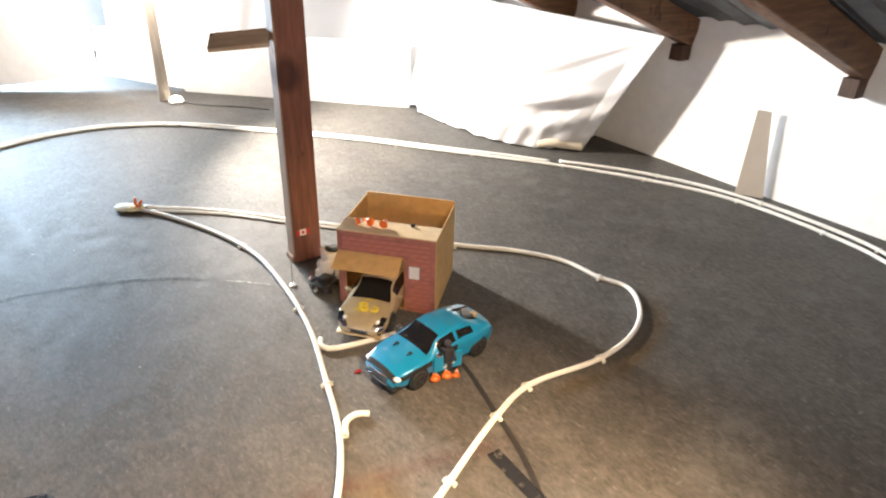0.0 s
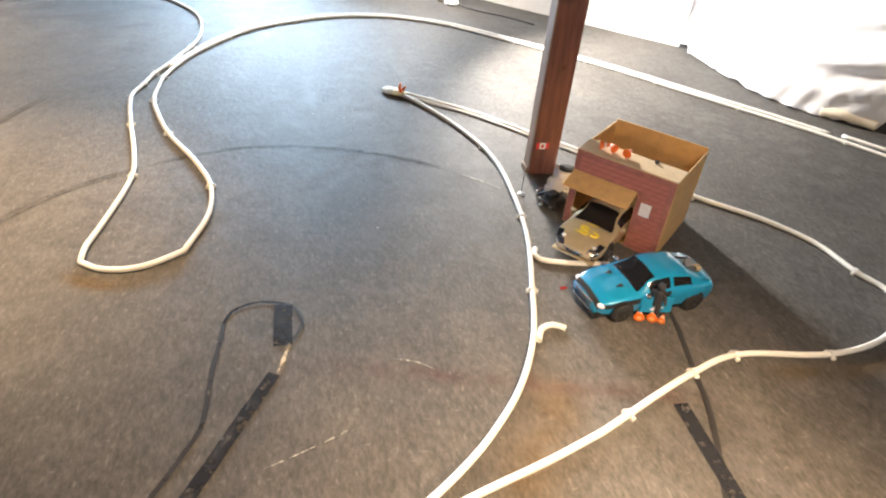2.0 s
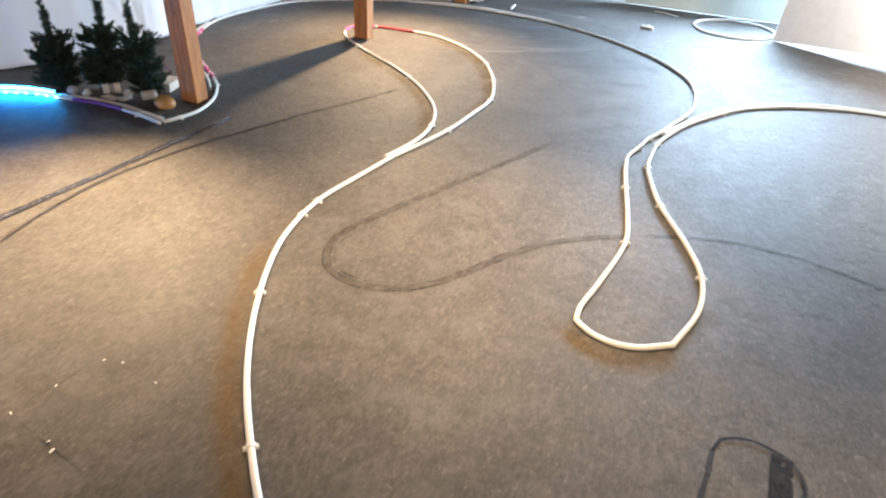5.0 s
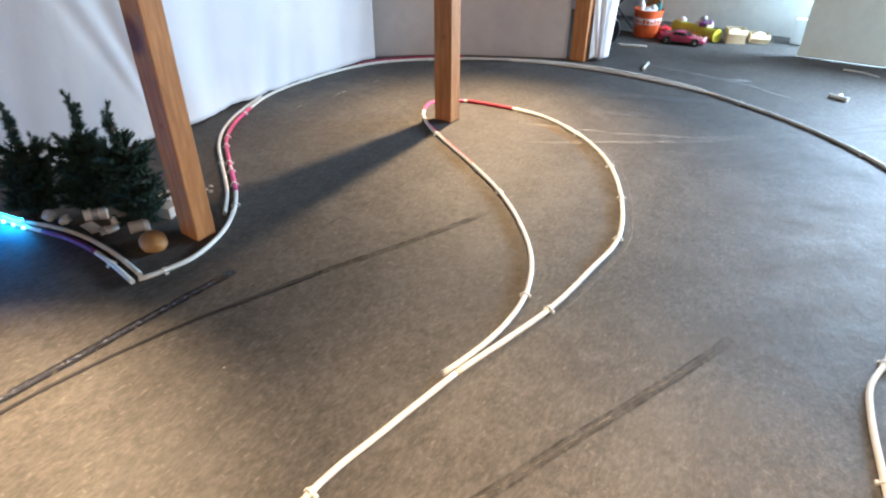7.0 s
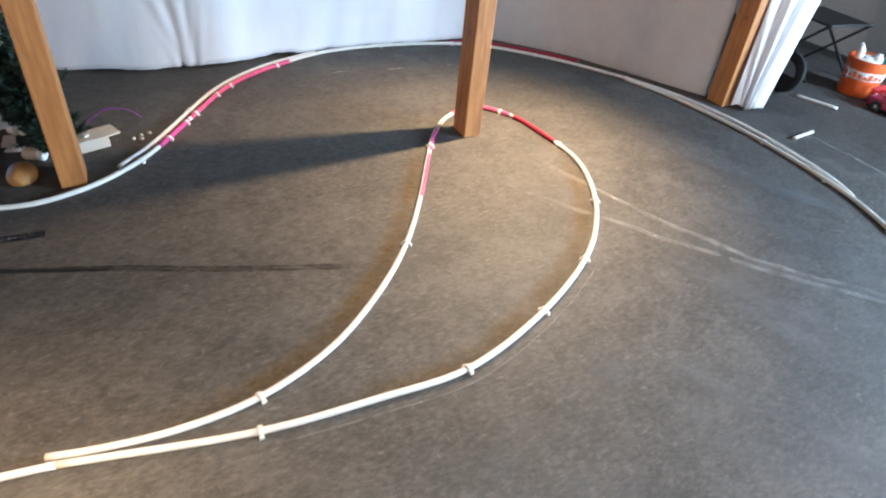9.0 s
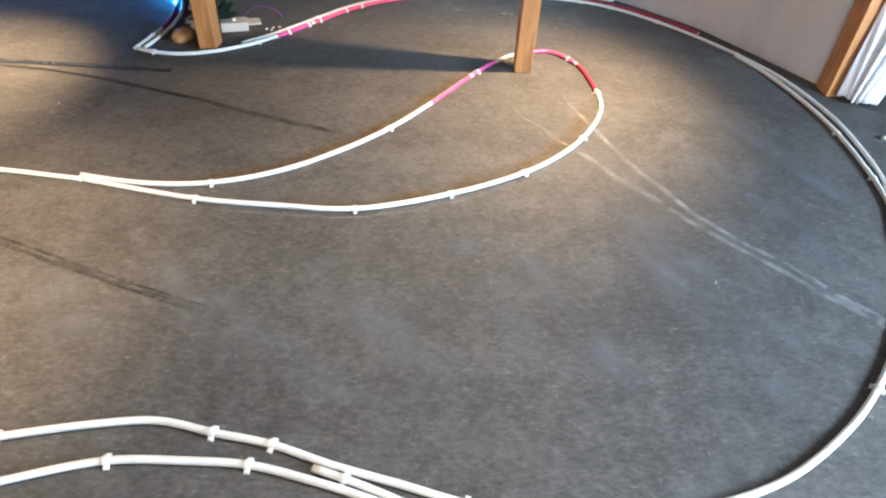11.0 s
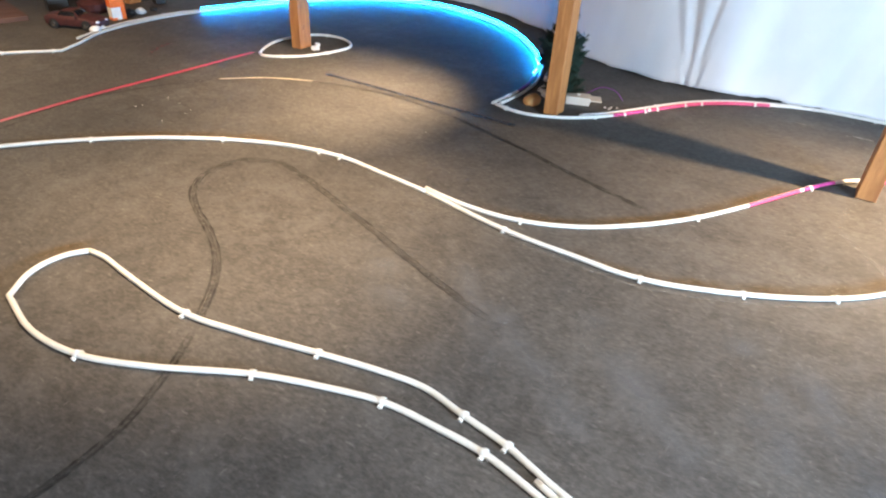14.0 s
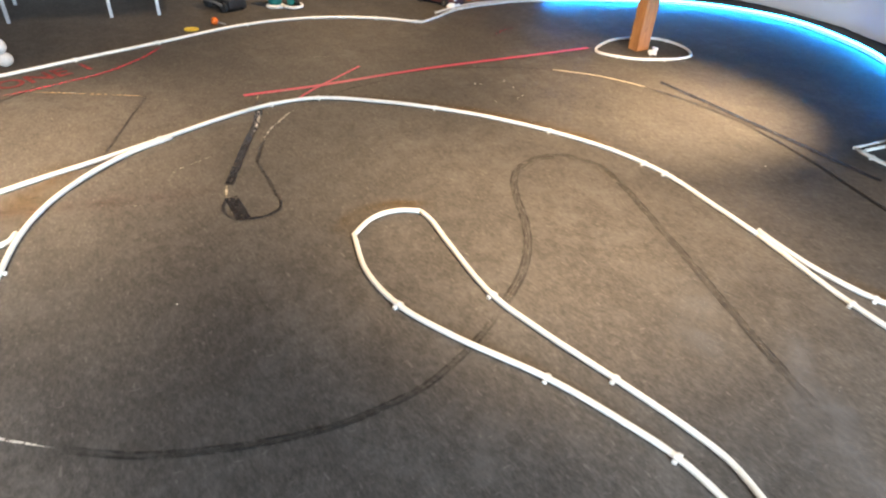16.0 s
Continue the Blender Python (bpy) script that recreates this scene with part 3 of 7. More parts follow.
ORANGE = "planed orange-brown timber post with knots standing on the floor"
post(-4.465, 0.805, "post", ORANGE, -3.08)
post(-5.425, 2.19, "post", ORANGE, -3.08)
post(-3.25, -0.90, "post", ORANGE, -3.08)
post(-6.335, 3.545, "post", "orange-brown timber post beside a hanging white sheet", -3.08)
main_post = post(-0.94, 3.155, "post_dark", "dark red-brown timber post beside the toy garage", 1.10)
bm = bmesh.new()
box(bm, (-0.066, -0.041, 0.028), (-0.0602, 0.026, roof_z(1.10) - 0.17), None, 0.002)
for v in bm.verts:
    v.co.x -= 0.002 * noise.noise(Vector((3, v.co.z * 3, v.co.y * 9)))
part("side_board", bm, "weathered", main_post, "pale weathered board on one side of the post")
bm = bmesh.new()
box(bm, (-0.072, -0.030, 0.0), (-0.060, 0.036, 0.026), None, 0.003)
part("foot_block", bm, "weathered", main_post)
post(-2.62, 5.55, "post_grey", "slim weathered timber post in front of the white boards", 1.10, 0.04)
post(-7.30, 4.83, "post", "orange-brown timber post against the far wall", -3.0)
post(-2.035, -2.605, "post", "orange-brown timber post beside the end of the light tube", -3.08)

# short plank nailed to the main post
bm = bmesh.new()
box(bm, (-0.22, -0.05, -0.009), (0.0, 0.05, 0.009), None, 0.003)
thing("plank_shelf", bm, "plank", "short pale wooden plank fixed to the dark post", "plank", place=Matrix.Translation((-0.99, 3.11, 0.935)) @ pose(0, 0, 0, 24, -6, 8))

# flag sticker on the post
sticker = empty("flag_sticker", Matrix.Translation((-0.929, 3.107, 0.14)) @ AXES, "small red and white flag sticker on the dark post", "sticker")
for x0, x1, mat, nm in ((-0.028, -0.014, "red_plain", "red_band"), (-0.014, 0.014, "paper", "white_band"), (0.014, 0.028, "red_plain", "red_band")):
    bm = bmesh.new()
    box(bm, (x0, -0.0015, -0.014), (x1, 0.0, 0.014))
    part(nm, bm, mat, sticker)
bm = bmesh.new()
box(bm, (-0.006, -0.003, -0.006), (0.006, -0.0016, 0.006), pose(0, 0, 0, 0, 45, 0))
part("red_leaf", bm, "red_plain", sticker)


def board(name, p, q, z0, z1, thick, material, label, lean=0.0, z0b=None, kind="structure", category="board"):
    """A flat board between two ground points; lean moves its top edge back."""
    p, q = Vector((*p, 0)), Vector((*q, 0))
    d = (q - p).normalized()
    back = Vector((-d.y, d.x, 0))
    bm = bmesh.new()
    lo = [p + Vector((0, 0, z0)), q + Vector((0, 0, z0 if z0b is None else z0b))]
    hi = [q + Vector((0, 0, z1)) + back * lean, p + Vector((0, 0, z1)) + back * lean]
    f = [bm.verts.new(v) for v in lo + hi]
    g = [bm.verts.new(v + back * thick) for v in lo + hi]
    bm.faces.new(f)
    bm.faces.new(g[::-1])
    for i in range(4):
        j = (i + 1) % 4
        bm.faces.new((f[i], g[i], g[j], f[j]))
    bmesh.ops.recalc_face_normals(bm, faces=bm.faces)
    bmesh.ops.bevel(bm, geom=bm.edges[:], offset=0.002, segments=1, affect="EDGES")
    return thing(name, bm, material, label, category, kind=kind)


# grey partition between the sheet corner and the post, white boards along the far side
bm = bmesh.new()
bend = spline([(-6.905, 1.93, 0), (-6.85, 2.30, 0), (-6.772, 2.65, 0), (-6.62, 3.00, 0), (-6.395, 3.47, 0)], 0.06)
rows = []
for i, p in enumerate(bend):
    d = bend[min(i + 1, len(bend) - 1)] - bend[max(i - 1, 0)]
    out = Vector((-d.y, d.x, 0)).normalized() * 0.02
    rows.append([bm.verts.new(v) for v in (p, p + Vector((0, 0, 1.12)), p + out + Vector((0, 0, 1.12)), p + out)])
for p, q in zip(rows, rows[1:]):
    for k in range(4):
        bm.faces.new((p[k], q[k], q[(k + 1) % 4], p[(k + 1) % 4]))
bm.faces.new(rows[0])
bm.faces.new(rows[-1][::-1])
bmesh.ops.recalc_face_normals(bm, faces=bm.faces)
thing("partition_board", bm, "grey_wall", "thin bowed grey-white partition board beside the post", "board", kind="structure")
board("green_board", (-5.90, 5.21), (-4.70, 6.25), 0.01, 0.75, 0.025, "green_board", "pale green board leaning by the far wall", 0.08, kind="", category="board")
board("white_board", (-4.37, 5.57), (-3.30, 5.85), 0.005, 0.62, 0.018, "wall", "white board standing slightly tilted behind the track", 0.05, 0.10, kind="", category="board")
board("white_board", (-3.32, 5.91), (-2.60, 5.86), 0.10, 0.48, 0.018, "wall", "white board standing slightly tilted behind the track", 0.05, 0.02, kind="", category="board")
board("white_board", (-2.59, 5.85), (-0.69, 5.63), 0.0, 0.49, 0.018, "wall", "long low white board behind the track", 0.03, kind="", category="board")
# narrow offcut with one slanted side against the low wall
bm = bmesh.new()
prism = [[bm.verts.new((x, y, z)) for x, z in ((0, 0), (0.149, 0), (0.072, 0.482), (0.0, 0.482))] for y in (0, 0.006)]
bm.faces.new(prism[0])
bm.faces.new(prism[1][::-1])
for k in range(4):
    bm.faces.new((prism[0][k], prism[1][k], prism[1][(k + 1) % 4], prism[0][(k + 1) % 4]))
bmesh.ops.recalc_face_normals(bm, faces=bm.faces)
bmesh.ops.bevel(bm, geom=bm.edges[:], offset=0.001, segments=1, affect="EDGES")
thing("beige_plank", bm, "beige_board", "narrow beige board offcut leaning on the low white wall", "plank", place=pose(1.318, 4.107, 0, -2, 0, -26.7))


def curtain(name, base, top, material, label, folds=16, depth=0.035, bundles=(), seed=0.0, rows=40, cols=220, lift=0.015, kind=""):
    """A hanging sheet: base and top are lines of places. It hangs nearly flat, with slow waves;
    bundles are folds that fan up from one place of the hem: hem, top, width, depth, number."""
    lo, hi = spline(base, 0.02), spline(top, 0.02)
    for p in hi:
        p.z = min(p.z, roof_z(p.x * 0.8 + p.y * 0.6) - 0.05)
    bm = bmesh.new()
    grid = []
    for j in range(rows + 1):
        v = j / rows
        row = []
        for i in range(cols + 1):
            u = i / cols
            p, q = along(lo, u), along(hi, u)
            c = q.lerp(p, v)
            d = along(lo, min(1, u + 0.02)) - along(lo, max(0, u - 0.02))
            out = Vector((d.y, -d.x, 0)).normalized()
            f = 0.8 * noise.noise(Vector((u * folds * 0.45, v * 0.6 + seed, seed))) + 0.3 * noise.noise(Vector((u * folds + v * 1.5, v * 0.8, seed + 7)))
            g = 0.0
            for hem, head, wide, deep, count in bundles:
                mid = hem + (head - hem) * (1 - v)
                s = (u - mid) / (wide * (0.35 + 1.1 * (1 - v)))
                g += deep * math.exp(-s * s) * math.sin(s * count + seed) * (0.45 + 0.55 * v)
            c = c + out * (depth * f * (0.4 + 0.6 * v) + g)
            c.z += lift * (noise.noise(Vector((u * folds * 0.8, 3, seed))) + 0.4 * noise.noise(Vector((u * folds * 3, 5, seed)))) * v
            c.z = max(c.z, 0.004 + 0.002 * (i % 2))
            row.append(bm.verts.new(c))
        grid.append(row)
    for j in range(rows):
        for i in range(cols):
            bm.faces.new((grid[j][i], grid[j][i + 1], grid[j + 1][i + 1], grid[j + 1][i]))
    ob = thing(name, bm, material, label, "sheet", kind=kind, smooth=True)
    mod = ob.modifiers.new("thickness", "SOLIDIFY")
    mod.thickness = 0.002
    return ob


def raised(points, z):
    return [(*p[:2], z) for p in points]


HANG = "white cloth sheet hung as a wall behind the track"
left_line = [(-5.30, -0.75), (-5.31, -0.28), (-5.42, 0.18), (-5.66, 0.64), (-5.99, 0.97), (-6.33, 1.33), (-6.83, 2.05)]
curtain("hanging_sheet", raised(left_line, 0.012), raised([(-5.42, -0.85), (-5.48, -0.2), (-5.58, 0.15), (-5.80, 0.55), (-6.08, 0.92), (-6.42, 1.33), (-6.88, 2.06)], 1.1), "cloth", HANG, 22, 0.04, ((0.435, 0.40, 0.05, 0.014, 6.0), (0.43, 0.33, 0.03, 0.010, 4.0), (0.44, 0.47, 0.02, 0.007, 4.0)), seed=1.0)
blue_line = [(-1.93, -2.80), (-2.63, -2.80), (-3.23, -2.80), (-4.03, -2.82), (-4.73, -2.60), (-5.13, -2.05), (-5.34, -1.38), (-5.37, -0.80)]
curtain("hanging_sheet", raised(blue_line, 0.012)[::-1], raised([(-1.93, -2.93), (-2.63, -2.93), (-3.23, -2.93), (-4.13, -2.93), (-4.88, -2.68), (-5.32, -2.1), (-5.49, -1.38), (-5.46, -0.9)], 1.0)[::-1], "cloth", HANG, 20, 0.03, ((0.10, 0.16, 0.06, 0.010, 4.0), (0.5, 0.55, 0.05, 0.010, 4.0)), seed=5.0)
curtain("hanging_sheet", raised([(-6.26, 3.59), (-6.25, 3.66), (-6.255, 3.72), (-6.30, 3.77)], 0.02), raised([(-6.33, 3.61), (-6.36, 3.70), (-6.40, 3.82), (-6.48, 3.97)], 1.2), "cloth", "white cloth sheet tied back beside the timber post", 4, 0.03, ((0.4, 0.4, 0.4, 0.025, 7.0),), seed=9.0, cols=60)
curtain("hanging_sheet", raised([(0.22, 5.25), (-0.45, 5.88), (-1.5, 6.2), (-2.6, 6.25), (-3.4, 6.3)][::-1], 0.30), raised([(0.27, 5.32), (-0.45, 5.96), (-1.5, 6.3), (-2.6, 6.35), (-3.4, 6.4)][::-1], 1.25), "cloth_draped", "white cloth sheets hung above the white boards", 14, 0.05, ((0.3, 0.3, 0.06, 0.03, 4.0), (0.75, 0.7, 0.08, 0.03, 5.0)), seed=13.0)


def draped_furniture():
    """A white sheet thrown over low furniture and tied up to a rafter end: its folds fan out from that corner."""
    lo = [(-0.69, 5.64, 0.03), (-0.58, 5.47, 0.012), (-0.40, 5.25, 0.01), (-0.08, 4.90, 0.01), (0.25, 4.76, 0.01), (0.54, 4.73, 0.012)]
    hi = [(-0.72, 5.92, 0.80), (-0.45, 5.80, 0.84), (-0.12, 5.50, 0.84), (0.18, 5.16, 0.83), (0.55, 4.78, 0.81), (0.87, 4.46, 0.79)]
    a, b = spline(lo, 0.01), spline(hi, 0.01)
    bm = bmesh.new()
    rows, cols, grid = 64, 150, []
    for j in range(rows + 1):
        v = j / rows
        row = []
        for i in range(cols + 1):
            u = i / cols
            p, q = along(a, u), along(b, u)
            c = q.lerp(p, v)
            out = Vector((-0.45, -0.89, 0))
            body = math.sin(math.pi * min(1, u * 1.05)) ** 0.8 if u < 0.95 else 0.1
            c += out * 0.09 * math.sin(math.pi * v ** 0.8) * body
            # fan of taut folds from the tied corner
            r = math.hypot(1 - u, v)
            th = math.atan2(v, 1 - u + 1e-6)
            fan = math.exp(-((th - 0.98) / 0.30) ** 2) * min(1, r / 0.35) * max(0, 1 - max(0, r - 0.75) / 0.25)
            c += out * 0.024 * fan * math.sin(th * 15 + 3.5 * r)
            # loops sagging between the tied corner and the hem
            loop = v - 0.30 - 0.55 * (1 - u) ** 0.6
            c += out * 0.022 * math.sin(loop * 26) * math.exp(-((u - 0.78) / 0.16) ** 2) * math.exp(-((v - 0.62) / 0.26) ** 2)
            # cloth sagging over the front edge, hem hanging below it
            edge = v - 0.60 - 0.22 * (0.62 - u)
            sag = math.exp(-(edge / 0.07) ** 2) * math.exp(-((u - 0.66) / 0.17) ** 2)
            c += out * 0.022 * sag
            low = min(1.0, max(0.0, v - 0.58) / 0.3) * math.exp(-((u - 0.70) / 0.24) ** 2)
            c += out * 0.007 * low * math.sin(u * 58 + 2.2 * math.sin(u * 9) + v * 4)
            sweep = math.exp(-((edge + 0.05) / 0.16) ** 2) * math.exp(-((u - 0.70) / 0.20) ** 2)
            c += out * 0.012 * sweep * math.sin(edge * 42 + u * 9)
            # upright tuck above, and the bunched end on the far side
            tuck = u - 0.40 + 0.10 * v
            c += out * 0.045 * math.exp(-(tuck / 0.02) ** 2) * max(0, 1 - v * 1.8)
            c += out * 0.05 * math.sin(u * 46 + v * 2) * max(0, 0.22 - u) / 0.22 * (0.4 + 0.6 * v)
            f = noise.noise(Vector((u * 4 + v * 1.5, v * 1.2 - u * 1.5, 4)))
            g = noise.noise(Vector((u * 13 + v * 2, v * 1.0, 17))) * max(0, v - 0.45) * 1.8
            c += out * (0.022 * f + 0.012 * g)
            c.z += (0.022 * noise.noise(Vector((u * 12, 1, 5))) + 0.012 * noise.noise(Vector((u * 33, 2, 6)))) * v
            c.z = max(c.z, 0.006)
            row.append(bm.verts.new(c))
        grid.append(row)
    for j in range(rows):
        for i in range(cols):
            bm.faces.new((grid[j][i], grid[j][i + 1], grid[j + 1][i + 1], grid[j + 1][i]))
    ob = thing("dust_sheet", bm, "cloth_draped", "white dust sheet draped over low furniture in creases", "dust sheet", smooth=True)
    ob.modifiers.new("thickness", "SOLIDIFY").thickness = 0.003
    # the low cabinet that it covers
    bm = bmesh.new()
    box(bm, (-0.62, -0.16, 0), (0.60, 0.16, 0.62), None, 0.02)
    thing("low_cabinet", bm, "wall", "low white cabinet hidden under a dust sheet", "cabinet", place=Matrix.Translation((0.17, 5.40, 0)) @ pose(0, 0, 0, 0, 0, -45))
    bm = bmesh.new()
    tube(bm, spline([(0.25, 4.765, 0.035), (0.35, 4.74, 0.05), (0.45, 4.74, 0.04), (0.54, 4.735, 0.03)], 0.01), 0.03, 10)
    thing("cushion_roll", bm, "cream_cloth", "cream cushion edge peeping out under the dust sheet", "cushion", smooth=True)


draped_furniture()

# ---------------------------------------------------------------- track pipes
R = 0.0097
CLIP = None


def clip_mesh():
    bm = bmesh.new()
    n = 9
    w = 0.0065
    rows = []
    for i in range(n):
        a = math.pi * i / (n - 1)
        for rr in (R + 0.0006, R + 0.0036):
            rows.append([bm.verts.new((x, rr * math.cos(a), R + rr * math.sin(a))) for x in (-w, w)])
    for i in range(n - 1):
        i0, o0, i1, o1 = rows[2 * i], rows[2 * i + 1], rows[2 * i + 2], rows[2 * i + 3]
        bm.faces.new((o0[0], o1[0], o1[1], o0[1]))
        bm.faces.new((i0[0], o0[0], o0[1], i0[1]) if i == 0 else (i0[0], i1[0], o1[0], o0[0]))
        bm.faces.new((i0[1], o0[1], o1[1], i1[1]))
    for s in (-1, 1):
        box(bm, (-w, min(s * (R + 0.001), s * (R + 0.010)), 0.0005), (w, max(s * (R + 0.001), s * (R + 0.010)), 0.009))
        cyl(bm, (0, s * (R + 0.006), 0.008), (0, s * (R + 0.006), 0.012), 0.0025, sides=6)
    return finish("pipe_clip", bm, "clip")


CLIP = clip_mesh()


def strip(bm, line, r, a0, a1, thick=0.001):
    """Tape stuck along one side of a pipe, between two angles round its axis."""
    rows = []
    for i, p in enumerate(line):
        d = line[min(i + 1, len(line) - 1)] - line[max(i - 1, 0)]
        side = d.cross(Vector((0, 0, 1))).normalized()
        ring = [(r, a0 + (a1 - a0) * k / 6) for k in range(7)] + [(r - thick, a1 + (a0 - a1) * k / 6) for k in range(7)]
        rows.append([bm.verts.new(p + (side * math.cos(radians(a)) + Vector((0, 0, math.sin(radians(a))))) * q) for q, a in ring])
    for p, q in zip(rows, rows[1:]):
        for k in range(14):
            bm.faces.new((p[k], p[(k + 1) % 14], q[(k + 1) % 14], q[k]))
    bm.faces.new(rows[0])
    bm.faces.new(rows[-1][::-1])
    bmesh.ops.recalc_face_normals(bm, faces=bm.faces)


def pipe(points, clips=(), every=0.0, closed=False, tight=(), label="white plastic pipe laid on the floor as track edge", sleeves=(), z=R, r=R, cat="pipe"):
    line = spline([(p[0], p[1], p[2] if len(p) > 2 else z) for p in points], 0.025, closed, tight)
    bm = bmesh.new()
    tube(bm, line, r, 12, closed, 0.003)
    ob = thing("track_pipe", bm, "pipe", label, cat, "track pipes", smooth=True)
    places = [nearest(line, x, y) for x, y in clips]
    if every:
        total = 0.0
        for i in range(1, len(line)):
            total += (line[i] - line[i - 1]).length
            if total > every:
                total = random.uniform(-0.06, 0.06)
                if all(abs(i - k) > 4 for k in places):
                    places.append(i)
    for i in places:
        d = line[min(i + 1, len(line) - 1)] - line[max(i - 1, 0)]
        part("pipe_clip", CLIP, "clip", ob, place=Matrix.Translation((line[i].x, line[i].y, line[i].z - R)) @ pose(0, 0, 0, 0, 0, math.degrees(math.atan2(d.y, d.x)) + random.uniform(-5, 5)))
    for p, q, mat, text, *arc in sleeves:
        i, j = sorted((nearest(line, *p), nearest(line, *q)))
        bm = bmesh.new()
        if arc:
            strip(bm, line[i:j + 1], r + 0.0012, *arc)
        else:
            tube(bm, line[i:j + 1], r + 0.0012, 12, False, 0.001)
        part("tape_sleeve", bm, mat, ob, text, smooth=True)
    return ob, line


A1 = [(-1.85, 3.56), (-1.43, 3.55), (-1.14, 3.495), (-0.845, 3.445), (-0.27, 3.30), (0.01, 3.265), (0.21, 3.19), (0.345, 3.06), (0.45, 2.985), (0.46, 2.83), (0.395, 2.665), (0.245, 2.505), (-0.025, 2.34), (-0.13, 2.195), (-0.315, 1.845)]
pipe(A1, [(0.348, 3.058), (0.245, 2.511), (-0.024, 2.336), (-0.128, 2.195), (-0.263, 1.945), (-1.2, 3.50)])
A2 = [(-0.315, 1.845), (-0.405, 1.70), (-0.535, 1.51), (-0.72, 1.21), (-0.905, 0.91), (-1.05, 0.73), (-1.27, 0.58), (-1.63, 0.55), (-1.92, 0.57), (-2.22, 0.625), (-2.545, 0.735), (-2.85, 0.895), (-3.075, 1.10), (-3.22, 1.33), (-3.36, 1.565)]
pipe(A2, [(-2.986, 1.012), (-3.074, 1.11), (-2.541, 0.743), (-1.914, 0.57), (-1.276, 0.585), (-1.055, 0.729), (-0.69, 1.255)])
A3 = [(-3.36, 1.565), (-3.56, 1.97), (-3.73, 2.22), (-3.90, 2.44), (-4.21, 2.64), (-4.53, 2.77), (-4.75, 2.81), (-5.01, 2.805), (-5.29, 2.73), (-5.50, 2.57), (-5.67, 2.38), (-5.71, 2.19), (-5.55, 2.08), (-5.34, 2.05), (-5.09, 2.07), (-4.75, 2.11), (-4.43, 2.13), (-4.16, 2.11), (-3.88, 2.045), (-3.66, 1.925), (-3.51, 1.77), (-3.405, 1.60), (-3.372, 1.53)]
pipe(A3, [(-3.562, 1.961), (-3.907, 2.43), (-4.213, 2.641), (-4.533, 2.771), (-4.433, 2.129), (-3.67, 1.91), (-4.95, 2.81), (-5.42, 2.64), (-5.68, 2.33), (-5.2, 2.06)],
     sleeves=[((-5.44, 2.62), (-5.66, 2.39), "red", "red tape round the pipe"), ((-5.665, 2.38), (-5.58, 2.09), "pink", "pink tape round the pipe"), ((-5.38, 2.05), (-5.13, 2.065), "magenta", "magenta tape along one side of the pipe", 88, 210), ((-5.12, 2.066), (-4.755, 2.10), "pink", "pink tape along one side of the pipe", 88, 210)])
pipe([(-1.80, 3.531), (-1.43, 3.522), (-1.14, 3.468), (-0.845, 3.418), (-0.50, 3.332), (-0.27, 3.273)], label="thin white pipe laid close beside the track pipe", z=0.0065, r=0.0065)
PB = [(-0.735, 1.222), (-0.701, 1.281), (-0.668, 1.336), (-0.634, 1.407), (-0.604, 1.496), (-0.578, 1.60), (-0.562, 1.70), (-0.555, 1.88), (-0.59, 2.09), (-0.68, 2.33), (-0.79, 2.59), (-0.95, 2.86), (-1.16, 3.13), (-1.41, 3.32), (-1.72, 3.48), (-1.86, 3.53)]
pipe(PB, [(-0.67, 2.31), (-0.87, 2.73), (-1.25, 3.2)])
PC = [(-1.992, 1.652), (-1.925, 1.655), (-1.855, 1.69), (-1.805, 1.75), (-1.766, 1.868), (-1.86, 2.08), (-2.00, 2.24), (-2.19, 2.355), (-2.48, 2.487), (-2.66, 2.60), (-2.81, 2.713), (-2.92, 2.845), (-3.01, 2.97), (-3.08, 3.12), (-3.14, 3.28), (-3.19, 3.50), (-3.22, 3.95), (-3.02, 4.48), (-2.76, 4.75), (-2.48, 4.87), (-2.22, 4.91)]
pipe(PC, [(-2.003, 2.24), (-2.48, 2.484), (-2.809, 2.714), (-3.01, 2.97), (-3.2, 3.7), (-3.13, 4.25)], tight=(4,))
pipe([(-2.22, 4.91), (-1.6, 4.85), (-0.95, 4.75), (-0.40, 4.61), (0.03, 4.505), (0.35, 4.42), (0.83, 4.24), (1.22, 4.02), (1.51, 3.69), (1.71, 3.30), (1.7, 2.6), (1.42, 1.85), (0.95, 1.18), (0.50, 0.67)], every=0.5)
PD = [(-1.992, 1.652), (-2.04, 1.705), (-2.12, 1.845), (-2.305, 2.135), (-2.465, 2.285), (-2.68, 2.46), (-2.85, 2.605), (-2.945, 2.705), (-3.01, 2.835), (-3.08, 2.97), (-3.13, 3.11), (-3.20, 3.275), (-3.26, 3.42), (-3.335, 3.555), (-3.44, 3.687), (-3.60, 3.845), (-3.80, 3.976), (-4.06, 4.066), (-4.26, 4.102), (-4.53, 4.114), (-4.83, 4.094), (-5.06, 4.046), (-5.34, 3.968), (-5.68, 3.785), (-6.0, 3.55), (-6.32, 3.215), (-6.45, 3.01)]
pipe(PD, [(-2.303, 2.127), (-2.681, 2.454), (-3.013, 2.834), (-3.085, 2.968), (-3.258, 3.42), (-3.59, 3.835), (-4.26, 4.102), (-5.12, 4.03), (-5.5, 3.9), (-5.85, 3.69)])
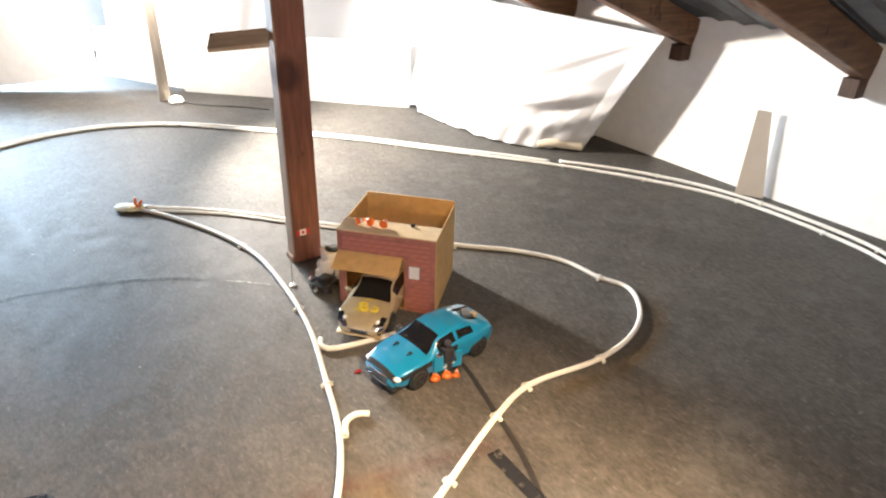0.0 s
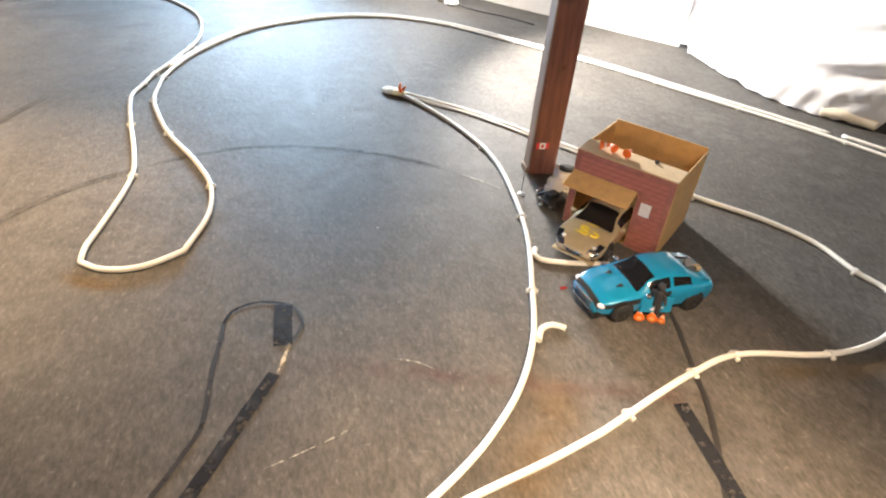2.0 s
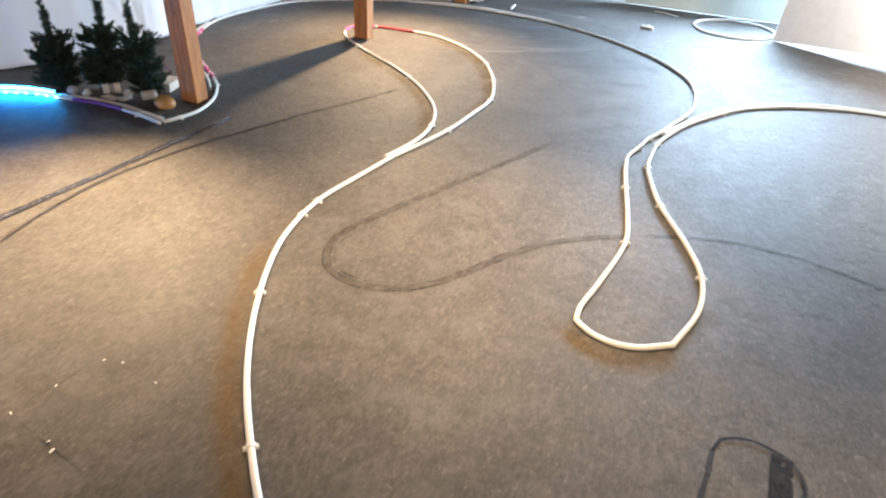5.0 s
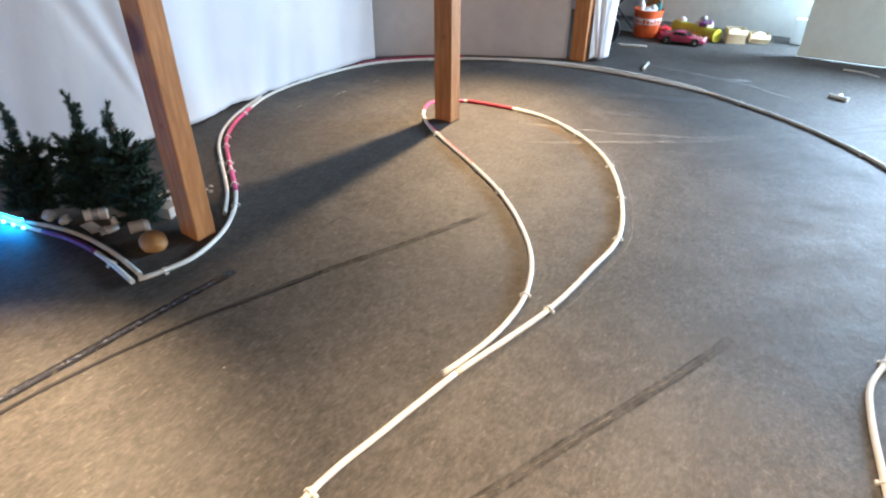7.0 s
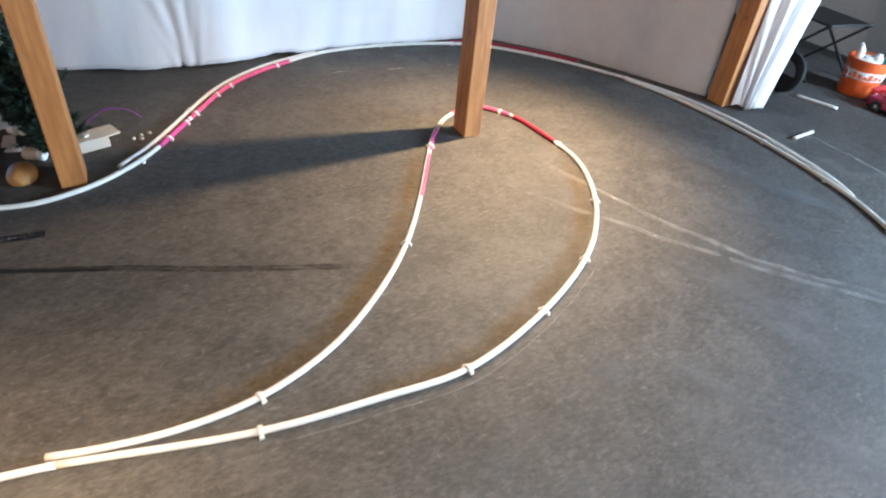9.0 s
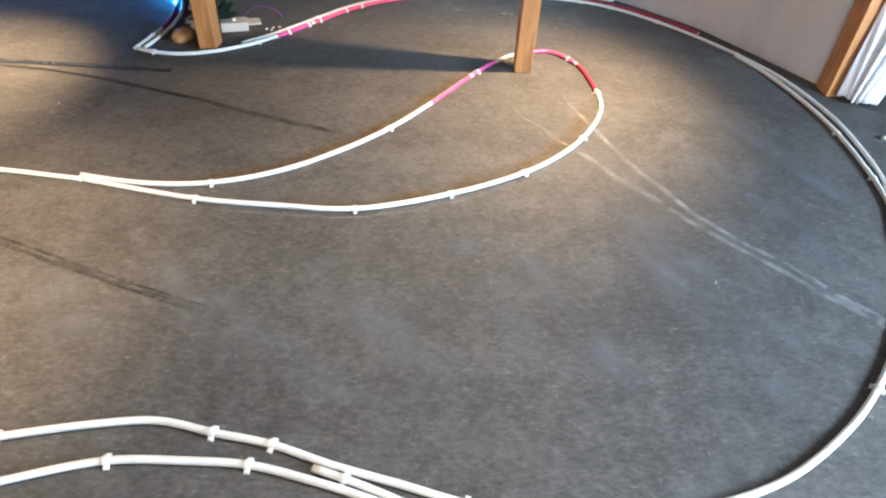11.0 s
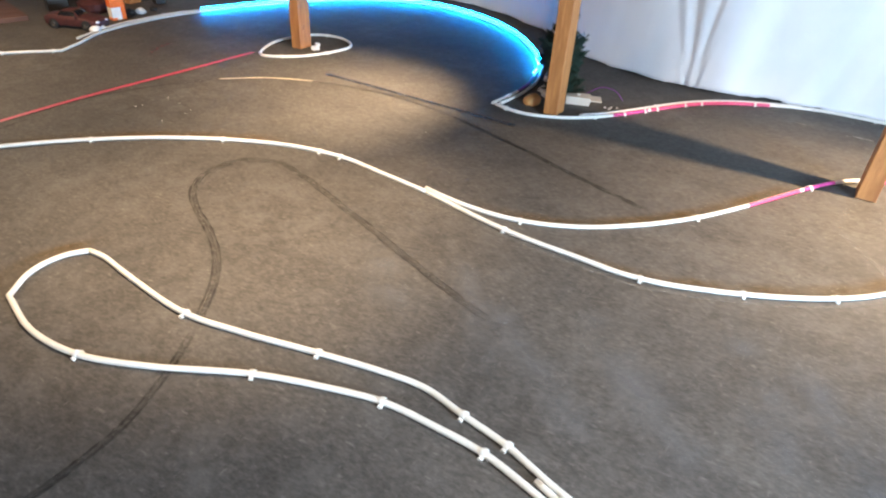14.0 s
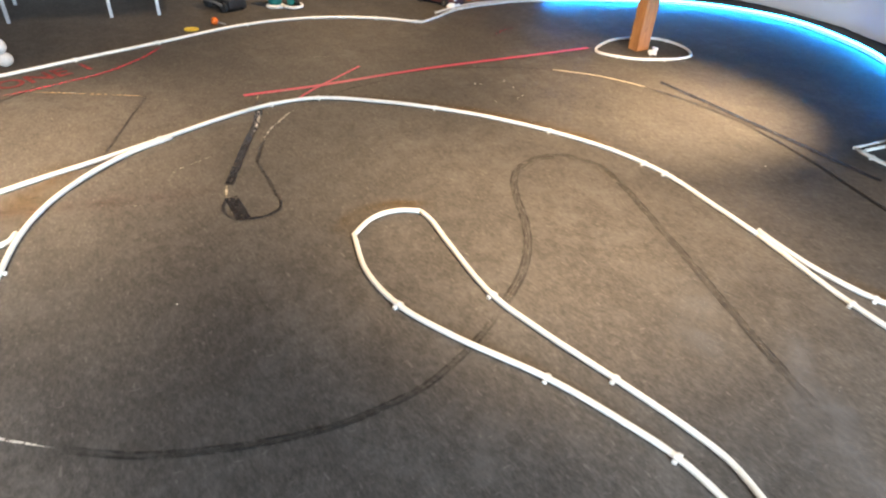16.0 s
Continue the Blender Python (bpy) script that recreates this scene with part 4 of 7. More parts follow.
pipe([(-3.10, 3.09), (-3.145, 3.22), (-3.19, 3.38), (-3.225, 3.50), (-3.257, 3.95), (-3.055, 4.505), (-2.78, 4.785), (-2.49, 4.908), (-2.22, 4.948), (-1.6, 4.896), (-0.95, 4.800), (-0.40, 4.668), (0.03, 4.565), (0.30, 4.49)], [(-3.125, 3.16), (-3.05, 4.5), (-2.22, 4.94)])
pipe([(0.36, 4.50), (0.86, 4.34), (1.25, 4.10), (1.55, 3.77), (1.76, 3.38), (1.76, 2.7)], every=0.6)
PY = [(-5.37, 3.97), (-5.52, 3.925), (-5.75, 3.80), (-6.02, 3.61), (-6.34, 3.26), (-6.54, 2.85), (-6.66, 2.44), (-6.68, 2.02), (-6.50, 1.61), (-6.17, 1.21), (-5.85, 1.035), (-5.65, 0.962), (-5.44, 0.927), (-5.185, 0.936), (-4.96, 0.952), (-4.762, 0.962), (-4.587, 0.947), (-4.411, 0.893), (-4.262, 0.79), (-4.19, 0.67), (-4.168, 0.605)]
pipe(PY, [(-4.22, 0.69), (-4.66, 0.95), (-4.867, 0.96), (-5.025, 0.95), (-5.127, 0.94), (-5.376, 0.93), (-5.50, 0.935), (-5.85, 1.035), (-6.62, 1.9), (-6.64, 2.44), (-6.67, 2.1), (-6.4, 1.48), (-6.46, 3.0)], sleeves=[((-4.80, 0.965), (-5.07, 0.955), "magenta", "magenta tape round the pipe"), ((-5.08, 0.955), (-5.94, 1.08), "pink", "pink tape round the pipe")])
pipe([(-4.589, 0.911), (-4.765, 0.924), (-4.962, 0.915), (-5.152, 0.900), (-5.40, 0.888), (-5.60, 0.912), (-5.82, 0.982), (-6.14, 1.150)], [(-5.15, 0.9)])
pipe([(-6.655, 2.715), (-6.722, 2.45), (-6.745, 2.2), (-6.735, 2.05), (-6.67, 1.86)], label="dark red taped pipe along the partition board", sleeves=[((-6.655, 2.715), (-6.67, 1.86), "red", "dark red tape round the pipe")])
LED_LINE = [(-4.73, 0.10), (-4.85, -0.05), (-4.97, -0.39), (-5.06, -0.92), (-5.00, -1.48), (-4.71, -2.07), (-4.09, -2.38), (-3.38, -2.34), (-2.60, -2.12)]
led_pipe, led_line = pipe([(-4.155, 0.586), (-4.285, 0.51), (-4.41, 0.428), (-4.56, 0.303), (-4.655, 0.19)] + LED_LINE + [(-2.31, -1.985), (-2.126, -1.845), (-1.957, -1.69), (-1.81, -1.50), (-1.71, -1.26), (-1.62, -1.093), (-1.26, -1.098), (-0.805, -0.966), (-0.389, -0.649), (-0.005, -0.088), (0.292, 0.35), (0.50, 0.67)], [(-1.56, -1.097), (-1.26, -1.098), (-0.805, -0.96), (-0.389, -0.649), (-0.006, -0.085), (0.287, 0.355), (-4.3, 0.48)], tight=(19,),
                          label="white plastic track pipe carrying a glowing blue light tube", sleeves=[((-4.40, 0.434), (-4.645, 0.20), "purple", "purple tape round the pipe")])
pipe([(-4.20, 0.607), (-4.343, 0.522), (-4.45, 0.448), (-4.592, 0.326), (-4.69, 0.21), (-4.772, 0.085), (-4.885, -0.07), (-5.005, -0.40), (-5.095, -0.92), (-5.033, -1.495), (-4.735, -2.10), (-4.10, -2.415), (-3.37, -2.375), (-2.585, -2.165), (-2.355, -2.085), (-2.145, -1.935), (-1.965, -1.79), (-1.81, -1.595), (-1.69, -1.40)], [(-2.3, -2.04)], z=R)

# the light tube inside the pipes; an added opaque white shield, open towards the track, keeps its light off the sheet
LED_AXIS = spline([(x, y, 0.036) for x, y in LED_LINE], 0.03)
bm = bmesh.new()
tube(bm, LED_AXIS, 0.0095, 10)
led = thing("led_tube", bm, "led", "glowing cyan blue light tube lying on the track pipe", "light tube", smooth=True)
bm = bmesh.new()
rings = []
for i, p in enumerate(LED_AXIS):
    d = LED_AXIS[min(i + 1, len(LED_AXIS) - 1)] - LED_AXIS[max(i - 1, 0)]
    side = d.cross(Vector((0, 0, 1))).normalized()
    rings.append([bm.verts.new(p + (side * math.cos(radians(a)) + Vector((0, 0, math.sin(radians(a))))) * r) for r, angles in ((0.0100, range(-70, 111, 30)), (0.0118, range(110, -71, -30))) for a in angles])
for p, q in zip(rings, rings[1:]):
    for k in range(len(p)):
        m = (k + 1) % len(p)
        bm.faces.new((p[k], p[m], q[m], q[k]))
part("light_shield", bm, "white", led, "opaque white shield added to keep the tube's light off the sheet", smooth=True)
for i, p in enumerate(LED_AXIS):
    if i % 2 == 0 and i < 14:
        bm = bmesh.new()
        box(bm, (-0.006, -0.004, -0.003), (0.006, 0.004, 0.004))
        part("diode", bm, "led_dot", led, place=Matrix.Translation((p.x + 0.022, p.y + 0.006, 0.012)))

pipe([(-2.93, -0.72), (-3.06, -1.03), (-3.22, -1.14), (-3.44, -1.18), (-3.60, -1.02), (-3.60, -0.80), (-3.39, -0.67), (-3.15, -0.63)], [(-3.08, -0.65), (-3.40, -0.68), (-3.5, -1.12)], closed=True, label="oval loop of white pipe round the timber post")
pipe([(-4.75 + 0.34 * math.cos(k * math.pi / 4), 5.52 + 0.36 * math.sin(k * math.pi / 4)) for k in range(8)], closed=True, r=0.011, z=0.011, label="closed ring of thin white pipe lying on the floor")
pipe([(-0.57, 2.085), (-0.58, 2.14), (-0.555, 2.175), (-0.515, 2.18)], label="short bent offcut of white pipe")
pipe([(-0.74, 2.54), (-0.732, 2.505), (-0.70, 2.486), (-0.63, 2.51), (-0.48, 2.59)], label="short bent offcut of white pipe beside the gold toy car")
pipe([(-5.94, 3.86), (-6.07, 3.99)], label="short straight offcut of white pipe")
pipe([(-6.62, 4.05), (-6.49, 4.25)], label="short straight offcut of white pipe")
bm = bmesh.new()
cyl(bm, (-0.05, 0, 0.014), (0.05, 0, 0.014), 0.014)
cyl(bm, (0, 0, 0.014), (0, 0.05, 0.014), 0.014)
cyl(bm, (0.05, 0, 0.014), (0.065, 0, 0.014), 0.017)
thing("pipe_fitting", bm, "pipe", "white plastic tee fitting lying on the floor", "pipe fitting", place=pose(-5.01, 4.70, 0, 0, 0, 20))
bm = bmesh.new()
tube(bm, spline([(-5.51, 5.27, 0.006), (-5.42, 5.33, 0.006), (-5.28, 5.35, 0.006)], 0.02), 0.006, 8)
thing("stick", bm, "pipe", "thin pale stick lying on the floor", "stick")

# yellow and orange taped joint where two pipes meet
bm = bmesh.new()
ball(bm, (0, 0, 0.014), 0.05, 1.3, 0.9, 0.26)
joint = thing("taped_joint", bm, "pale_yellow", "pale yellow foam joint where two track pipes meet", "joint", smooth=True, place=pose(-1.905, 3.54, 0, 0, 0, -8))
for k, (x, y, tip, high) in enumerate(((0.012, 0.012, (0.016, 0.016), 0.062), (0.030, -0.004, (0.046, -0.012), 0.040), (0.022, 0.022, (0.040, 0.030), 0.044))):
    bm = bmesh.new()
    cyl(bm, (x, y, 0.014), (*tip, high), 0.010, 0.005, 10)
    part("orange_prong", bm, "orange", joint, "orange plastic prong")
bm = bmesh.new()
box(bm, (0.0, -0.022, 0.012), (0.036, 0.026, 0.027), None, 0.005)
part("orange_clamp", bm, "orange_pale", joint, "pale orange plastic clamp")
bm = bmesh.new()
ball(bm, (-0.034, -0.008, 0.014), 0.044, 1.2, 1.0, 0.32)
part("pad", bm, "foam_white", joint, "cream white foam tip", smooth=True)

# ---------------------------------------------------------------- marks on the floor


def mark(name, points, width, material, z=0.002, **more):
    return ribbon(name, points, width, material, z, MARKS, **more)


SKID = [(-3.26, 2.475), (-3.23, 2.41), (-3.09, 1.97), (-2.96, 1.55), (-2.85, 1.22), (-2.77, 1.07), (-2.65, 1.0), (-2.56, 1.0), (-2.45, 1.07), (-2.38, 1.21), (-2.37, 1.39), (-2.42, 1.65), (-2.42, 1.92), (-2.33, 2.22), (-2.24, 2.41), (-2.11, 2.59), (-1.93, 2.73), (-1.72, 2.83), (-1.47, 2.90), (-1.24, 2.91)]
def offset(points, d):
    """The line moved sideways by d metres."""
    line = spline(points, 0.08)
    out = []
    for i, p in enumerate(line):
        t = line[min(i + 1, len(line) - 1)] - line[max(i - 1, 0)]
        out.append((p.x - t.y / max(t.length, 1e-6) * d, p.y + t.x / max(t.length, 1e-6) * d))
    return out


def skid(points, gap=0.013, wide=0.02, bare=True):
    """Two fine dark rubber lines with a faint smear and a scuffed pale line between."""
    mark("rubber_mark", points, gap * 2 + wide * 1.2, "mark_smear", 0.0016, wobble=0.004)
    mark("rubber_mark", offset(points, gap), wide, "mark_skid", 0.0022, wobble=0.004)
    mark("rubber_mark", offset(points, -gap), wide * 0.9, "mark_skid", 0.0025, wobble=0.005)
    if bare:
        mark("scuff", points, gap * 0.9, "mark_scuff", 0.0030, wobble=0.002)


skid(SKID[:14], 0.013, 0.013)
skid(SKID[13:], 0.009, 0.012, False)
mark("rubber_mark", offset(SKID[4:10], 0.030), 0.014, "mark_skid", 0.0028)
mark("glue_and_glare_line", [(-1.26, 2.91), (-1.12, 2.905), (-0.98, 2.885)], 0.012, "mark_white", 0.003)
BRAKE = [(-4.275, 2.04), (-4.224, 1.88), (-4.161, 1.70), (-4.10, 1.50), (-4.03, 1.26), (-3.955, 1.05), (-3.87, 0.81), (-3.75, 0.55), (-3.59, 0.29), (-3.39, 0.08), (-3.20, -0.07)]
for side in (0.010, -0.010):
    mark("rubber_mark", offset(BRAKE[:6], side), 0.016, "mark_skid", 0.0022, wobble=0.003)
mark("rubber_mark", BRAKE[:7], 0.036, "mark_smear", 0.0017)
mark("dark_tape", BRAKE[4:], 0.015, "tape_thin", 0.0032)
mark("carpet_seam", [(-4.16, 1.06), (-4.397, 1.356), (-4.632, 1.696), (-4.832, 1.95)], 0.010, "mark_skid", 0.0021)
mark("glue_and_glare_line", [(-3.20, -0.08), (-2.90, -0.22), (-2.57, -0.27)], 0.020, "mark_cream", 0.003)
mark("rubber_mark", [(-3.24, -0.04), (-3.17, -0.10)], 0.030, "mark_skid", 0.0034)
mark("rubber_mark", [(-2.57, -0.27), (-2.14, -0.19), (-1.76, -0.03), (-1.52, 0.18)], 0.022, "mark_skid_strong")
DARK_TAPE = [(-3.288, -0.215), (-3.515, 0.085), (-3.74, 0.40), (-3.945, 0.68), (-4.13, 0.94)]
mark("dark_tape", DARK_TAPE, 0.040, "tape_blue", 0.003, taper=False)
# bluish gloss on the middle of the tape, painted as a paler band
mark("tape_painted_shine", DARK_TAPE, 0.020, "mark_blue_gloss", 0.0034)
PINK = [(-0.86, 0.63), (-1.18, 0.41), (-1.77, -0.055), (-2.48, -0.54), (-2.88, -0.82)]
mark("pink_tape", PINK, 0.034, "mark_pink", 0.0035, taper=False)
mark("glue_and_glare_line", offset(PINK, -0.014), 0.007, "mark_streak", 0.0042)
mark("glue_and_glare_line", offset(PINK[:2], -0.014), 0.009, "mark_white", 0.0044)
mark("pink_tape", [(-1.16, 0.60), (-1.20, 0.46), (-1.28, 0.24), (-1.37, 0.0)], 0.018, "mark_pink", 0.004, taper=False)
mark("pink_tape", [(-2.17, -0.91), (-2.26, -1.10), (-2.37, -1.23)], 0.012, "mark_pink_thin", 0.003)
mark("glue_and_glare_line", [(-0.98, -0.08), (-1.18, -0.14)], 0.012, "mark_white", 0.003)
mark("paint_line", [(0.336, 0.938), (0.25, 0.838), (0.146, 0.677), (0.047, 0.526), (-0.017, 0.337), (-0.052, 0.118), (-0.041, -0.061)], 0.028, "mark_pink_thin", 0.003)
mark("glue_and_glare_line", [(0.25, 0.85), (-0.37, 0.76)], 0.012, "mark_tan", 0.003)
mark("rubber_mark", [(0.25, 0.85), (0.35, 1.18)], 0.012, "tape_thin", 0.003)
mark("rubber_mark", [(-0.37, 0.76), (-0.44, 1.08), (-0.535, 1.47)], 0.012, "tape_thin", 0.003)
# tape loop with its wide black strip
STRIP = [(-1.000, 0.775), (-1.036, 0.90), (-1.062, 1.02), (-1.082, 1.15), (-1.105, 1.283), (-1.136, 1.444), (-1.162, 1.588)]
BLOCK = [(-1.21, 1.685), (-1.262, 1.752), (-1.32, 1.828)]
mark("black_tape_strip", STRIP, 0.037, "tape_blue", 0.0035, taper=False)
mark("black_tape_strip", BLOCK, 0.056, "tape_blue", 0.004, taper=False)
mark("glue_and_glare_line", [(-1.154, 1.586), (-1.175, 1.645), (-1.197, 1.706)], 0.018, "mark_cream", 0.0042)
# glare on the lower black strip, painted as a white line
mark("glue_and_glare_line", [(-1.086, 1.13), (-1.077, 1.034), (-1.051, 0.924), (-1.019, 0.835), (-1.00, 0.79)], 0.022, "mark_tape_glare", 0.0044)
mark("black_tape_strip", [(-1.000, 0.775), (-0.985, 0.735), (-0.968, 0.685)], 0.043, "tape_worn_dark", 0.0033, taper=False)
mark("glue_and_glare_line", [(-0.955, 0.69), (-0.945, 0.65), (-0.935, 0.61)], 0.016, "mark_cream", 0.0036)
LOOP = [(-1.315, 1.834), (-1.38, 1.805), (-1.413, 1.768), (-1.43, 1.72), (-1.413, 1.669), (-1.363, 1.598), (-1.317, 1.522), (-1.253, 1.435), (-1.198, 1.352), (-1.184, 1.29), (-1.172, 1.235), (-1.162, 1.175), (-1.149, 1.075), (-1.150, 0.98), (-1.167, 0.85)]
mark("black_tape_strip", LOOP[:5], 0.010, "tape_blue", 0.0037, taper=False)
mark("black_tape_strip", LOOP[4:], 0.013, "tape_broken", 0.0038, taper=False)
mark("black_tape_strip", [(-1.315, 1.838), (-1.255, 1.822), (-1.216, 1.785), (-1.200, 1.72)], 0.010, "tape_broken", 0.0039, taper=False)
# the same painted glare along the tail of the loop
mark("glue_and_glare_line", [(-1.16, 1.18), (-1.149, 1.075), (-1.148, 1.0), (-1.159, 0.921), (-1.167, 0.844), (-1.188, 0.764), (-1.205, 0.712)], 0.015, "mark_tape_glare", 0.0044)
# glints of the black tape, painted as broken pale bands
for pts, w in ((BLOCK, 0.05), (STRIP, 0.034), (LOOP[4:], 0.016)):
    mark("tape_painted_shine", pts, w, "mark_glint", 0.0048)
mark("rubber_mark", [(-1.21, 0.72), (-1.25, 0.62), (-1.35, 0.45), (-1.53, 0.24), (-1.64, 0.14)], 0.022, "mark_skid_strong")
mark("black_tape_strip", [(-0.145, 2.06), (-0.05, 1.93), (0.06, 1.78), (0.20, 1.60)], 0.045, "tape_blue", 0.0035, taper=False)
mark("rubber_mark", [(-0.25, 2.47), (-0.21, 2.40), (-0.14, 2.24), (-0.07, 2.08), (-0.02, 1.90), (0.02, 1.72), (0.05, 1.54)], 0.018, "tape_thin", 0.003)
mark("red_smear", [(-1.18, 1.63), (-0.62, 1.88), (-0.03, 2.14)], 0.07, "mark_red_smear", 0.0019)
mark("scratch", [(-0.94, 1.785), (-0.86, 1.825), (-0.78, 1.825)], 0.010, "mark_white", 0.0024)
mark("scratch", [(-1.02, 1.30), (-0.93, 1.45), (-0.86, 1.58)], 0.004, "mark_white", 0.0024)
# dusty wheel tracks from the posts to the far side
TRACK = [(-5.32, 2.24), (-5.04, 2.36), (-4.91, 2.63), (-4.80, 2.98), (-4.70, 3.33), (-4.62, 3.70), (-4.56, 4.05), (-4.48, 4.55), (-4.30, 5.1)]
TRACK_B = [(-5.42, 2.37), (-5.20, 2.62), (-4.91, 3.06), (-4.72, 3.45), (-4.65, 3.80), (-4.585, 4.05), (-4.57, 4.6), (-4.6, 5.0)]
for line, k in ((TRACK, 2), (TRACK_B, 1)):
    mark("dust_track", line[:k + 3], 0.04, "mark_faint_dust", 0.0019, wobble=0.012)
    mark("dust_track", line[k:], 0.045, "mark_chalk", 0.002 + 0.0001 * k, wobble=0.012)
mark("dust_track", [(-6.1, 3.9), (-5.8, 4.15), (-5.4, 4.35), (-5.0, 4.45)], 0.05, "mark_chalk", 0.002)
# broad straight lanes across the open corner of the track: worn felt with its sheen painted in
for k, (x0, y0, x1, y1, w) in enumerate(((-2.95, 2.35, -3.10, 1.80, 0.24), (-3.12, 2.75, -3.32, 2.1, 0.16), (-3.70, 3.40, -4.06, 2.76, 0.20), (-3.76, 3.66, -4.14, 2.98, 0.18), (-3.48, 3.30, -3.62, 2.50, 0.26), (-4.02, 3.98, -4.50, 3.20, 0.22), (-4.25, 3.95, -4.62, 3.1, 0.20), (-3.30, 3.05, -3.30, 2.35, 0.2), (-4.75, 3.95, -5.25, 3.15, 0.16), (-5.2, 3.9, -5.75, 3.0, 0.18))):
    mark("worn_sheen_lane", [(x0, y0), ((x0 + x1) / 2, (y0 + y1) / 2), (x1, y1)], w, "mark_grey", 0.0011 + 0.0001 * k)
mark("pale_spot", [(-5.57, 4.31), (-5.52, 4.39), (-5.48, 4.46)], 0.10, "mark_pale_spot", 0.002)
for x0, y0, x1, y1 in ((-6.15, 1.75, -6.02, 1.57), (-5.97, 1.44, -5.86, 1.32), (-6.3, 2.0, -6.24, 1.88)):
    mark("scratch", [(x0, y0), (x1, y1)], 0.018, "mark_white", 0.002)
# ochre dust swept against the pipes
mark("dust_edge", [(x - 0.03, y - 0.055) for x, y in A2[6:12]], 0.12, "mark_dust", 0.0012)
mark("dust_edge", [(x - 0.01, y - 0.055) for x, y in A3[14:21]], 0.10, "mark_dust", 0.0011)
mark("glue_and_glare_line", offset(A3[1:7], -0.045), 0.012, "mark_pale", 0.0026)
mark("dust_edge", [(x + 0.01, y - 0.065) for x, y in A3[2:9]], 0.09, "mark_dust", 0.0013)
mark("dust_edge", [(-2.07, 1.57), (-1.88, 1.60), (-1.73, 1.70), (-1.685, 1.88)], 0.075, "mark_dust", 0.0015)
mark("dust_edge", [(x + 0.065, y - 0.03) for x, y in A1[8:13]], 0.09, "mark_dust", 0.0014)
mark("dust_edge", [(-0.46, 1.50), (-0.44, 1.80), (-0.48, 2.05)], 0.22, "mark_dust", 0.0016)
# square outline left by an old strip of tape
for p, q in (((-2.291, 0.021), (-1.982, 0.208)), ((-2.325, 0.085), (-2.427, 0.252)), ((-2.129, 0.425), (-2.01, 0.243)), ((-2.427, 0.252), (-2.235, 0.386))):
    mark("tape_residue", [p, ((p[0] + q[0]) / 2, (p[1] + q[1]) / 2), q], 0.010, "mark_skid", 0.0024)
# scraps of tape and paper
for x, y, s in ((-2.289, 0.026, 1.2), (-2.148, 0.114, 1), (-2.349, 0.13, 0.8), (-2.406, 0.252, 0.9), (-2.374, 0.30, 0.7), (-2.252, 0.377, 0.8), (-2.114, 0.123, 1.4), (-1.3, 2.35, 0.7), (-2.1, 3.05, 0.8), (-1.95, 3.1, 0.6), (-4.4, 3.6, 0.6), (-3.6, 0.9, 0.6)):
    bm = bmesh.new()
    box(bm, (-0.005 * s, -0.002 * s, 0.0003), (0.005 * s, 0.002 * s, 0.002), None, 0.0005)
    thing("paper_scrap", bm, "paper", "tiny pale scrap lying on the felt floor", "scrap", "floor scraps", place=pose(x, y, 0.002, 0, 0, x * 700 % 180))

# red writing on the floor
def writing(text, place, size, material, parent, depth=0.0004):
    cu = bpy.data.curves.new("lettering", "FONT")
    cu.body, cu.size, cu.extrude, cu.align_x, cu.align_y = text, size, depth, "CENTER", "CENTER"
    cu.offset = size * 0.012
    tmp = bpy.data.objects.new("lettering", cu)
    scene.collection.objects.link(tmp)
    me = bpy.data.meshes.new_from_object(tmp.evaluated_get(bpy.context.evaluated_depsgraph_get()))
    bpy.data.objects.remove(tmp)
    me.materials.clear()
    me.materials.append(M[material])
    ob = new("lettering", me)
    ob.parent = parent
    ob.matrix_local = place
    return ob


writing("ZONE 1", pose(0.325, 0.665, 0.003, 0, 0, 238), 0.185, "mark_plain_red", MARKS)

# ---------------------------------------------------------------- toy cars


def car_section(k, x, s):
    """A point on the shell: x runs from the tail (0) to the nose (1), s from the middle of the top (0) to the sill (1)."""
    def curve(table, t):
        for (t0, v0), (t1, v1) in zip(table, table[1:]):
            if t <= t1:
                f = (t - t0) / (t1 - t0)
                f = f * f * (3 - 2 * f)
                return v0 + (v1 - v0) * f
        return table[-1][1]
    w = k["wide"] / 2 * curve(k["plan"], x)
    zt, zb = curve(k["top"], x), curve(k["belt"], x)
    zt = max(zt, zb + 0.004)
    roofness = min(1.0, max(0.0, (zt - zb - 0.006) / 0.03))
    wt = w * (0.86 - 0.20 * roofness)
    z0 = k["sill"]
    if s <= 0.4:
        f = s / 0.4
        y, z = wt * f, zt - 0.006 * f * f
    elif s <= 0.7:
        f = (s - 0.4) / 0.3
        e = f * f * 0.35 + f * 0.65
        y, z = wt + (w * 0.985 - wt) * f, (zt - 0.006) + (zb - zt + 0.006) * e
    else:
        f = (s - 0.7) / 0.3
        y, z = w * (0.985 + 0.03 * math.sin(math.pi * f) - 0.05 * f * f), zb + (z0 - zb) * f
    return Vector(((x - 0.5) * k["long"], y, z))


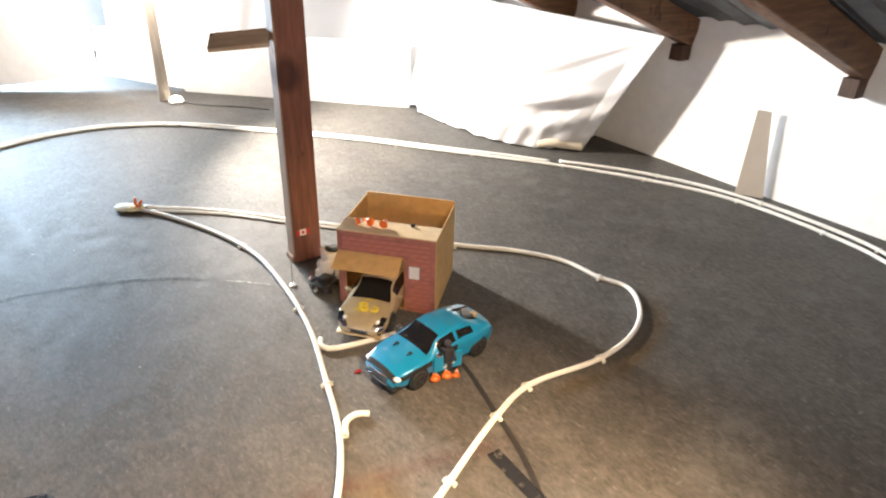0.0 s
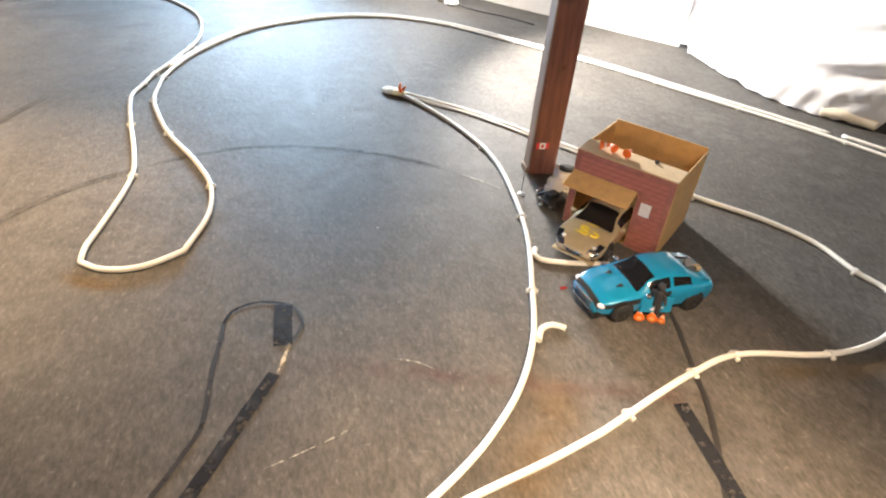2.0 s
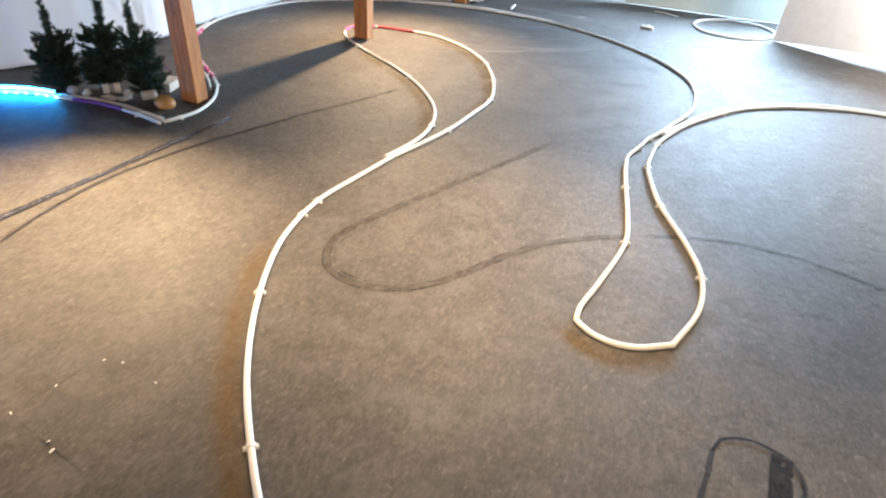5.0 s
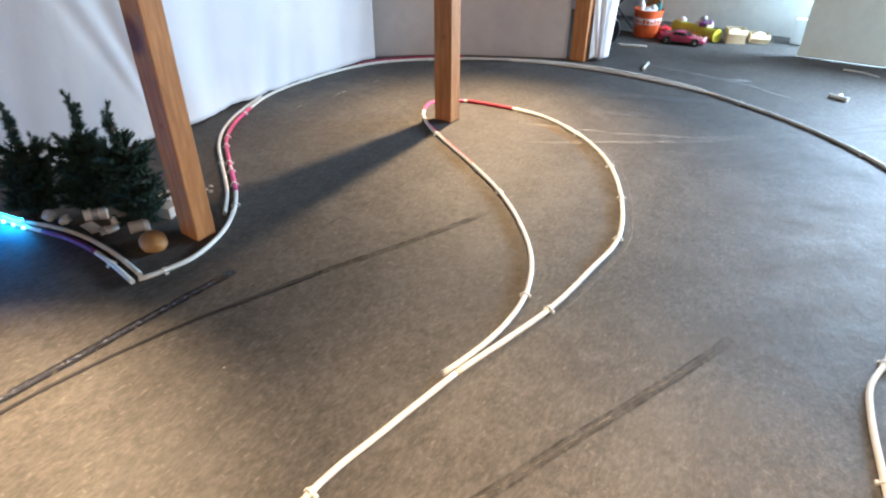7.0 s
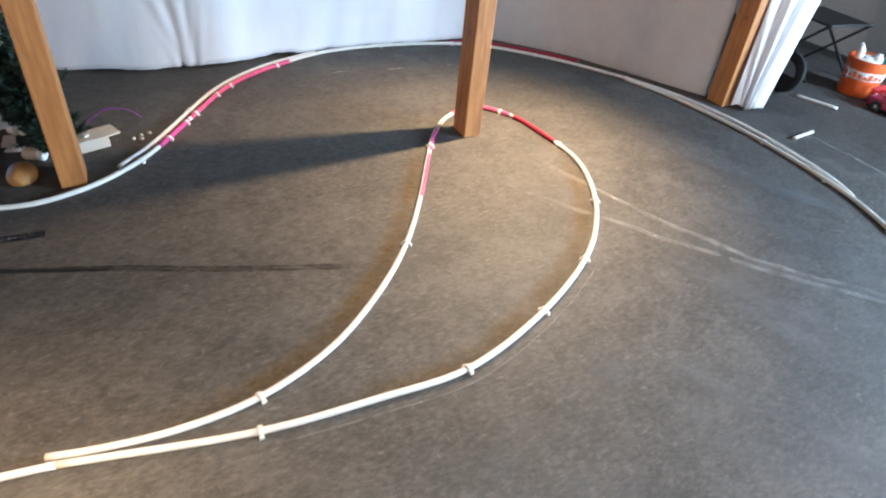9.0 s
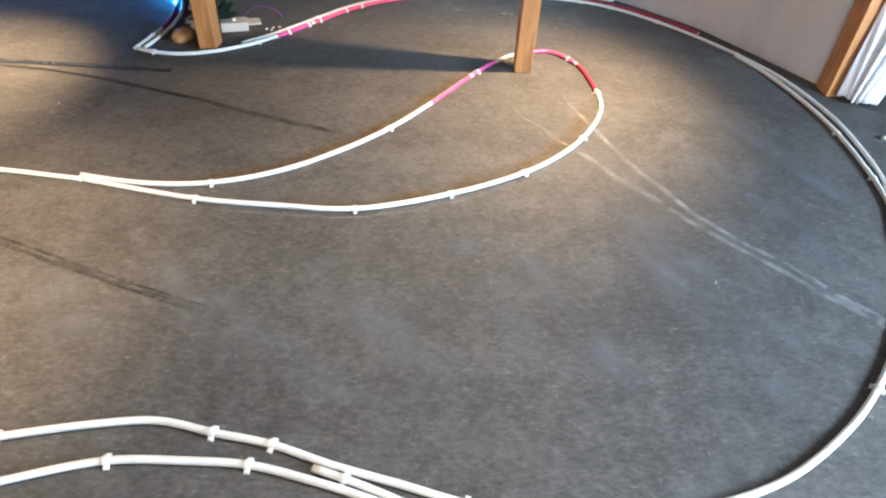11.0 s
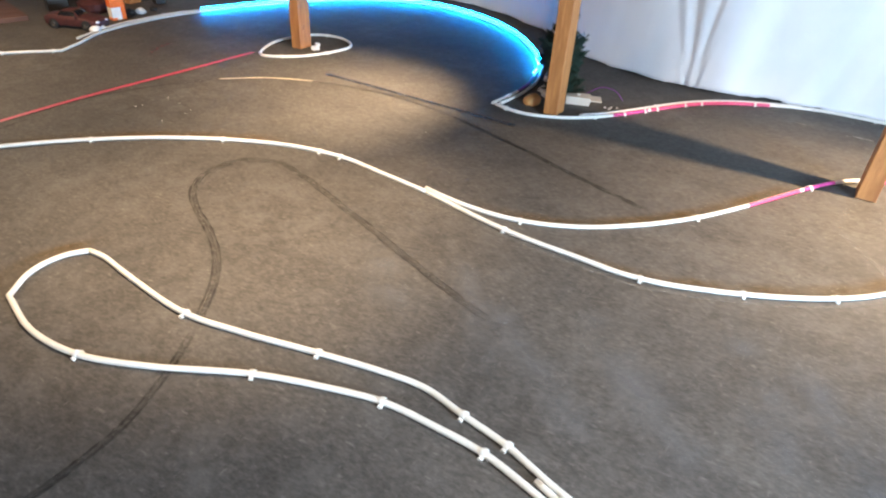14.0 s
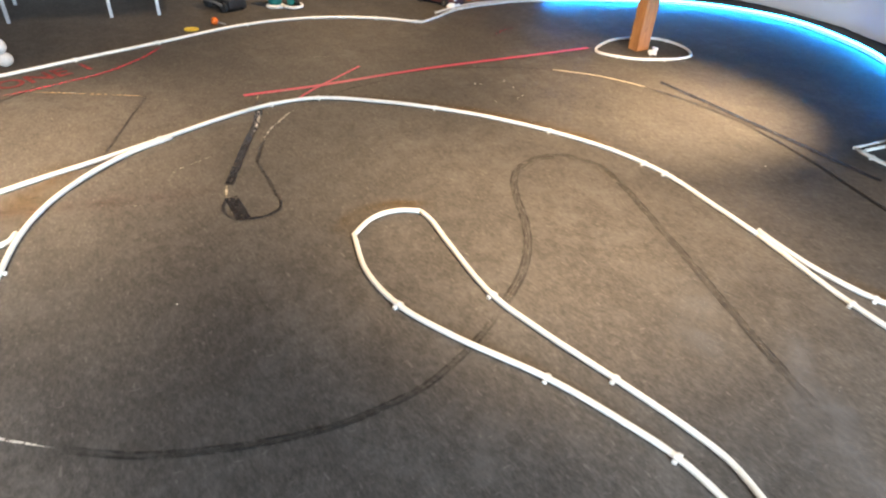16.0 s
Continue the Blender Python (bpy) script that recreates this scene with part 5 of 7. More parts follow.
def shell(bm, k, x0, x1, s0, s1, nx, ns, side=0, off=0.0, thick=0.0):
    """A patch of the shell; side 0: both halves with the middle, 1 or -1: one flank."""
    cols = []
    for i in range(nx + 1):
        x = x0 + (x1 - x0) * i / nx
        col = []
        if side == 0:
            params = [-(s1 - (s1 - s0) * j / ns) for j in range(ns + 1)] + [s0 + (s1 - s0) * j / ns for j in range(1 if s0 == 0 else 0, ns + 1)]
        else:
            params = [side * (s0 + (s1 - s0) * j / ns) for j in range(ns + 1)]
        for p in params:
            v = car_section(k, x, abs(p))
            if off:
                a = car_section(k, min(1, x + 0.01), abs(p)) - car_section(k, max(0, x - 0.01), abs(p))
                b = car_section(k, x, min(1, abs(p) + 0.02)) - car_section(k, x, max(0, abs(p) - 0.02))
                nrm = b.cross(a)
                v = v + nrm.normalized() * (-off if nrm.z < -0.2 * nrm.length or nrm.y < 0 and nrm.z < 0 else off)
            if p < 0:
                v.y = -v.y
            col.append(bm.verts.new(v))
        cols.append(col)
    for c, d in zip(cols, cols[1:]):
        for j in range(len(c) - 1):
            bm.faces.new((c[j], d[j], d[j + 1], c[j + 1]))
    if side == 0 and x0 == 0:
        bm.faces.new(cols[0])
    if side == 0 and x1 == 1:
        bm.faces.new(cols[-1][::-1])
    return bm


COUPE = {"long": 0.44, "wide": 0.192, "sill": 0.028,
         "plan": [(0, 0.84), (0.08, 0.96), (0.3, 1.0), (0.7, 0.98), (0.9, 0.93), (1.0, 0.70)],
         "top": [(0, 0.086), (0.03, 0.098), (0.16, 0.104), (0.36, 0.138), (0.52, 0.138), (0.68, 0.100), (0.9, 0.084), (0.97, 0.072), (1.0, 0.056)],
         "belt": [(0, 0.080), (0.1, 0.092), (0.5, 0.090), (0.8, 0.082), (0.95, 0.068), (1.0, 0.050)]}


def wheel(parent, x, y, r, rim):
    s = 1 if y > 0 else -1
    bm = bmesh.new()
    m = pose(0, 0, 0, 90, 0, 0)
    lathe(bm, [(r * 0.62, -0.013), (r * 0.92, -0.013), (r, -0.009), (r, 0.009), (r * 0.92, 0.013), (r * 0.62, 0.013)], sides=28, m=m)
    tyre = part("wheel", bm, "rubber", parent, smooth=False, place=Matrix.Translation((x, y, r)))
    bm = bmesh.new()
    cyl(bm, (0, -0.0125, 0), (0, 0.0125, 0), r * 0.60, sides=20)
    for i in range(5):
        a = i * 72
        box(bm, (-0.003, s * 0.0125 - 0.002, 0), (0.003, s * 0.0125 + 0.002, r * 0.58), pose(0, 0, 0, 0, a, 0))
    cyl(bm, (0, s * 0.011, 0), (0, s * 0.017, 0), 0.006, sides=10)
    part("rim", bm, rim, tyre)
    return tyre


GLASS = (("windscreen", 0.545, 0.665, 0.0, 0.36, 0), ("rear_window", 0.20, 0.34, 0.0, 0.36, 0), ("side_window", 0.30, 0.60, 0.44, 0.645, 1), ("side_window", 0.30, 0.60, 0.44, 0.645, -1))


def toy_car(name, place, paint, label, shape=COUPE, rim="black", group="radio-controlled toy cars", glass=GLASS, lamp_y=0.27, lamp_size=0.017):
    k = shape
    car = empty(name, place, label, "toy car", group)
    bm = bmesh.new()
    shell(bm, k, 0, 1, 0, 1, 40, 14)
    body = part("body", bm, paint, car, smooth=True)
    for nm, x0, x1, s0, s1, side in glass:
        bm = bmesh.new()
        shell(bm, k, x0, x1, s0, s1, 10, 6, side, 0.0016)
        part(nm, bm, "glass_dark", body, "dark tinted window", smooth=True)
    L, W = k["long"], k["wide"]
    for sx, x in ((1, 0.80), (-1, 0.19)):
        for sy in (1, -1):
            bm = bmesh.new()
            y = sy * W * 0.485
            cyl(bm, ((x - 0.5) * L, y - sy * 0.02, 0.036), ((x - 0.5) * L, y + sy * 0.0035, 0.036), 0.039, sides=24)
            part("wheel_arch", bm, "black", body)
            wheel(car, (x - 0.5) * L, sy * (W / 2 - 0.008), 0.033, rim)
    bm = bmesh.new()
    box(bm, (-L * 0.46, -W * 0.40, 0.014), (L * 0.47, W * 0.40, 0.03), None, 0.004)
    part("chassis", bm, "black", car)
    for sy in (1, -1):
        if lamp_size:
            bm = bmesh.new()
            ball(bm, (L * 0.462, sy * W * lamp_y, 0.060), lamp_size, 0.9, 1.25, 0.62)
            part("headlight", bm, "lamp_glass", body, "clear chrome headlight", smooth=True)
        bm = bmesh.new()
        box(bm, (-L * 0.497, sy * W * 0.30 - 0.018, 0.066), (-L * 0.485, sy * W * 0.30 + 0.018, 0.082), None, 0.003)
        part("tail_light", bm, "red_glass", body)
        bm = bmesh.new()
        ball(bm, (L * 0.13, sy * W * 0.53, 0.098), 0.009, 1.0, 1.3, 0.8)
        cyl(bm, (L * 0.13, sy * W * 0.42, 0.094), (L * 0.13, sy * W * 0.5, 0.097), 0.003, sides=6)
        part("mirror", bm, "chrome" if paint == "blue_paint" else paint, body, smooth=True)
    return car, body


# blue fastback coupe with bare black fenders, a loose chrome grille and an engine let into the tail
FASTBACK = dict(COUPE, top=[(0, 0.078), (0.025, 0.102), (0.10, 0.112), (0.30, 0.136), (0.44, 0.143), (0.53, 0.139), (0.70, 0.100), (0.9, 0.087), (0.97, 0.076), (1.0, 0.062)],
                belt=[(0, 0.074), (0.06, 0.094), (0.3, 0.100), (0.5, 0.092), (0.8, 0.084), (0.95, 0.070), (1.0, 0.052)],
                plan=[(0, 0.80), (0.06, 0.94), (0.2, 1.02), (0.45, 0.97), (0.75, 0.98), (0.9, 0.93), (1.0, 0.76)])
blue_at = pose(-0.345, 2.478, 0.0, 0, 0, 224)
blue, blue_body = toy_car("toy_car", blue_at, "blue_paint", "turquoise blue radio-controlled toy coupe with one door ajar", FASTBACK, lamp_y=0.37, lamp_size=0.0135, glass=(("windscreen", 0.545, 0.695, 0.0, 0.385, 0), ("side_window", 0.25, 0.40, 0.46, 0.64, 1), ("side_window", 0.25, 0.40, 0.46, 0.64, -1), ("side_window", 0.43, 0.60, 0.45, 0.65, 1), ("side_window", 0.43, 0.60, 0.45, 0.65, -1)))
for sy in (1, -1):
    bm = bmesh.new()
    shell(bm, FASTBACK, 0.675, 0.965, 0.715, 1.0, 14, 6, sy, 0.0016)
    part("fender", bm, "black", blue_body, "bare black fender without paint", smooth=True)
bm = bmesh.new()
shell(bm, FASTBACK, 0.970, 0.999, 0.0, 0.98, 6, 12, 0, 0.0016)
part("nose", bm, "rubber", blue_body, "bare black nose round the grille", smooth=True)
bm = bmesh.new()
box(bm, (0.186, -0.074, 0.020), (0.219, 0.074, 0.050), None, 0.012)
box(bm, (0.180, -0.078, 0.014), (0.224, 0.078, 0.022), None, 0.004)
part("front_bumper", bm, "black", blue_body, "black bumper base under the nose")
bm = bmesh.new()
for i in range(9):
    box(bm, (0.0, -0.044 + i * 0.011 - 0.002, -0.012), (0.006, -0.044 + i * 0.011 + 0.002, 0.012))
box(bm, (-0.002, -0.052, 0.011), (0.009, 0.052, 0.016), None, 0.001)
box(bm, (-0.002, -0.052, -0.016), (0.009, 0.052, -0.011), None, 0.001)
part("front_grille", bm, "chrome", blue_body, "loose chrome grille hanging on the nose", place=pose(0.221, 0.0, 0.042, 6, -12, 0))
for y in (-0.035, 0.035):
    bm = bmesh.new()
    box(bm, (0.112, y - 0.009, 0.0), (0.122, y + 0.004, 0.004), None, 0.001)
    box(bm, (0.118, y - 0.002, 0.0), (0.136, y + 0.002, 0.0035))
    part("bonnet_pin", bm, "black", blue_body, place=pose(0, 0, car_section(FASTBACK, 0.78, 0.15).z, 0, 0, 0))
bm = bmesh.new()
shell(bm, FASTBACK, 0.11, 0.205, 0.0, 0.24, 8, 4, 0, 0.0014)
bay = part("engine_bay", bm, "black", blue_body, smooth=True)
zb = car_section(FASTBACK, 0.15, 0.1).z
for nm, mat, lo, hi in (("engine_block", "steel", (-0.175, -0.018, zb - 0.006), (-0.125, 0.018, zb + 0.008)), ("intake", "chrome", (-0.158, -0.034, zb - 0.002), (-0.142, 0.034, zb + 0.006)), ("heat_sink", "gold_paint", (-0.185, 0.012, zb - 0.008), (-0.165, 0.036, zb + 0.009))):
    bm = bmesh.new()
    box(bm, lo, hi, None, 0.003)
    part(nm, bm, mat, blue_body)
for y in (-0.028, 0.028):
    bm = bmesh.new()
    cyl(bm, (-0.185, y, zb - 0.002), (-0.118, y, zb + 0.010), 0.006, sides=10)
    part("exhaust", bm, "chrome", blue_body)
bm = bmesh.new()
tube(bm, spline([(-0.12, 0.02, zb + 0.005), (-0.122, 0.012, zb + 0.036), (-0.14, -0.006, zb + 0.03), (-0.155, -0.02, zb + 0.006)], 0.006), 0.0024, 6)
part("cable", bm, "black", blue_body)
# door standing ajar on the flank that faces the start of the walk
bm = bmesh.new()
box(bm, (-0.104, -0.003, 0.030), (0.0, 0.003, 0.092), None, 0.002)
door = part("door", bm, "blue_paint", blue, place=pose(0.072, 0.0975, 0, 0, 0, -13))
for i, (x, z, w) in enumerate(((-0.074, 0.048, 0.034), (-0.060, 0.041, 0.026), (-0.066, 0.055, 0.016))):
    bm = bmesh.new()
    box(bm, (x, 0.0032, z), (x + w, 0.0042, z + 0.005))
    part("decal_bar", bm, "white", door)
bm = bmesh.new()
shell(bm, FASTBACK, 0.42, 0.655, 0.70, 0.97, 8, 4, 1, 0.0012)
part("door_opening", bm, "black", blue_body, smooth=True)
bm = bmesh.new()
box(bm, (0.226, -0.102, 0.001), (0.250, -0.090, 0.004), None, 0.001)
part("red_strip", bm, "red_glass", blue_body)

# gold coupe parked half inside the cardboard garage
LOW_COUPE = dict(COUPE, plan=[(0, 0.84), (0.08, 0.96), (0.3, 1.0), (0.7, 0.98), (0.86, 0.99), (0.95, 0.90), (1.0, 0.66)],
                 top=[(0, 0.086), (0.03, 0.098), (0.16, 0.104), (0.36, 0.136), (0.50, 0.137), (0.705, 0.092), (0.88, 0.080), (0.96, 0.064), (1.0, 0.044)],
                 belt=[(0, 0.080), (0.1, 0.092), (0.5, 0.088), (0.72, 0.080), (0.86, 0.077), (0.95, 0.056), (1.0, 0.038)])
gold_at = pose(-0.562, 2.776, 0.0, 0, 0, 258)
gold, gold_body = toy_car("toy_car", gold_at, "gold_paint", "gold radio-controlled toy coupe with yellow paint on the bonnet", rim="chrome", lamp_size=0, shape=LOW_COUPE, glass=(("windscreen", 0.525, 0.705, 0.0, 0.385, 0),) + GLASS[1:])
for x, y, w, h, rot in ((0.098, 0.004, 0.044, 0.005, 100), (0.155, -0.028, 0.026, 0.005, 80)):
    bm = bmesh.new()
    box(bm, (-w / 2, -h / 2, 0), (w / 2, h / 2, 0.0022))
    part("paint_bar", bm, "yellow", gold_body, place=pose(x, y, car_section(LOW_COUPE, 0.5 + x / 0.44, 0.2).z + 0.0012, 0, 5, rot))
number = writing("83", pose(0.138, 0.012, car_section(LOW_COUPE, 0.81, 0.1).z + 0.0022, 0, 8, 112), 0.080, "yellow", gold_body, 0.0034)
number.name = "painted_number"
for y, w in ((0.0, 0.062), (-0.062, 0.020), (0.062, 0.020)):
    bm = bmesh.new()
    box(bm, (0.200, y - w / 2, 0.026), (0.2225 - abs(y) * 0.16, y + w / 2, 0.038), None, 0.003)
    part("air_intake", bm, "black", gold_body, "black air intake in the nose")
bm = bmesh.new()
box(bm, (0.192, -0.084, 0.014), (0.226, 0.084, 0.021), None, 0.003)
part("front_lip", bm, "gold_paint", gold_body)
for sy in (1, -1):
    bm = bmesh.new()
    shell(bm, LOW_COUPE, 0.885, 0.968, 0.36, 0.69, 8, 6, sy, 0.0016)
    lens = part("headlight", bm, "glass_dark", gold_body, "slanted dark headlight", smooth=True)
    bm = bmesh.new()
    shell(bm, LOW_COUPE, 0.955, 0.990, 0.30, 0.78, 5, 7, sy, 0.0022)
    part("headlight_rim", bm, "chrome", lens, "chrome rim below the headlight", smooth=True)
    bm = bmesh.new()
    ball(bm, (0.190, sy * 0.062, 0.066), 0.007, 1.2, 1.2, 0.7, 10)
    part("bulb", bm, "lamp_glass", lens, smooth=True)
bm = bmesh.new()
box(bm, (0.206, -0.040, 0.038), (0.2235, 0.040, 0.042), None, 0.0015)
part("chrome_strip", bm, "chrome", gold_body, "chrome strip across the nose")
bm = bmesh.new()
for k in range(7):
    box(bm, (0.2215, -0.028 + k * 0.009, 0.027), (0.2240, -0.026 + k * 0.009, 0.037))
part("grille_bars", bm, "chrome", gold_body, "thin chrome bars in the intake")

# ---------------------------------------------------------------- cardboard garage
garage = empty("toy_garage", pose(-0.718, 2.8015, 0, 0, 0, -10), "open cardboard toy garage with printed red brick front and raised door", "toy garage")
GW, GD, GH, T = 0.38, 0.350, 0.315, 0.005
for nm, lo, hi in (("side_wall", (0, 0, 0), (T, GD, GH)), ("side_wall", (GW - T, 0, 0), (GW, GD, GH)), ("back_wall", (T, GD - T, 0), (GW - T, GD, GH + 0.012)),
                   ("front_wall", (T, 0, 0.225), (GW - T, T, GH)), ("front_wall", (0.258, 0, 0), (GW - T, T, 0.225)), ("front_wall", (T, 0, 0), (0.03, T, 0.225)), ("base", (T, T, 0.001), (GW - T, GD - T, 0.004))):
    bm = bmesh.new()
    box(bm, lo, hi, None, 0.0015)
    part(nm, bm, "cardboard", garage)
bm = bmesh.new()
box(bm, (0.0, -0.002, GH), (GW, 0.105, GH + 0.004), None, 0.0015)
part("roof_flap", bm, "cardboard_light", garage, "pale cardboard flap folded over the front")
bm = bmesh.new()
box(bm, (0.0, 0.0, -0.003), (0.252, 0.092, 0.0), None, 0.001)
part("garage_door", bm, "cardboard", garage, "cardboard door swung up", place=pose(0.005, -0.004, 0.232, -180 + 22, 0, 0) @ pose(0, 0, 0))
bm = bmesh.new()
box(bm, (0.278, -0.0035, 0.148), (0.318, -0.0015, 0.200))
part("paper_sign", bm, "paper", garage, "blank white paper sign")
bm = bmesh.new()
box(bm, (0.262, 0.085, GH + 0.004), (0.276, 0.095, GH + 0.014), None, 0.001)
part("black_clip", bm, "black", garage)
# printed brick courses, each brick slightly proud of the card
brick_mesh = {}
for long in (0.040, 0.020):
    bm = bmesh.new()
    box(bm, (-long / 2 + 0.001, -0.0022, -0.0085), (long / 2 - 0.001, 0.0, 0.0085))
    brick_mesh[long] = finish("brick", bm, "brick")
bm = bmesh.new()
for lo, hi in (((0.0015, -0.0012, 0.228), (GW - 0.0015, -0.0004, GH - 0.002)), ((0.2595, -0.0012, 0.002), (GW - 0.0015, -0.0004, 0.228)), ((0.0015, -0.0012, 0.002), (0.0285, -0.0004, 0.228))):
    box(bm, lo, hi)
part("mortar_print", bm, "mortar", garage, "faded printed mortar lines")
for row in range(17):
    z = 0.010 + row * 0.0185
    x = 0.0 if row % 2 else -0.02
    while x < GW:
        c = x + 0.02
        ok = c > 0.006 and c < GW - 0.004 and (z > 0.238 or c > 0.280 or c < 0.008)
        if ok and not (0.272 < c < 0.324 and 0.142 < z < 0.206) and z < GH - 0.009:
            small = c + 0.02 > GW - 0.001 or c - 0.02 < 0.001 or (z < 0.238 and (c - 0.02 < 0.259))
            ob = part("brick", brick_mesh[0.020 if small else 0.040], "brick", garage, place=Matrix.Translation((c + (0.0 if not small else (-0.010 if c > GW / 2 and c + 0.02 > GW - 0.001 else 0.010)), -0.0008, z)))
        x += 0.04

# small orange traffic cones on the garage roof and beside the blue car


def mini_cone(place, label, scale=1.0, inside="orange_pale"):
    bm = bmesh.new()
    lathe(bm, [(0.0145, 0.003), (0.013, 0.006), (0.0045, 0.036), (0.003, 0.038)], sides=18)
    ob = thing("mini_cone", bm, "orange", label, "toy cone", "miniature cones", smooth=False, place=place)
    bm = bmesh.new()
    lathe(bm, [(0.0165, 0), (0.0172, 0.0016), (0.0165, 0.0034), (0.013, 0.004)], sides=20)
    part("base", bm, "orange", ob)
    bm = bmesh.new()
    lathe(bm, [(0.0085, -0.0004), (0.0085, 0.001)], sides=16)
    part("hollow", bm, inside, ob)
    bm = bmesh.new()
    lathe(bm, [(0.0105, 0.0155), (0.0083, 0.0225)], sides=18)
    part("white_band", bm, "white", ob)
    ob.scale = (scale,) * 3
    return ob


bpy.context.view_layer.update()
for gx, gy, rz in ((0.062, 0.045, 20), (0.118, 0.052, 140), (0.166, 0.045, 75)):
    p = Matrix(garage.matrix_basis) @ Vector((gx, gy, GH + 0.02))
    mini_cone(pose(p.x, p.y, p.z, 0, 84, rz), "tiny orange traffic cone lying on the garage roof", inside="orange")
for x, y, rz, sc in ((-0.322, 2.345, 60, 1.0), (-0.285, 2.362, 50, 1.05), (-0.256, 2.372, 45, 0.75)):
    mini_cone(pose(x, y, 0.0165 * sc, -78, 0, rz - 50), "tiny orange traffic cone lying beside the blue toy car", sc)

# plain toy figure beside the open door
bm = bmesh.new()
for s in (-1, 1):
    cyl(bm, (s * 0.009, 0, 0.004), (s * 0.008, 0, 0.060), 0.0065, 0.0085, 8)
    cyl(bm, (s * 0.017, 0, 0.098), (s * 0.026, 0.004, 0.070), 0.0055, 0.0045, 8)
    box(bm, (s * 0.009 - 0.005, -0.012, 0), (s * 0.009 + 0.005, 0.006, 0.006))
cyl(bm, (0, 0, 0.056), (0, 0, 0.104), 0.0135, 0.016, 10)
ball(bm, (0, 0, 0.119), 0.0115, 1, 1, 1.15, 10)
thing("toy_figure", bm, "doll", "small dark plastic toy figure standing by the blue car", "toy figure", smooth=False, place=pose(-0.287, 2.383, 0, 0, 0, 160) @ Matrix.Scale(1.12, 4))

# chrome and white spare parts between post and garage
bm = bmesh.new()
lathe(bm, [(0.03, 0), (0.034, 0.012), (0.022, 0.018), (0.006, 0.018)], sides=20)
thing("spare_toy_tyre", bm, "lamp_glass", "small chrome toy wheel leaning beside the garage", "toy wheel", place=pose(-0.800, 2.945, 0.065, 72, 0, 30))
bm = bmesh.new()
box(bm, (-0.05, -0.03, 0), (0.05, 0.03, 0.03), None, 0.008)
box(bm, (-0.03, -0.02, 0.03), (0.02, 0.02, 0.055), None, 0.006)
wreck = thing("toy_chassis", bm, "black", "black toy car chassis with chrome parts beside the post", "toy chassis", place=pose(-0.795, 2.90, 0, 0, 0, 60))
for x, y, z in ((-0.04, 0.035, 0.012), (0.04, 0.035, 0.012), (0.0, -0.036, 0.014), (0.045, -0.03, 0.02), (-0.035, -0.038, 0.012)):
    bm = bmesh.new()
    cyl(bm, (x, y - 0.006, z), (x, y + 0.006, z), 0.012, sides=12)
    part("chrome_part", bm, "chrome", wreck)
bm = bmesh.new()
box(bm, (-0.045, -0.045, 0), (0.045, 0.045, 0.075), None, 0.01)
tub = thing("white_tub", bm, "white", "small white plastic tub with a dark lid behind the garage", "tub", place=pose(-0.80, 3.09, 0, 0, 0, 30))
bm = bmesh.new()
lathe(bm, [(0.034, 0.075), (0.034, 0.085), (0.02, 0.089)], sides=18)
part("lid", bm, "black", tub)
bm = bmesh.new()
lathe(bm, [(0.016, 0), (0.014, 0.006), (0.002, 0.008), (0.0016, 0.11)], sides=12)
thing("wire_pin", bm, "steel", "thin upright wire pin on a round foot", "pin", place=pose(-0.93, 2.90, 0))

for i, (x, y, s, mat, nm) in enumerate(((-0.83, 2.99, 0.026, "white", "white_bit"), (-0.86, 2.94, 0.016, "chrome", "chrome_bit"), (-0.765, 3.00, 0.020, "white", "white_bit"), (-0.85, 3.06, 0.018, "white", "white_bit"), (-0.74, 2.94, 0.016, "chrome", "chrome_bit"), (-0.82, 2.85, 0.014, "chrome", "chrome_bit"), (-0.77, 2.86, 0.013, "black", "black_bit"))):
    bm = bmesh.new()
    box(bm, (-s, -s * 0.6, 0), (s, s * 0.6, s * 1.2), None, s * 0.25)
    cyl(bm, (s * 0.2, 0, s * 1.2), (s * 0.2, 0, s * 1.9), s * 0.45, sides=10)
    thing(nm, bm, mat, "small spare model part lying between post and garage", "spare part", "spare parts", place=pose(x, y, 0, 0, 0, i * 47))

# ---------------------------------------------------------------- small fir trees, stones and bits round the timber post


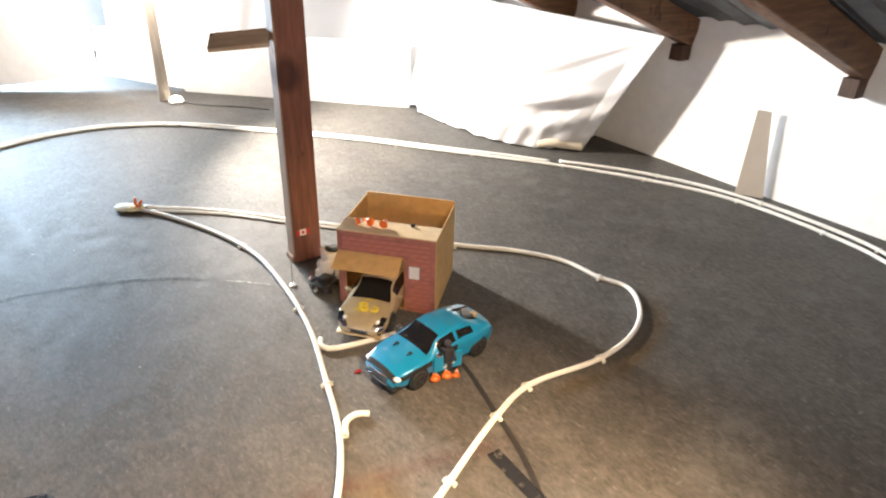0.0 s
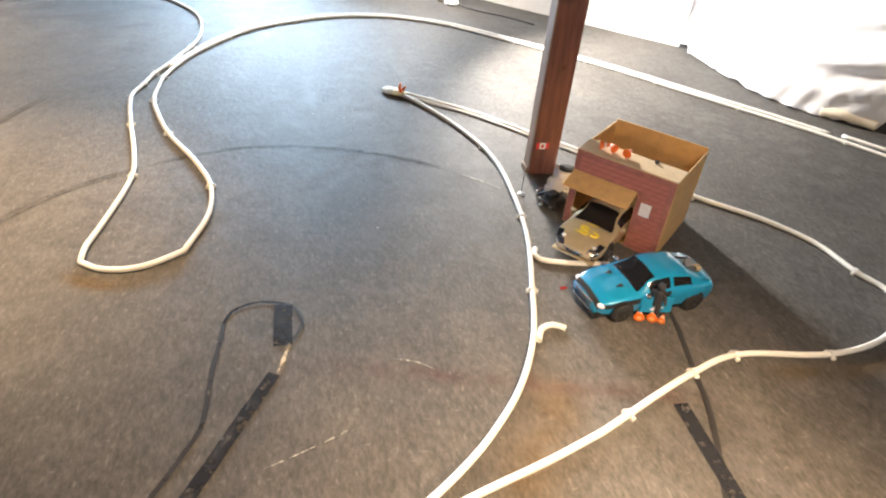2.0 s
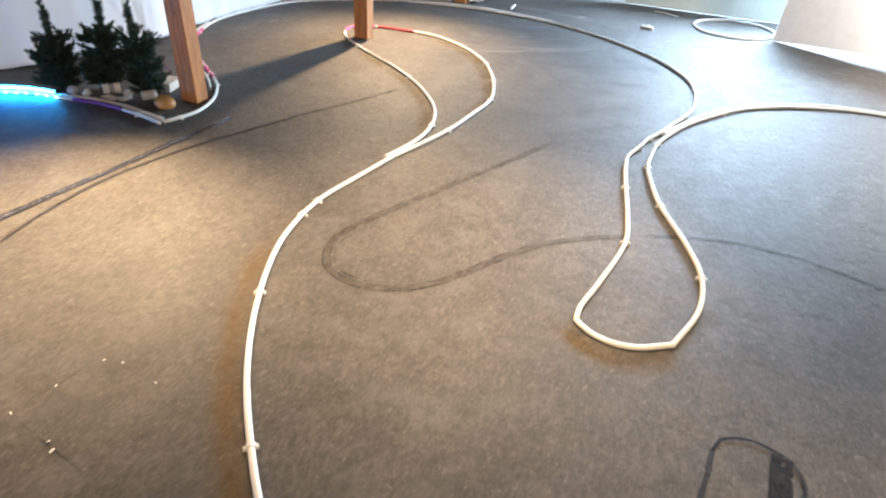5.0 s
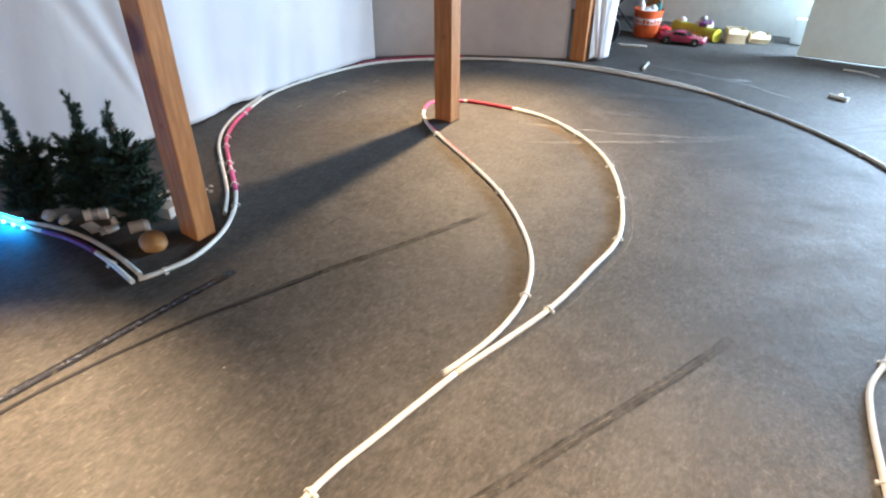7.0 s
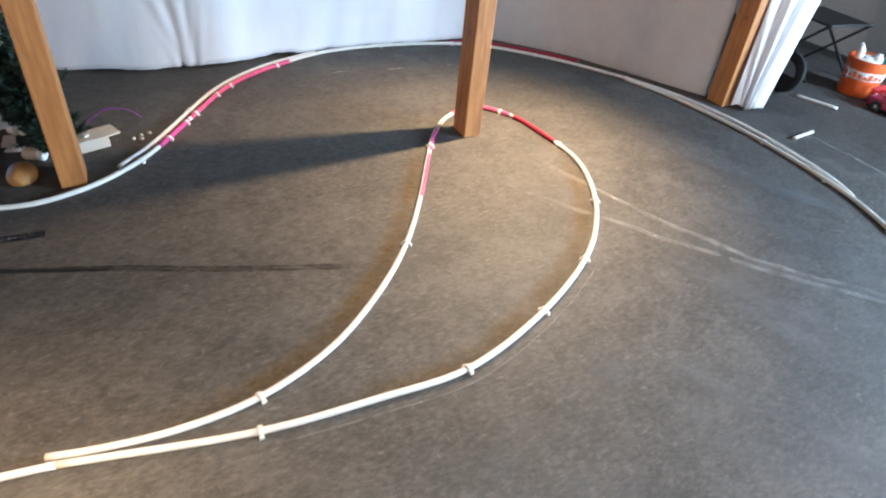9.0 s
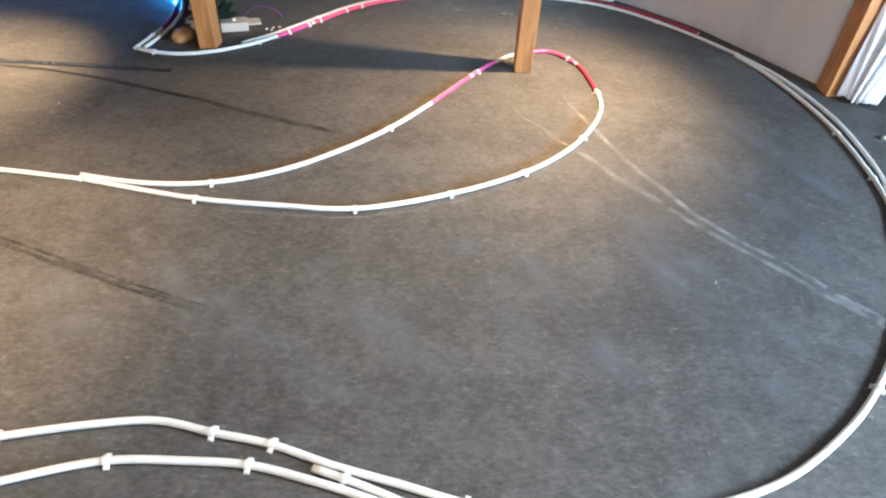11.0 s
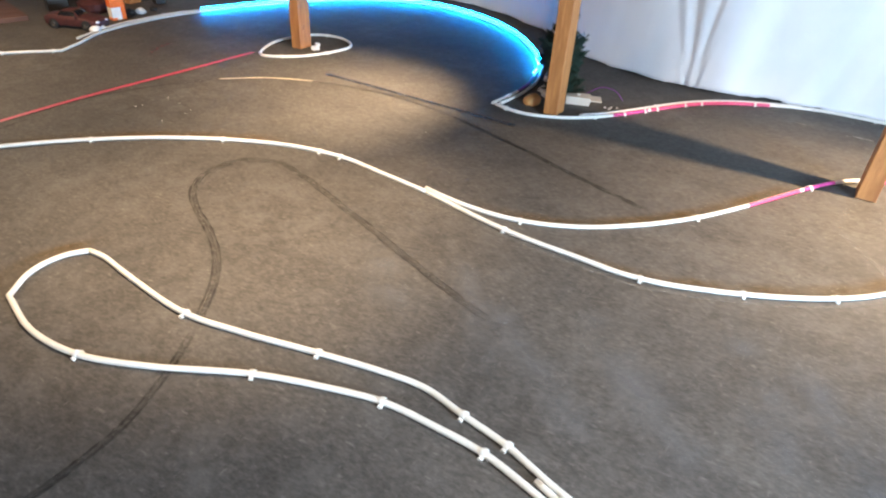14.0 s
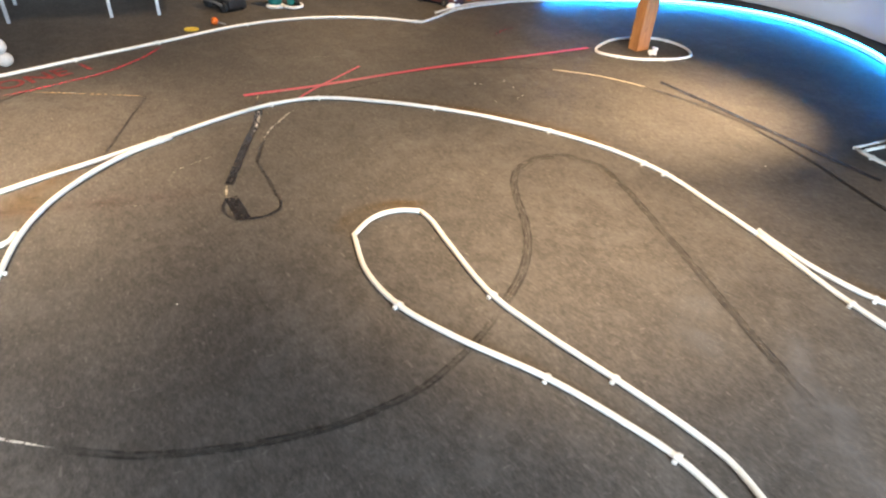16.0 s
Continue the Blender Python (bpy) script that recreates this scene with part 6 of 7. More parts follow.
def fir_tree(place, tall, seed):
    rnd = random.Random(seed)
    lean = (rnd.uniform(-0.04, 0.04), rnd.uniform(-0.04, 0.04))
    root = empty("artificial_fir_tree", place, "small dark green artificial fir tree standing on the floor", "fir tree", "artificial fir trees")
    bm = bmesh.new()
    tube(bm, [Vector((0, 0, 0)), Vector((lean[0] * 0.4, lean[1] * 0.4, tall * 0.45)), Vector((lean[0] * 0.8, lean[1] * 0.8, tall * 0.85))], 0.007, 8)
    cyl(bm, (-0.05, 0, 0.006), (0.05, 0, 0.006), 0.006, sides=6)
    cyl(bm, (0, -0.05, 0.006), (0, 0.05, 0.006), 0.006, sides=6)
    part("trunk", bm, "bark", root)
    verts, faces = [], []

    def sprig(p, d, length, width):
        """A tuft of flat needles round a twig."""
        d = d.normalized()
        side = d.cross(Vector((0, 0, 1)))
        side = side.normalized() if side.length > 0.01 else Vector((1, 0, 0))
        up = side.cross(d)
        n = max(5, int(length / 0.0065))
        for i in range(n):
            f = i / n
            c = p + d * length * f
            for q in range(4):
                a = q * 1.57 + rnd.uniform(0, 1.5)
                out = (side * math.cos(a) + up * math.sin(a)) * width * (1.1 - 0.6 * f) * rnd.uniform(0.7, 1.2) + d * width * 0.8
                w = d.cross(out).normalized() * 0.0030
                k = len(verts)
                verts.extend([c - w, c + w, c + out])
                faces.append((k, k + 1, k + 2))
    # uneven boughs with gaps between below, a lumpy slim leader above
    turn = rnd.uniform(0, 6.28)
    layers = int(tall / 0.030)
    for j in range(layers):
        f = j / layers
        h = 0.03 + (tall - 0.08) * f
        reach = 0.138 * (1 - 0.55 * f) if f < 0.62 else 0.040 * (1.5 - f)
        reach *= 0.85 + 0.5 * noise.noise(Vector((seed * 3.1, f * 9, 0)))
        count = 9 if f < 0.60 else 6
        for i in range(count):
            a = turn + j * 0.9 + 2 * math.pi * (i + rnd.random() * 0.8) / count
            d = Vector((math.cos(a), math.sin(a), rnd.uniform(-0.05, 0.75)))
            l = reach * rnd.uniform(0.45, 1.2) * (1 + 0.45 * noise.noise(Vector((math.cos(a) * 2, math.sin(a) * 2, f * 6 + seed))))
            at0 = Vector((lean[0] * f, lean[1] * f, h + rnd.uniform(-0.012, 0.012)))
            sprig(at0, d, l, 0.023)
            if l > 0.05:
                for s in (-0.9, -0.45, 0.0, 0.45, 0.9):
                    d2 = Matrix.Rotation(s + rnd.uniform(-0.2, 0.2), 3, "Z") @ d
                    d2.z += rnd.uniform(-0.2, 0.7)
                    sprig(at0 + d.normalized() * l * rnd.uniform(0.5, 0.95), d2, rnd.uniform(0.035, 0.06), 0.021)
    tip = Vector((lean[0] * 0.9, lean[1] * 0.9, tall * 0.84))
    bend = Vector((rnd.uniform(-0.4, 0.4), rnd.uniform(-0.4, 0.4), 1))
    sprig(tip, bend, tall * 0.17, 0.020)
    for s in range(7):
        sprig(tip + bend.normalized() * tall * 0.02 * s, Vector((rnd.uniform(-1, 1), rnd.uniform(-1, 1), 0.8)), 0.026, 0.016)
    me = bpy.data.meshes.new("crown")
    me.from_pydata(verts, [], faces)
    me.materials.append(M["needles"])
    part("crown", me, "needles", root, "dense dark green plastic needles")
    return root


fir_tree(pose(-4.845, 0.145, 0, 2, 3, 0), 0.50, 1)
fir_tree(pose(-4.765, 0.365, 0, -1, 1, 50), 0.545, 2)
fir_tree(pose(-4.645, 0.585, 0, 1, -1, 90), 0.525, 3)


def stone(place, size, seed, material="stone", label="rough white stone lying under the fir trees", name="stone", cat="stone"):
    bm = bmesh.new()
    bmesh.ops.create_icosphere(bm, subdivisions=3, radius=1.0)
    for v in bm.verts:
        f = 1 + (0.06 if name == "gourd" else 0.28) * noise.noise(v.co * 1.6 + Vector((seed, 0, 0)))
        v.co = Vector((v.co.x * size[0] * f, v.co.y * size[1] * f, max(-0.6, v.co.z) * size[2] * f + size[2] * 0.6))
    return thing(name, bm, material, label, cat, "stones under the trees" if name == "stone" else "", smooth=True, place=place)


stone(pose(-4.785, 0.19, 0, 0, 0, 20), (0.036, 0.028, 0.026), 1)
stone(pose(-4.60, 0.46, 0, 0, 0, 110), (0.028, 0.02, 0.014), 3)
# white cup and tin can lying on their sides, cards under them
bm = bmesh.new()
lathe(bm, [(0.004, 0.0), (0.026, 0.0), (0.034, 0.085), (0.036, 0.088), (0.033, 0.088), (0.031, 0.083), (0.024, 0.004)], sides=22)
cup = thing("paper_cup", bm, "paper", "white paper cup lying on its side under the fir trees", "cup", smooth=False, place=pose(-4.700, 0.345, 0.036, -90, 0, 8))
bm = bmesh.new()
lathe(bm, [(0.0292, 0.030), (0.0315, 0.056)], sides=22)
part("print_band", bm, "steel", cup, "grey printed band")
bm = bmesh.new()
lathe(bm, [(0.004, 0.0), (0.022, 0.0), (0.025, 0.004), (0.025, 0.070), (0.022, 0.076), (0.004, 0.076)], sides=22)
can_small = thing("tin_can", bm, "beige_board", "small tan can with a white lid lying on its side", "can", smooth=False, place=pose(-4.545, 0.535, 0.0255, -90, 0, 12))
bm = bmesh.new()
lathe(bm, [(0.0256, 0.058), (0.0262, 0.074), (0.023, 0.079), (0.003, 0.079)], sides=22)
part("lid", bm, "white", can_small, "white plastic lid")
for x, y, rz, w, d in ((-4.645, 0.375, 35, 0.11, 0.05), (-4.60, 0.43, 20, 0.07, 0.04)):
    bm = bmesh.new()
    box(bm, (-w / 2, -d / 2, 0), (w / 2, d / 2, 0.003), None, 0.001)
    thing("card", bm, "paper", "flat grey-white card lying under the fir trees", "card", "cards under the trees", place=pose(x, y, 0.001, 0, 0, rz))
stone(pose(-4.405, 0.64, 0, 0, 0, 30), (0.066, 0.052, 0.042), 5, "gourd", "round tan orange gourd beside the timber post", "gourd", "gourd")
for x, y, rz, w, d, h in ((-4.708, 0.691, -33.6, 0.150, 0.095, 0.05), (-4.835, 0.665, -30, 0.12, 0.10, 0.008)):
    bm = bmesh.new()
    box(bm, (-w / 2, -d / 2, 0), (w / 2, d / 2, h), None, 0.004)
    o = thing("wood_block", bm, "beige_board", "pale beige block lying behind the timber post", "block", place=pose(x, y, 0, 0, 0, rz))
    if h > 0.03:
        bm = bmesh.new()
        cyl(bm, (0, 0, h), (0, 0, h + 0.008), 0.012, sides=12)
        part("white_knob", bm, "white", o)
bm = bmesh.new()
tube(bm, spline([(-4.86, 0.56, 0.004), (-4.93, 0.62, 0.06), (-4.99, 0.70, 0.05), (-5.02, 0.74, 0.004)], 0.01), 0.003, 6)
thing("cable", bm, "purple", "thin dark purple cable arching over the floor", "cable", smooth=True)
for i, (x, y) in enumerate(((-4.83, 0.82), (-4.87, 0.83), (-4.90, 0.85), (-4.84, 0.85))):
    stone(pose(x, y, 0, 0, 0, i * 40), (0.010, 0.008, 0.006), i + 9, label="tiny pale pebble on the floor")
# crumpled paper under the trees
for i, (x, y, a, b, c) in enumerate(((-4.73, 0.26, 0.032, 0.024, 0.022), (-4.66, 0.47, 0.030, 0.022, 0.020))):
    bm = bmesh.new()
    bmesh.ops.create_icosphere(bm, subdivisions=3, radius=1.0)
    for v in bm.verts:
        f = 0.75 + 0.6 * abs(noise.noise(v.co * 2.3 + Vector((i * 5, 0, 0)))) + 0.25 * noise.noise(v.co * 5 + Vector((0, i * 3, 0)))
        v.co = Vector((v.co.x * a * f, v.co.y * b * f, max(-0.55, v.co.z) * c * f + c * 0.5))
    thing("crumpled_paper", bm, "paper", "crumpled white paper lying under the fir trees", "paper", "crumpled papers", place=pose(x, y, 0, 0, 0, i * 50))
# round white lamp foot and its cable by the slim post
bm = bmesh.new()
lathe(bm, [(0.055, 0), (0.06, 0.006), (0.06, 0.018), (0.05, 0.022)], sides=24)
puck = thing("floor_lamp", bm, "white", "round white floor lamp shining beside the slim post", "lamp", smooth=False, place=pose(-2.51, 5.50, 0))
bm = bmesh.new()
ball(bm, (0, 0, 0.022), 0.048, 1, 1, 0.7)
part("diffuser", bm, "lamp_white", puck, "glowing white dome", smooth=True)
bm = bmesh.new()
tube(bm, spline([(0.05, 0.0, 0.008), (0.25, -0.04, 0.005), (0.5, -0.05, 0.005), (0.76, -0.10, 0.005)], 0.03), 0.005, 8)
part("cable", bm, "black", puck, smooth=True)
# white connectors at the foot of the post inside the oval
for x, y, rz in ((-3.34, -0.84, 20), (-3.36, -0.90, 80), (-3.33, -0.79, -30)):
    bm = bmesh.new()
    cyl(bm, (-0.03, 0, 0.012), (0.03, 0, 0.012), 0.011, sides=12)
    cyl(bm, (0.0, 0, 0.012), (0.0, 0.03, 0.012), 0.012, sides=12)
    thing("pipe_fitting", bm, "white", "white plastic pipe fitting at the foot of the post", "pipe fitting", "pipe fittings by the post", place=pose(x, y, 0, 0, 0, rz))

# ---------------------------------------------------------------- clutter by the far gable
BUCKET = Vector((-6.86, 4.47, 0))
bucket = empty("bucket", pose(BUCKET.x, BUCKET.y, 0, 0, 0, 15), "orange plastic bucket filled with white and teal things", "bucket")
bm = bmesh.new()
lathe(bm, [(0.098, 0.0), (0.103, 0.005), (0.120, 0.205), (0.126, 0.207), (0.126, 0.224), (0.117, 0.224), (0.098, 0.02)], sides=32)
part("pail", bm, "orange_red", bucket, smooth=False)
bm = bmesh.new()
lathe(bm, [(0.1125, 0.11), (0.1175, 0.160)], sides=32)
band = part("label_band", bm, "white", bucket, "white printed band")
for i in range(9):
    bm = bmesh.new()
    box(bm, (-0.010, -0.0015, 0.118), (0.010, 0.0015, 0.152 - 0.008 * (i % 3)))
    part("print_bar", bm, "orange_red", band, place=pose(0.1165 * math.cos(-1.9 + i * 0.27), 0.1165 * math.sin(-1.9 + i * 0.27), 0, 0, 0, math.degrees(-1.9 + i * 0.27) + 90))
bm = bmesh.new()
tube(bm, spline([(0.0, -0.126, 0.19), (0.05, -0.145, 0.12), (0.0, -0.15, 0.10), (-0.05, -0.145, 0.12)], 0.01), 0.003, 6)
part("carry_handle", bm, "steel", bucket)
for nm, mat, (x, y, w, h, tilt) in (("white_bottle", "white", (-0.03, -0.05, 0.024, 0.13, 16)), ("white_bottle", "white", (0.03, 0.02, 0.03, 0.08, -10)), ("teal_scoop", "teal", (0.03, 0.07, 0.022, 0.11, -14)), ("white_bag", "white", (0.0, -0.01, 0.055, 0.055, 4)), ("white_bag", "white", (-0.04, 0.05, 0.04, 0.06, -9))):
    bm = bmesh.new()
    lathe(bm, [(w, 0), (w, h * 0.7), (w * 0.5, h * 0.85), (w * 0.45, h)], sides=14)
    thing(nm, bm, mat, "plastic container sticking out of the orange bucket", "container", place=pose(BUCKET.x + x, BUCKET.y + y, 0.18, tilt, tilt, 0))
LOW_GT = dict(COUPE, top=[(0, 0.080), (0.03, 0.094), (0.16, 0.096), (0.36, 0.120), (0.50, 0.120), (0.68, 0.086), (0.9, 0.070), (0.97, 0.058), (1.0, 0.046)],
              belt=[(0, 0.074), (0.1, 0.086), (0.5, 0.078), (0.8, 0.070), (0.95, 0.056), (1.0, 0.042)])
racer, racer_body = toy_car("toy_car", pose(-6.535, 4.62, 0, 0, 0, 43) @ Matrix.Scale(0.85, 4), "pink_paint", "glossy pinkish red toy racing car parked beside the bucket", LOW_GT, rim="chrome")
bm = bmesh.new()
box(bm, (-0.225, -0.088, 0.128), (-0.180, 0.088, 0.134), None, 0.002)
for y in (-0.06, 0.06):
    box(bm, (-0.206, y - 0.003, 0.085), (-0.196, y + 0.003, 0.128))
part("rear_wing", bm, "red_plain", racer_body, "raised red rear wing")
for y in (-0.03, 0.03):
    bm = bmesh.new()
    shell(bm, LOW_GT, 0.70, 0.97, 0.02, 0.10, 8, 2, 1 if y > 0 else -1, 0.001)
    part("stripe", bm, "skin", racer_body, "pale beige stripe on the bonnet", smooth=True)
bm = bmesh.new()
box(bm, (-0.07, -0.05, 0), (0.07, 0.05, 0.05), None, 0.01)
box(bm, (-0.05, -0.04, 0.05), (0.02, 0.04, 0.085), None, 0.01)
thing("toy_truck", bm, "red_plain", "small red toy truck cab behind the racing car", "toy truck", place=pose(-6.74, 4.60, 0, 0, 0, 30))
bm = bmesh.new()
cyl(bm, (-0.23, 0, 0.05), (0.22, 0, 0.05), 0.05, sides=20)
cyl(bm, (0.22, 0, 0.05), (0.235, 0, 0.05), 0.056, sides=20)
crate = thing("yellow_tube", bm, "yellow_olive", "long yellow toy tube with small toys piled on it", "toy tube", place=pose(-6.70, 4.86, 0, 0, 0, 12))
for x, y, z, r, mat in ((-0.16, 0.0, 0.098, 0.030, "white"), (0.02, 0.03, 0.098, 0.034, "white"), (0.07, 0.0, 0.10, 0.030, "purple"), (0.05, 0.02, 0.145, 0.028, "steel"), (0.11, 0.03, 0.098, 0.034, "white"), (0.14, 0.0, 0.13, 0.024, "purple"), (-0.02, 0.02, 0.10, 0.022, "paper")):
    p = Matrix(crate.matrix_basis) @ Vector((x, y, z - 0.004))
    stone(pose(p.x, p.y, p.z, 0, 0, x * 900), (r * 1.2, r * 0.7, r * 0.9), x * 50, mat, "small toy lying on the yellow tube", "small_toy", "toy")
for x, y, w, h, rz in ((-6.44, 5.06, 0.15, 0.11, 62), (-6.38, 5.26, 0.15, 0.07, 55)):
    bm = bmesh.new()
    for lo, hi in (((-w / 2, -0.07, 0), (w / 2, -0.066, h)), ((-w / 2, 0.066, 0), (w / 2, 0.07, h)), ((-w / 2, -0.066, 0), (-w / 2 + 0.004, 0.066, h)), ((w / 2 - 0.004, -0.066, 0), (w / 2, 0.066, h)), ((-w / 2 + 0.004, -0.066, 0.001), (w / 2 - 0.004, 0.066, 0.004))):
        box(bm, lo, hi, None, 0.001)
    o = thing("carton", bm, "cardboard_light", "small open beige cardboard carton on the floor", "carton", "cartons", place=pose(x, y, 0, 0, 0, rz))
    bm = bmesh.new()
    box(bm, (-w / 2, -0.05, 0), (w / 2, 0.0, 0.003), pose(0, -0.068, h, 35, 0, 0))
    part("flap", bm, "cardboard_light", o)
    bm = bmesh.new()
    ball(bm, (0, 0, h * 0.75), 0.05, 1.0, 0.9, 0.5)
    part("packing", bm, "paper", o, "crumpled white packing paper", smooth=True)
bm = bmesh.new()
box(bm, (-0.09, -0.05, 0), (0.09, 0.05, 0.2), None, 0.012)
thing("clear_tub", bm, "grey_wall", "pale grey plastic tub by the wall", "tub", place=pose(-6.2, 5.55, 0, 0, 0, 30))
# folding chair behind the sheet
chair = empty("folding_chair", pose(-7.18, 4.24, 0, 0, 0, 30), "black folding camp chair with crossed legs by the wall", "folding chair")
for p, q in (((-0.2, -0.18, 0), (0.2, -0.18, 0.36)), ((0.2, -0.18, 0), (-0.2, -0.18, 0.36)), ((-0.2, 0.18, 0), (0.2, 0.18, 0.36)), ((0.2, 0.18, 0), (-0.2, 0.18, 0.36)), ((-0.2, -0.18, 0.36), (-0.26, 0.0, 0.72)), ((0.2, -0.18, 0.36), (0.2, 0.18, 0.36))):
    bm = bmesh.new()
    cyl(bm, p, q, 0.009, sides=8)
    part("leg", bm, "black", chair)
bm = bmesh.new()
box(bm, (-0.2, -0.18, 0.35), (0.2, 0.18, 0.362), None, 0.004)
part("seat", bm, "black", chair)
bm = bmesh.new()
lathe(bm, [(0.10, -0.02), (0.12, -0.012), (0.12, 0.012), (0.10, 0.02)], sides=24, m=pose(0, 0, 0.12, 80, 0, 0))
w = thing("trolley", bm, "rubber", "black rubber trolley roller standing behind the hanging sheet", "trolley", place=pose(-6.68, 3.96, 0, 0, 0, 35))
bm = bmesh.new()
cyl(bm, (0, -0.021, 0.12), (0, 0.023, 0.12), 0.075, sides=20)
part("hub", bm, "steel", w)

# ---------------------------------------------------------------- dark clutter beyond the near side
# work table with steel legs
table = empty("work_table", pose(0.773, -0.802, 0, 0, 0, 31), "wooden work table on grey steel legs", "table")
bm = bmesh.new()
box(bm, (-0.75, -0.25, 0.36), (0.75, 0.33, 0.385), None, 0.003)
part("tabletop", bm, "plank", table)
bm = bmesh.new()
box(bm, (-0.75, 0.331, 0.358), (0.75, 0.345, 0.372))
part("edge_strip", bm, "white", table)
for x, y in ((-0.36, 0.30), (-0.04, 0.30), (0.6, 0.30), (-0.6, -0.2), (0.6, -0.2)):
    bm = bmesh.new()
    box(bm, (x - 0.012, y - 0.012, 0), (x + 0.012, y + 0.012, 0.36), None, 0.002)
    part("leg", bm, "steel", table)
# raised wooden floor behind the felt, with a white edge strip
EDGE = Matrix.Translation((0.09, -1.47, 0)) @ pose(0, 0, 0, 0, 0, 22.8)
bm = bmesh.new()
for k in range(7):
    box(bm, (-1.5, -0.002 - 0.14 * (k + 1), 0), (1.6, -0.005 - 0.14 * k, 0.04), None, 0.003)
thing("wooden_platform", bm, "deck", "low red-brown plank platform beyond the felt floor", "platform", kind="structure", place=EDGE)
bm = bmesh.new()
box(bm, (-0.05, 0.0, 0.0), (1.6, 0.014, 0.046), None, 0.002)
thing("edge_strip", bm, "white", "white metal strip along the edge of the platform", "strip", kind="structure", place=EDGE)
for i, (x, y, r, h, mat) in enumerate(((0.18, -0.20, 0.055, 0.16, "skin"), (0.36, -0.16, 0.050, 0.17, "paper"), (0.27, -0.34, 0.045, 0.13, "white"), (0.70, -0.20, 0.10, 0.09, "skin"), (0.52, -0.30, 0.05, 0.14, "white"))):
    bm = bmesh.new()
    lathe(bm, [(r * 0.9, 0), (r, h * 0.08), (r, h * 0.75), (r * 0.6, h * 0.9), (r * 0.6, h)], sides=20)
    p = EDGE @ Vector((x, y, 0.04))
    jar = thing("jar", bm, mat, "small jar standing on the wooden platform", "jar", "jars on the platform", place=pose(p.x, p.y, p.z))
    bm = bmesh.new()
    lathe(bm, [(r * 1.004, h * 0.04), (r * 1.004, h * 0.14)], sides=20)
    part("label_band", bm, "white" if mat != "white" else "skin", jar)
bm = bmesh.new()
box(bm, (-0.16, -0.08, 0), (0.16, 0.08, 0.07), None, 0.02)
o = thing("toy_truck", bm, "black", "black toy truck body on the floor", "toy truck", place=pose(-0.06, -1.07, 0.02, 0, 0, -30))
for x in (-0.1, 0.1):
    for y in (-0.085, 0.085):
        bm = bmesh.new()
        cyl(bm, (x, y - 0.015, 0.015), (x, y + 0.015, 0.015), 0.035, sides=16)
        part("wheel", bm, "rubber", o)
bm = bmesh.new()
tube(bm, spline([(-0.1, 0.10, 0.03), (0.02, 0.12, 0.05), (0.16, 0.11, 0.04)], 0.02), 0.012, 8)
part("side_bar", bm, "steel", o)
# teal canister on a white foot with hoses
can = empty("canister", pose(-0.41, -1.22, 0, 0, 0, 10), "teal plastic canister on a white foot with black hoses", "canister")
bm = bmesh.new()
lathe(bm, [(0.072, 0), (0.075, 0.012), (0.06, 0.022), (0.05, 0.022)], sides=24)
part("foot", bm, "white", can)
bm = bmesh.new()
lathe(bm, [(0.05, 0.022), (0.055, 0.03), (0.055, 0.24), (0.045, 0.26), (0.02, 0.265)], sides=24)
part("tank", bm, "teal", can)
bm = bmesh.new()
lathe(bm, [(0.035, 0.0), (0.035, 0.2), (0.02, 0.22)], sides=16)
part("side_tank", bm, "teal", can, place=pose(-0.12, -0.05, 0.01))
for pts, mat in (([(-0.05, 0.05, 0.2), (-0.14, 0.08, 0.12), (-0.19, 0.02, 0.03), (-0.14, -0.05, 0.02)], "black"), ([(-0.08, 0.06, 0.02), (-0.16, 0.10, 0.02), (-0.22, 0.06, 0.025), (-0.2, -0.04, 0.02)], "white"), ([(0.05, -0.02, 0.05), (0.16, -0.04, 0.10), (0.28, -0.12, 0.14)], "white")):
    bm = bmesh.new()
    tube(bm, spline(pts, 0.015), 0.011, 8)
    part("hose", bm, mat, can, smooth=True)
bm = bmesh.new()
lathe(bm, [(0.05, 0), (0.05, 0.004), (0.03, 0.006)], sides=24)
thing("yellow_disc", bm, "yellow", "flat yellow disc lying behind the track pipe", "disc", place=pose(-0.065, -0.45, 0))
bm = bmesh.new()
ball(bm, (0, 0, 0.026), 0.026)
o = thing("orange_ball", bm, "orange", "small orange ball toy with a grey handle", "toy", smooth=True, place=pose(-0.17, -0.61, 0))
bm = bmesh.new()
cyl(bm, (-0.02, 0.0, 0.02), (-0.085, 0.005, 0.012), 0.006, sides=8)
part("handle", bm, "steel", o)
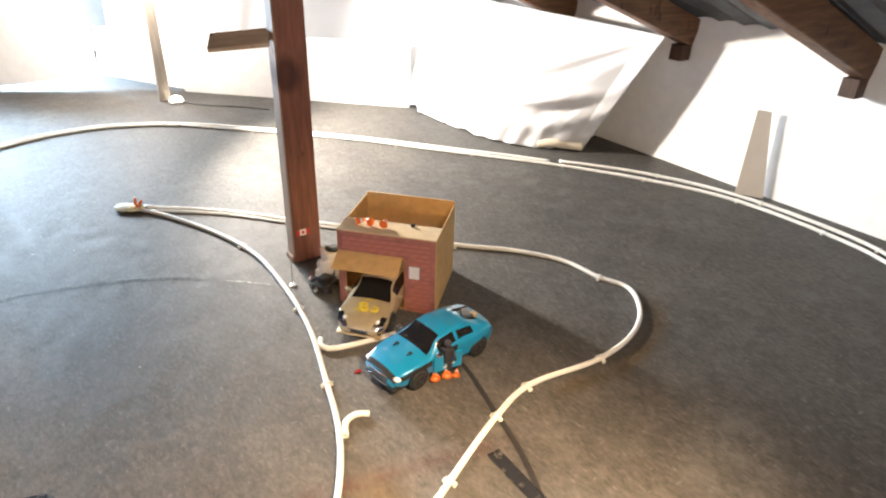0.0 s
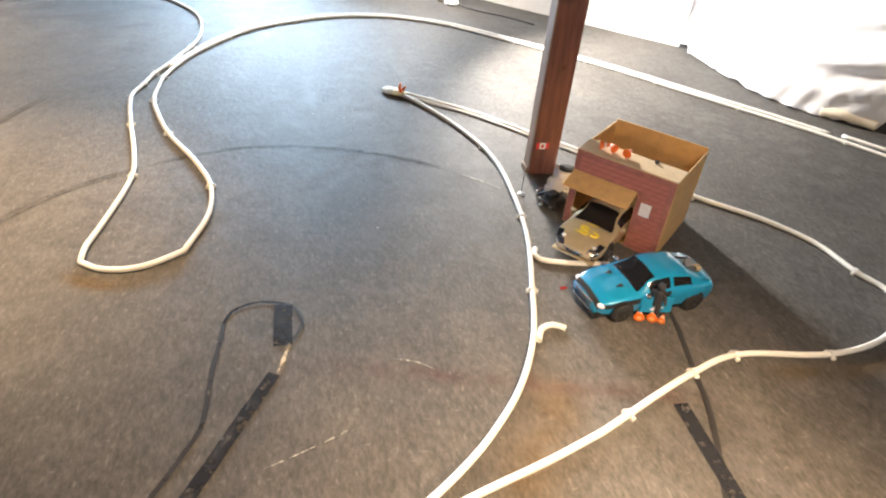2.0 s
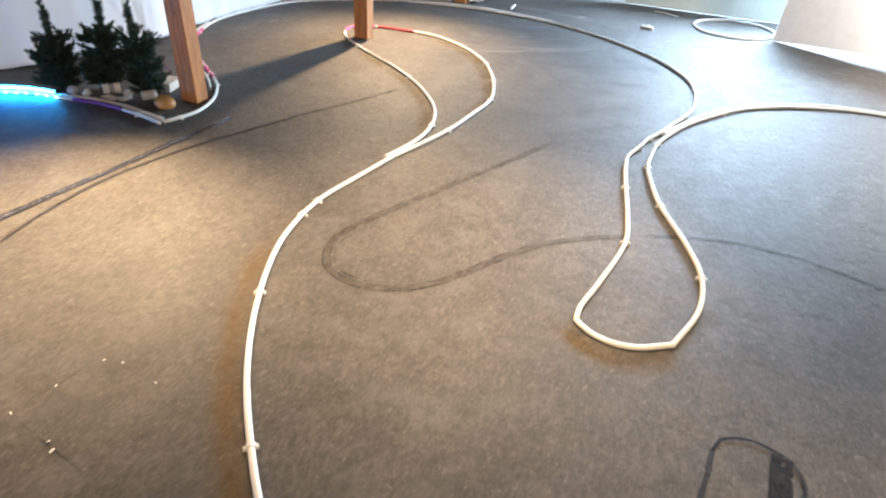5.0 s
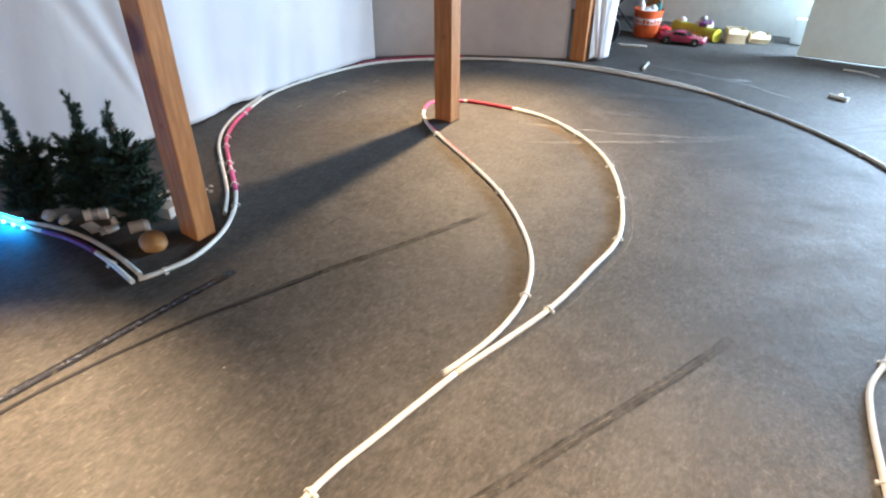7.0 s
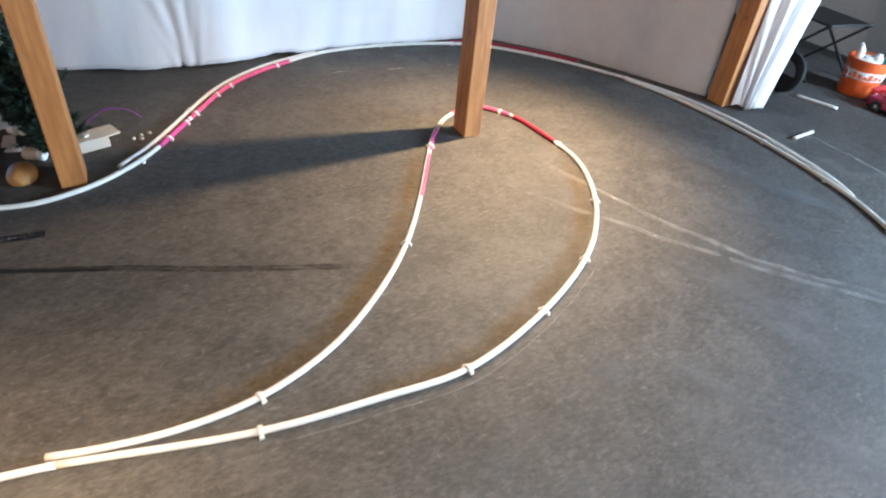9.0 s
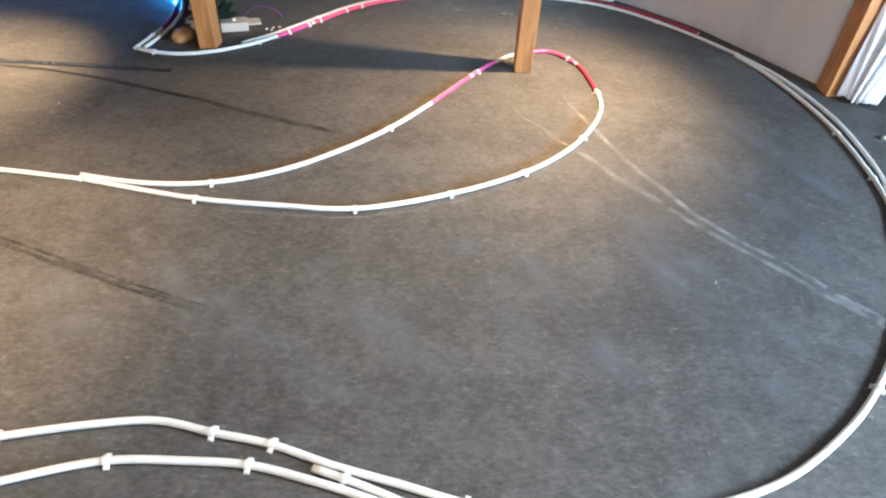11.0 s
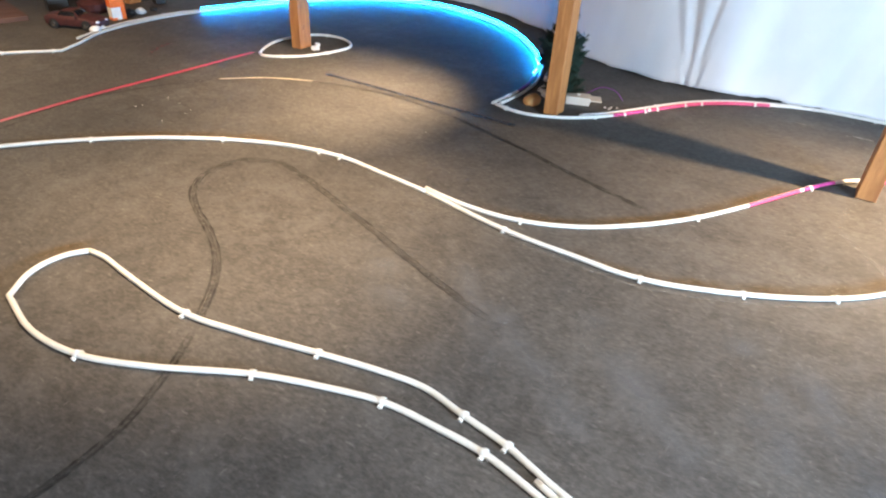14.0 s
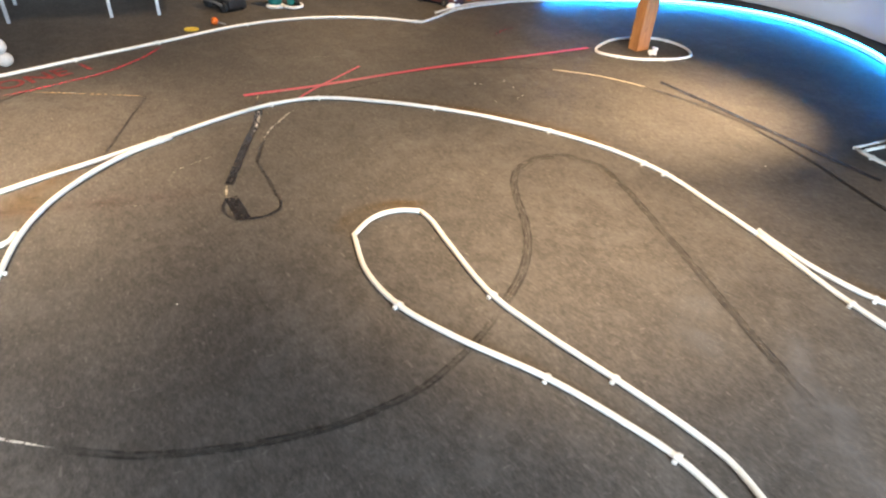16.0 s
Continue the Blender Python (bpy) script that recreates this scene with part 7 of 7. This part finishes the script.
# orange and white carton and little toys near the glowing tube
bm = bmesh.new()
box(bm, (-0.055, -0.04, 0), (0.055, 0.04, 0.13), None, 0.003)
o = thing("carton", bm, "paper", "white and orange upright carton standing on the floor", "carton", place=pose(-1.94, -2, 0, 0, 0, 25))
for lo, hi in (((-0.056, -0.041, 0.0), (-0.02, 0.041, 0.10)), ((0.02, -0.041, 0.0), (0.056, 0.041, 0.02)), ((-0.056, -0.041, 0.10), (0.056, 0.041, 0.175))):
    bm = bmesh.new()
    box(bm, lo, hi, None, 0.002)
    part("orange_panel", bm, "orange", o)
toy_car("toy_car", pose(-1.67, -1.79, 0, 0, 0, 150), "brown_cloth", "dark red toy car without clear markings on the floor", rim="chrome")
for x, y, s, mat in ((-1.80, -1.60, 0.03, "white"), (-1.84, -1.66, 0.022, "white"), (-2.11, -2.17, 0.03, "white"), (-2.21, -2.25, 0.024, "black"), (-2.03, -2.15, 0.03, "black")):
    stone(pose(x, y, 0, 0, 0, x * 99), (s * 1.4, s, s), x * 10, mat, "small toy part lying behind the track pipe", "toy_part", "toy")
bm = bmesh.new()
lathe(bm, [(0.10, 0), (0.13, 0.03), (0.14, 0.08), (0.06, 0.12)], sides=20)
thing("storage_bag", bm, "brown_cloth", "dark brown bag on the floor by the sheet", "bag", place=pose(-1.76, -2.3, 0))
for x, y, h, w in ((-2.26, -2.55, 0.5, 0.09), (-1.46, -2.4, 0.35, 0.16)):
    bm = bmesh.new()
    box(bm, (-w / 2, -0.05, 0), (w / 2, 0.05, h), None, 0.006)
    thing("dark_case", bm, "black", "upright dark case standing behind the track", "case", place=pose(x, y, 0, 0, 0, 20))
# pale toy by the pipe at the edge of the writing
bm = bmesh.new()
ball(bm, (0, 0, 0.04), 0.045, 1, 1, 0.9)
ball(bm, (0, 0.01, 0.12), 0.04, 1, 0.9, 1.1)
ball(bm, (0.03, -0.02, 0.17), 0.025)
thing("pale_toy", bm, "stone", "pale lumpy toy standing behind the track pipe", "toy", smooth=True, place=pose(0.60, 0.52, 0))
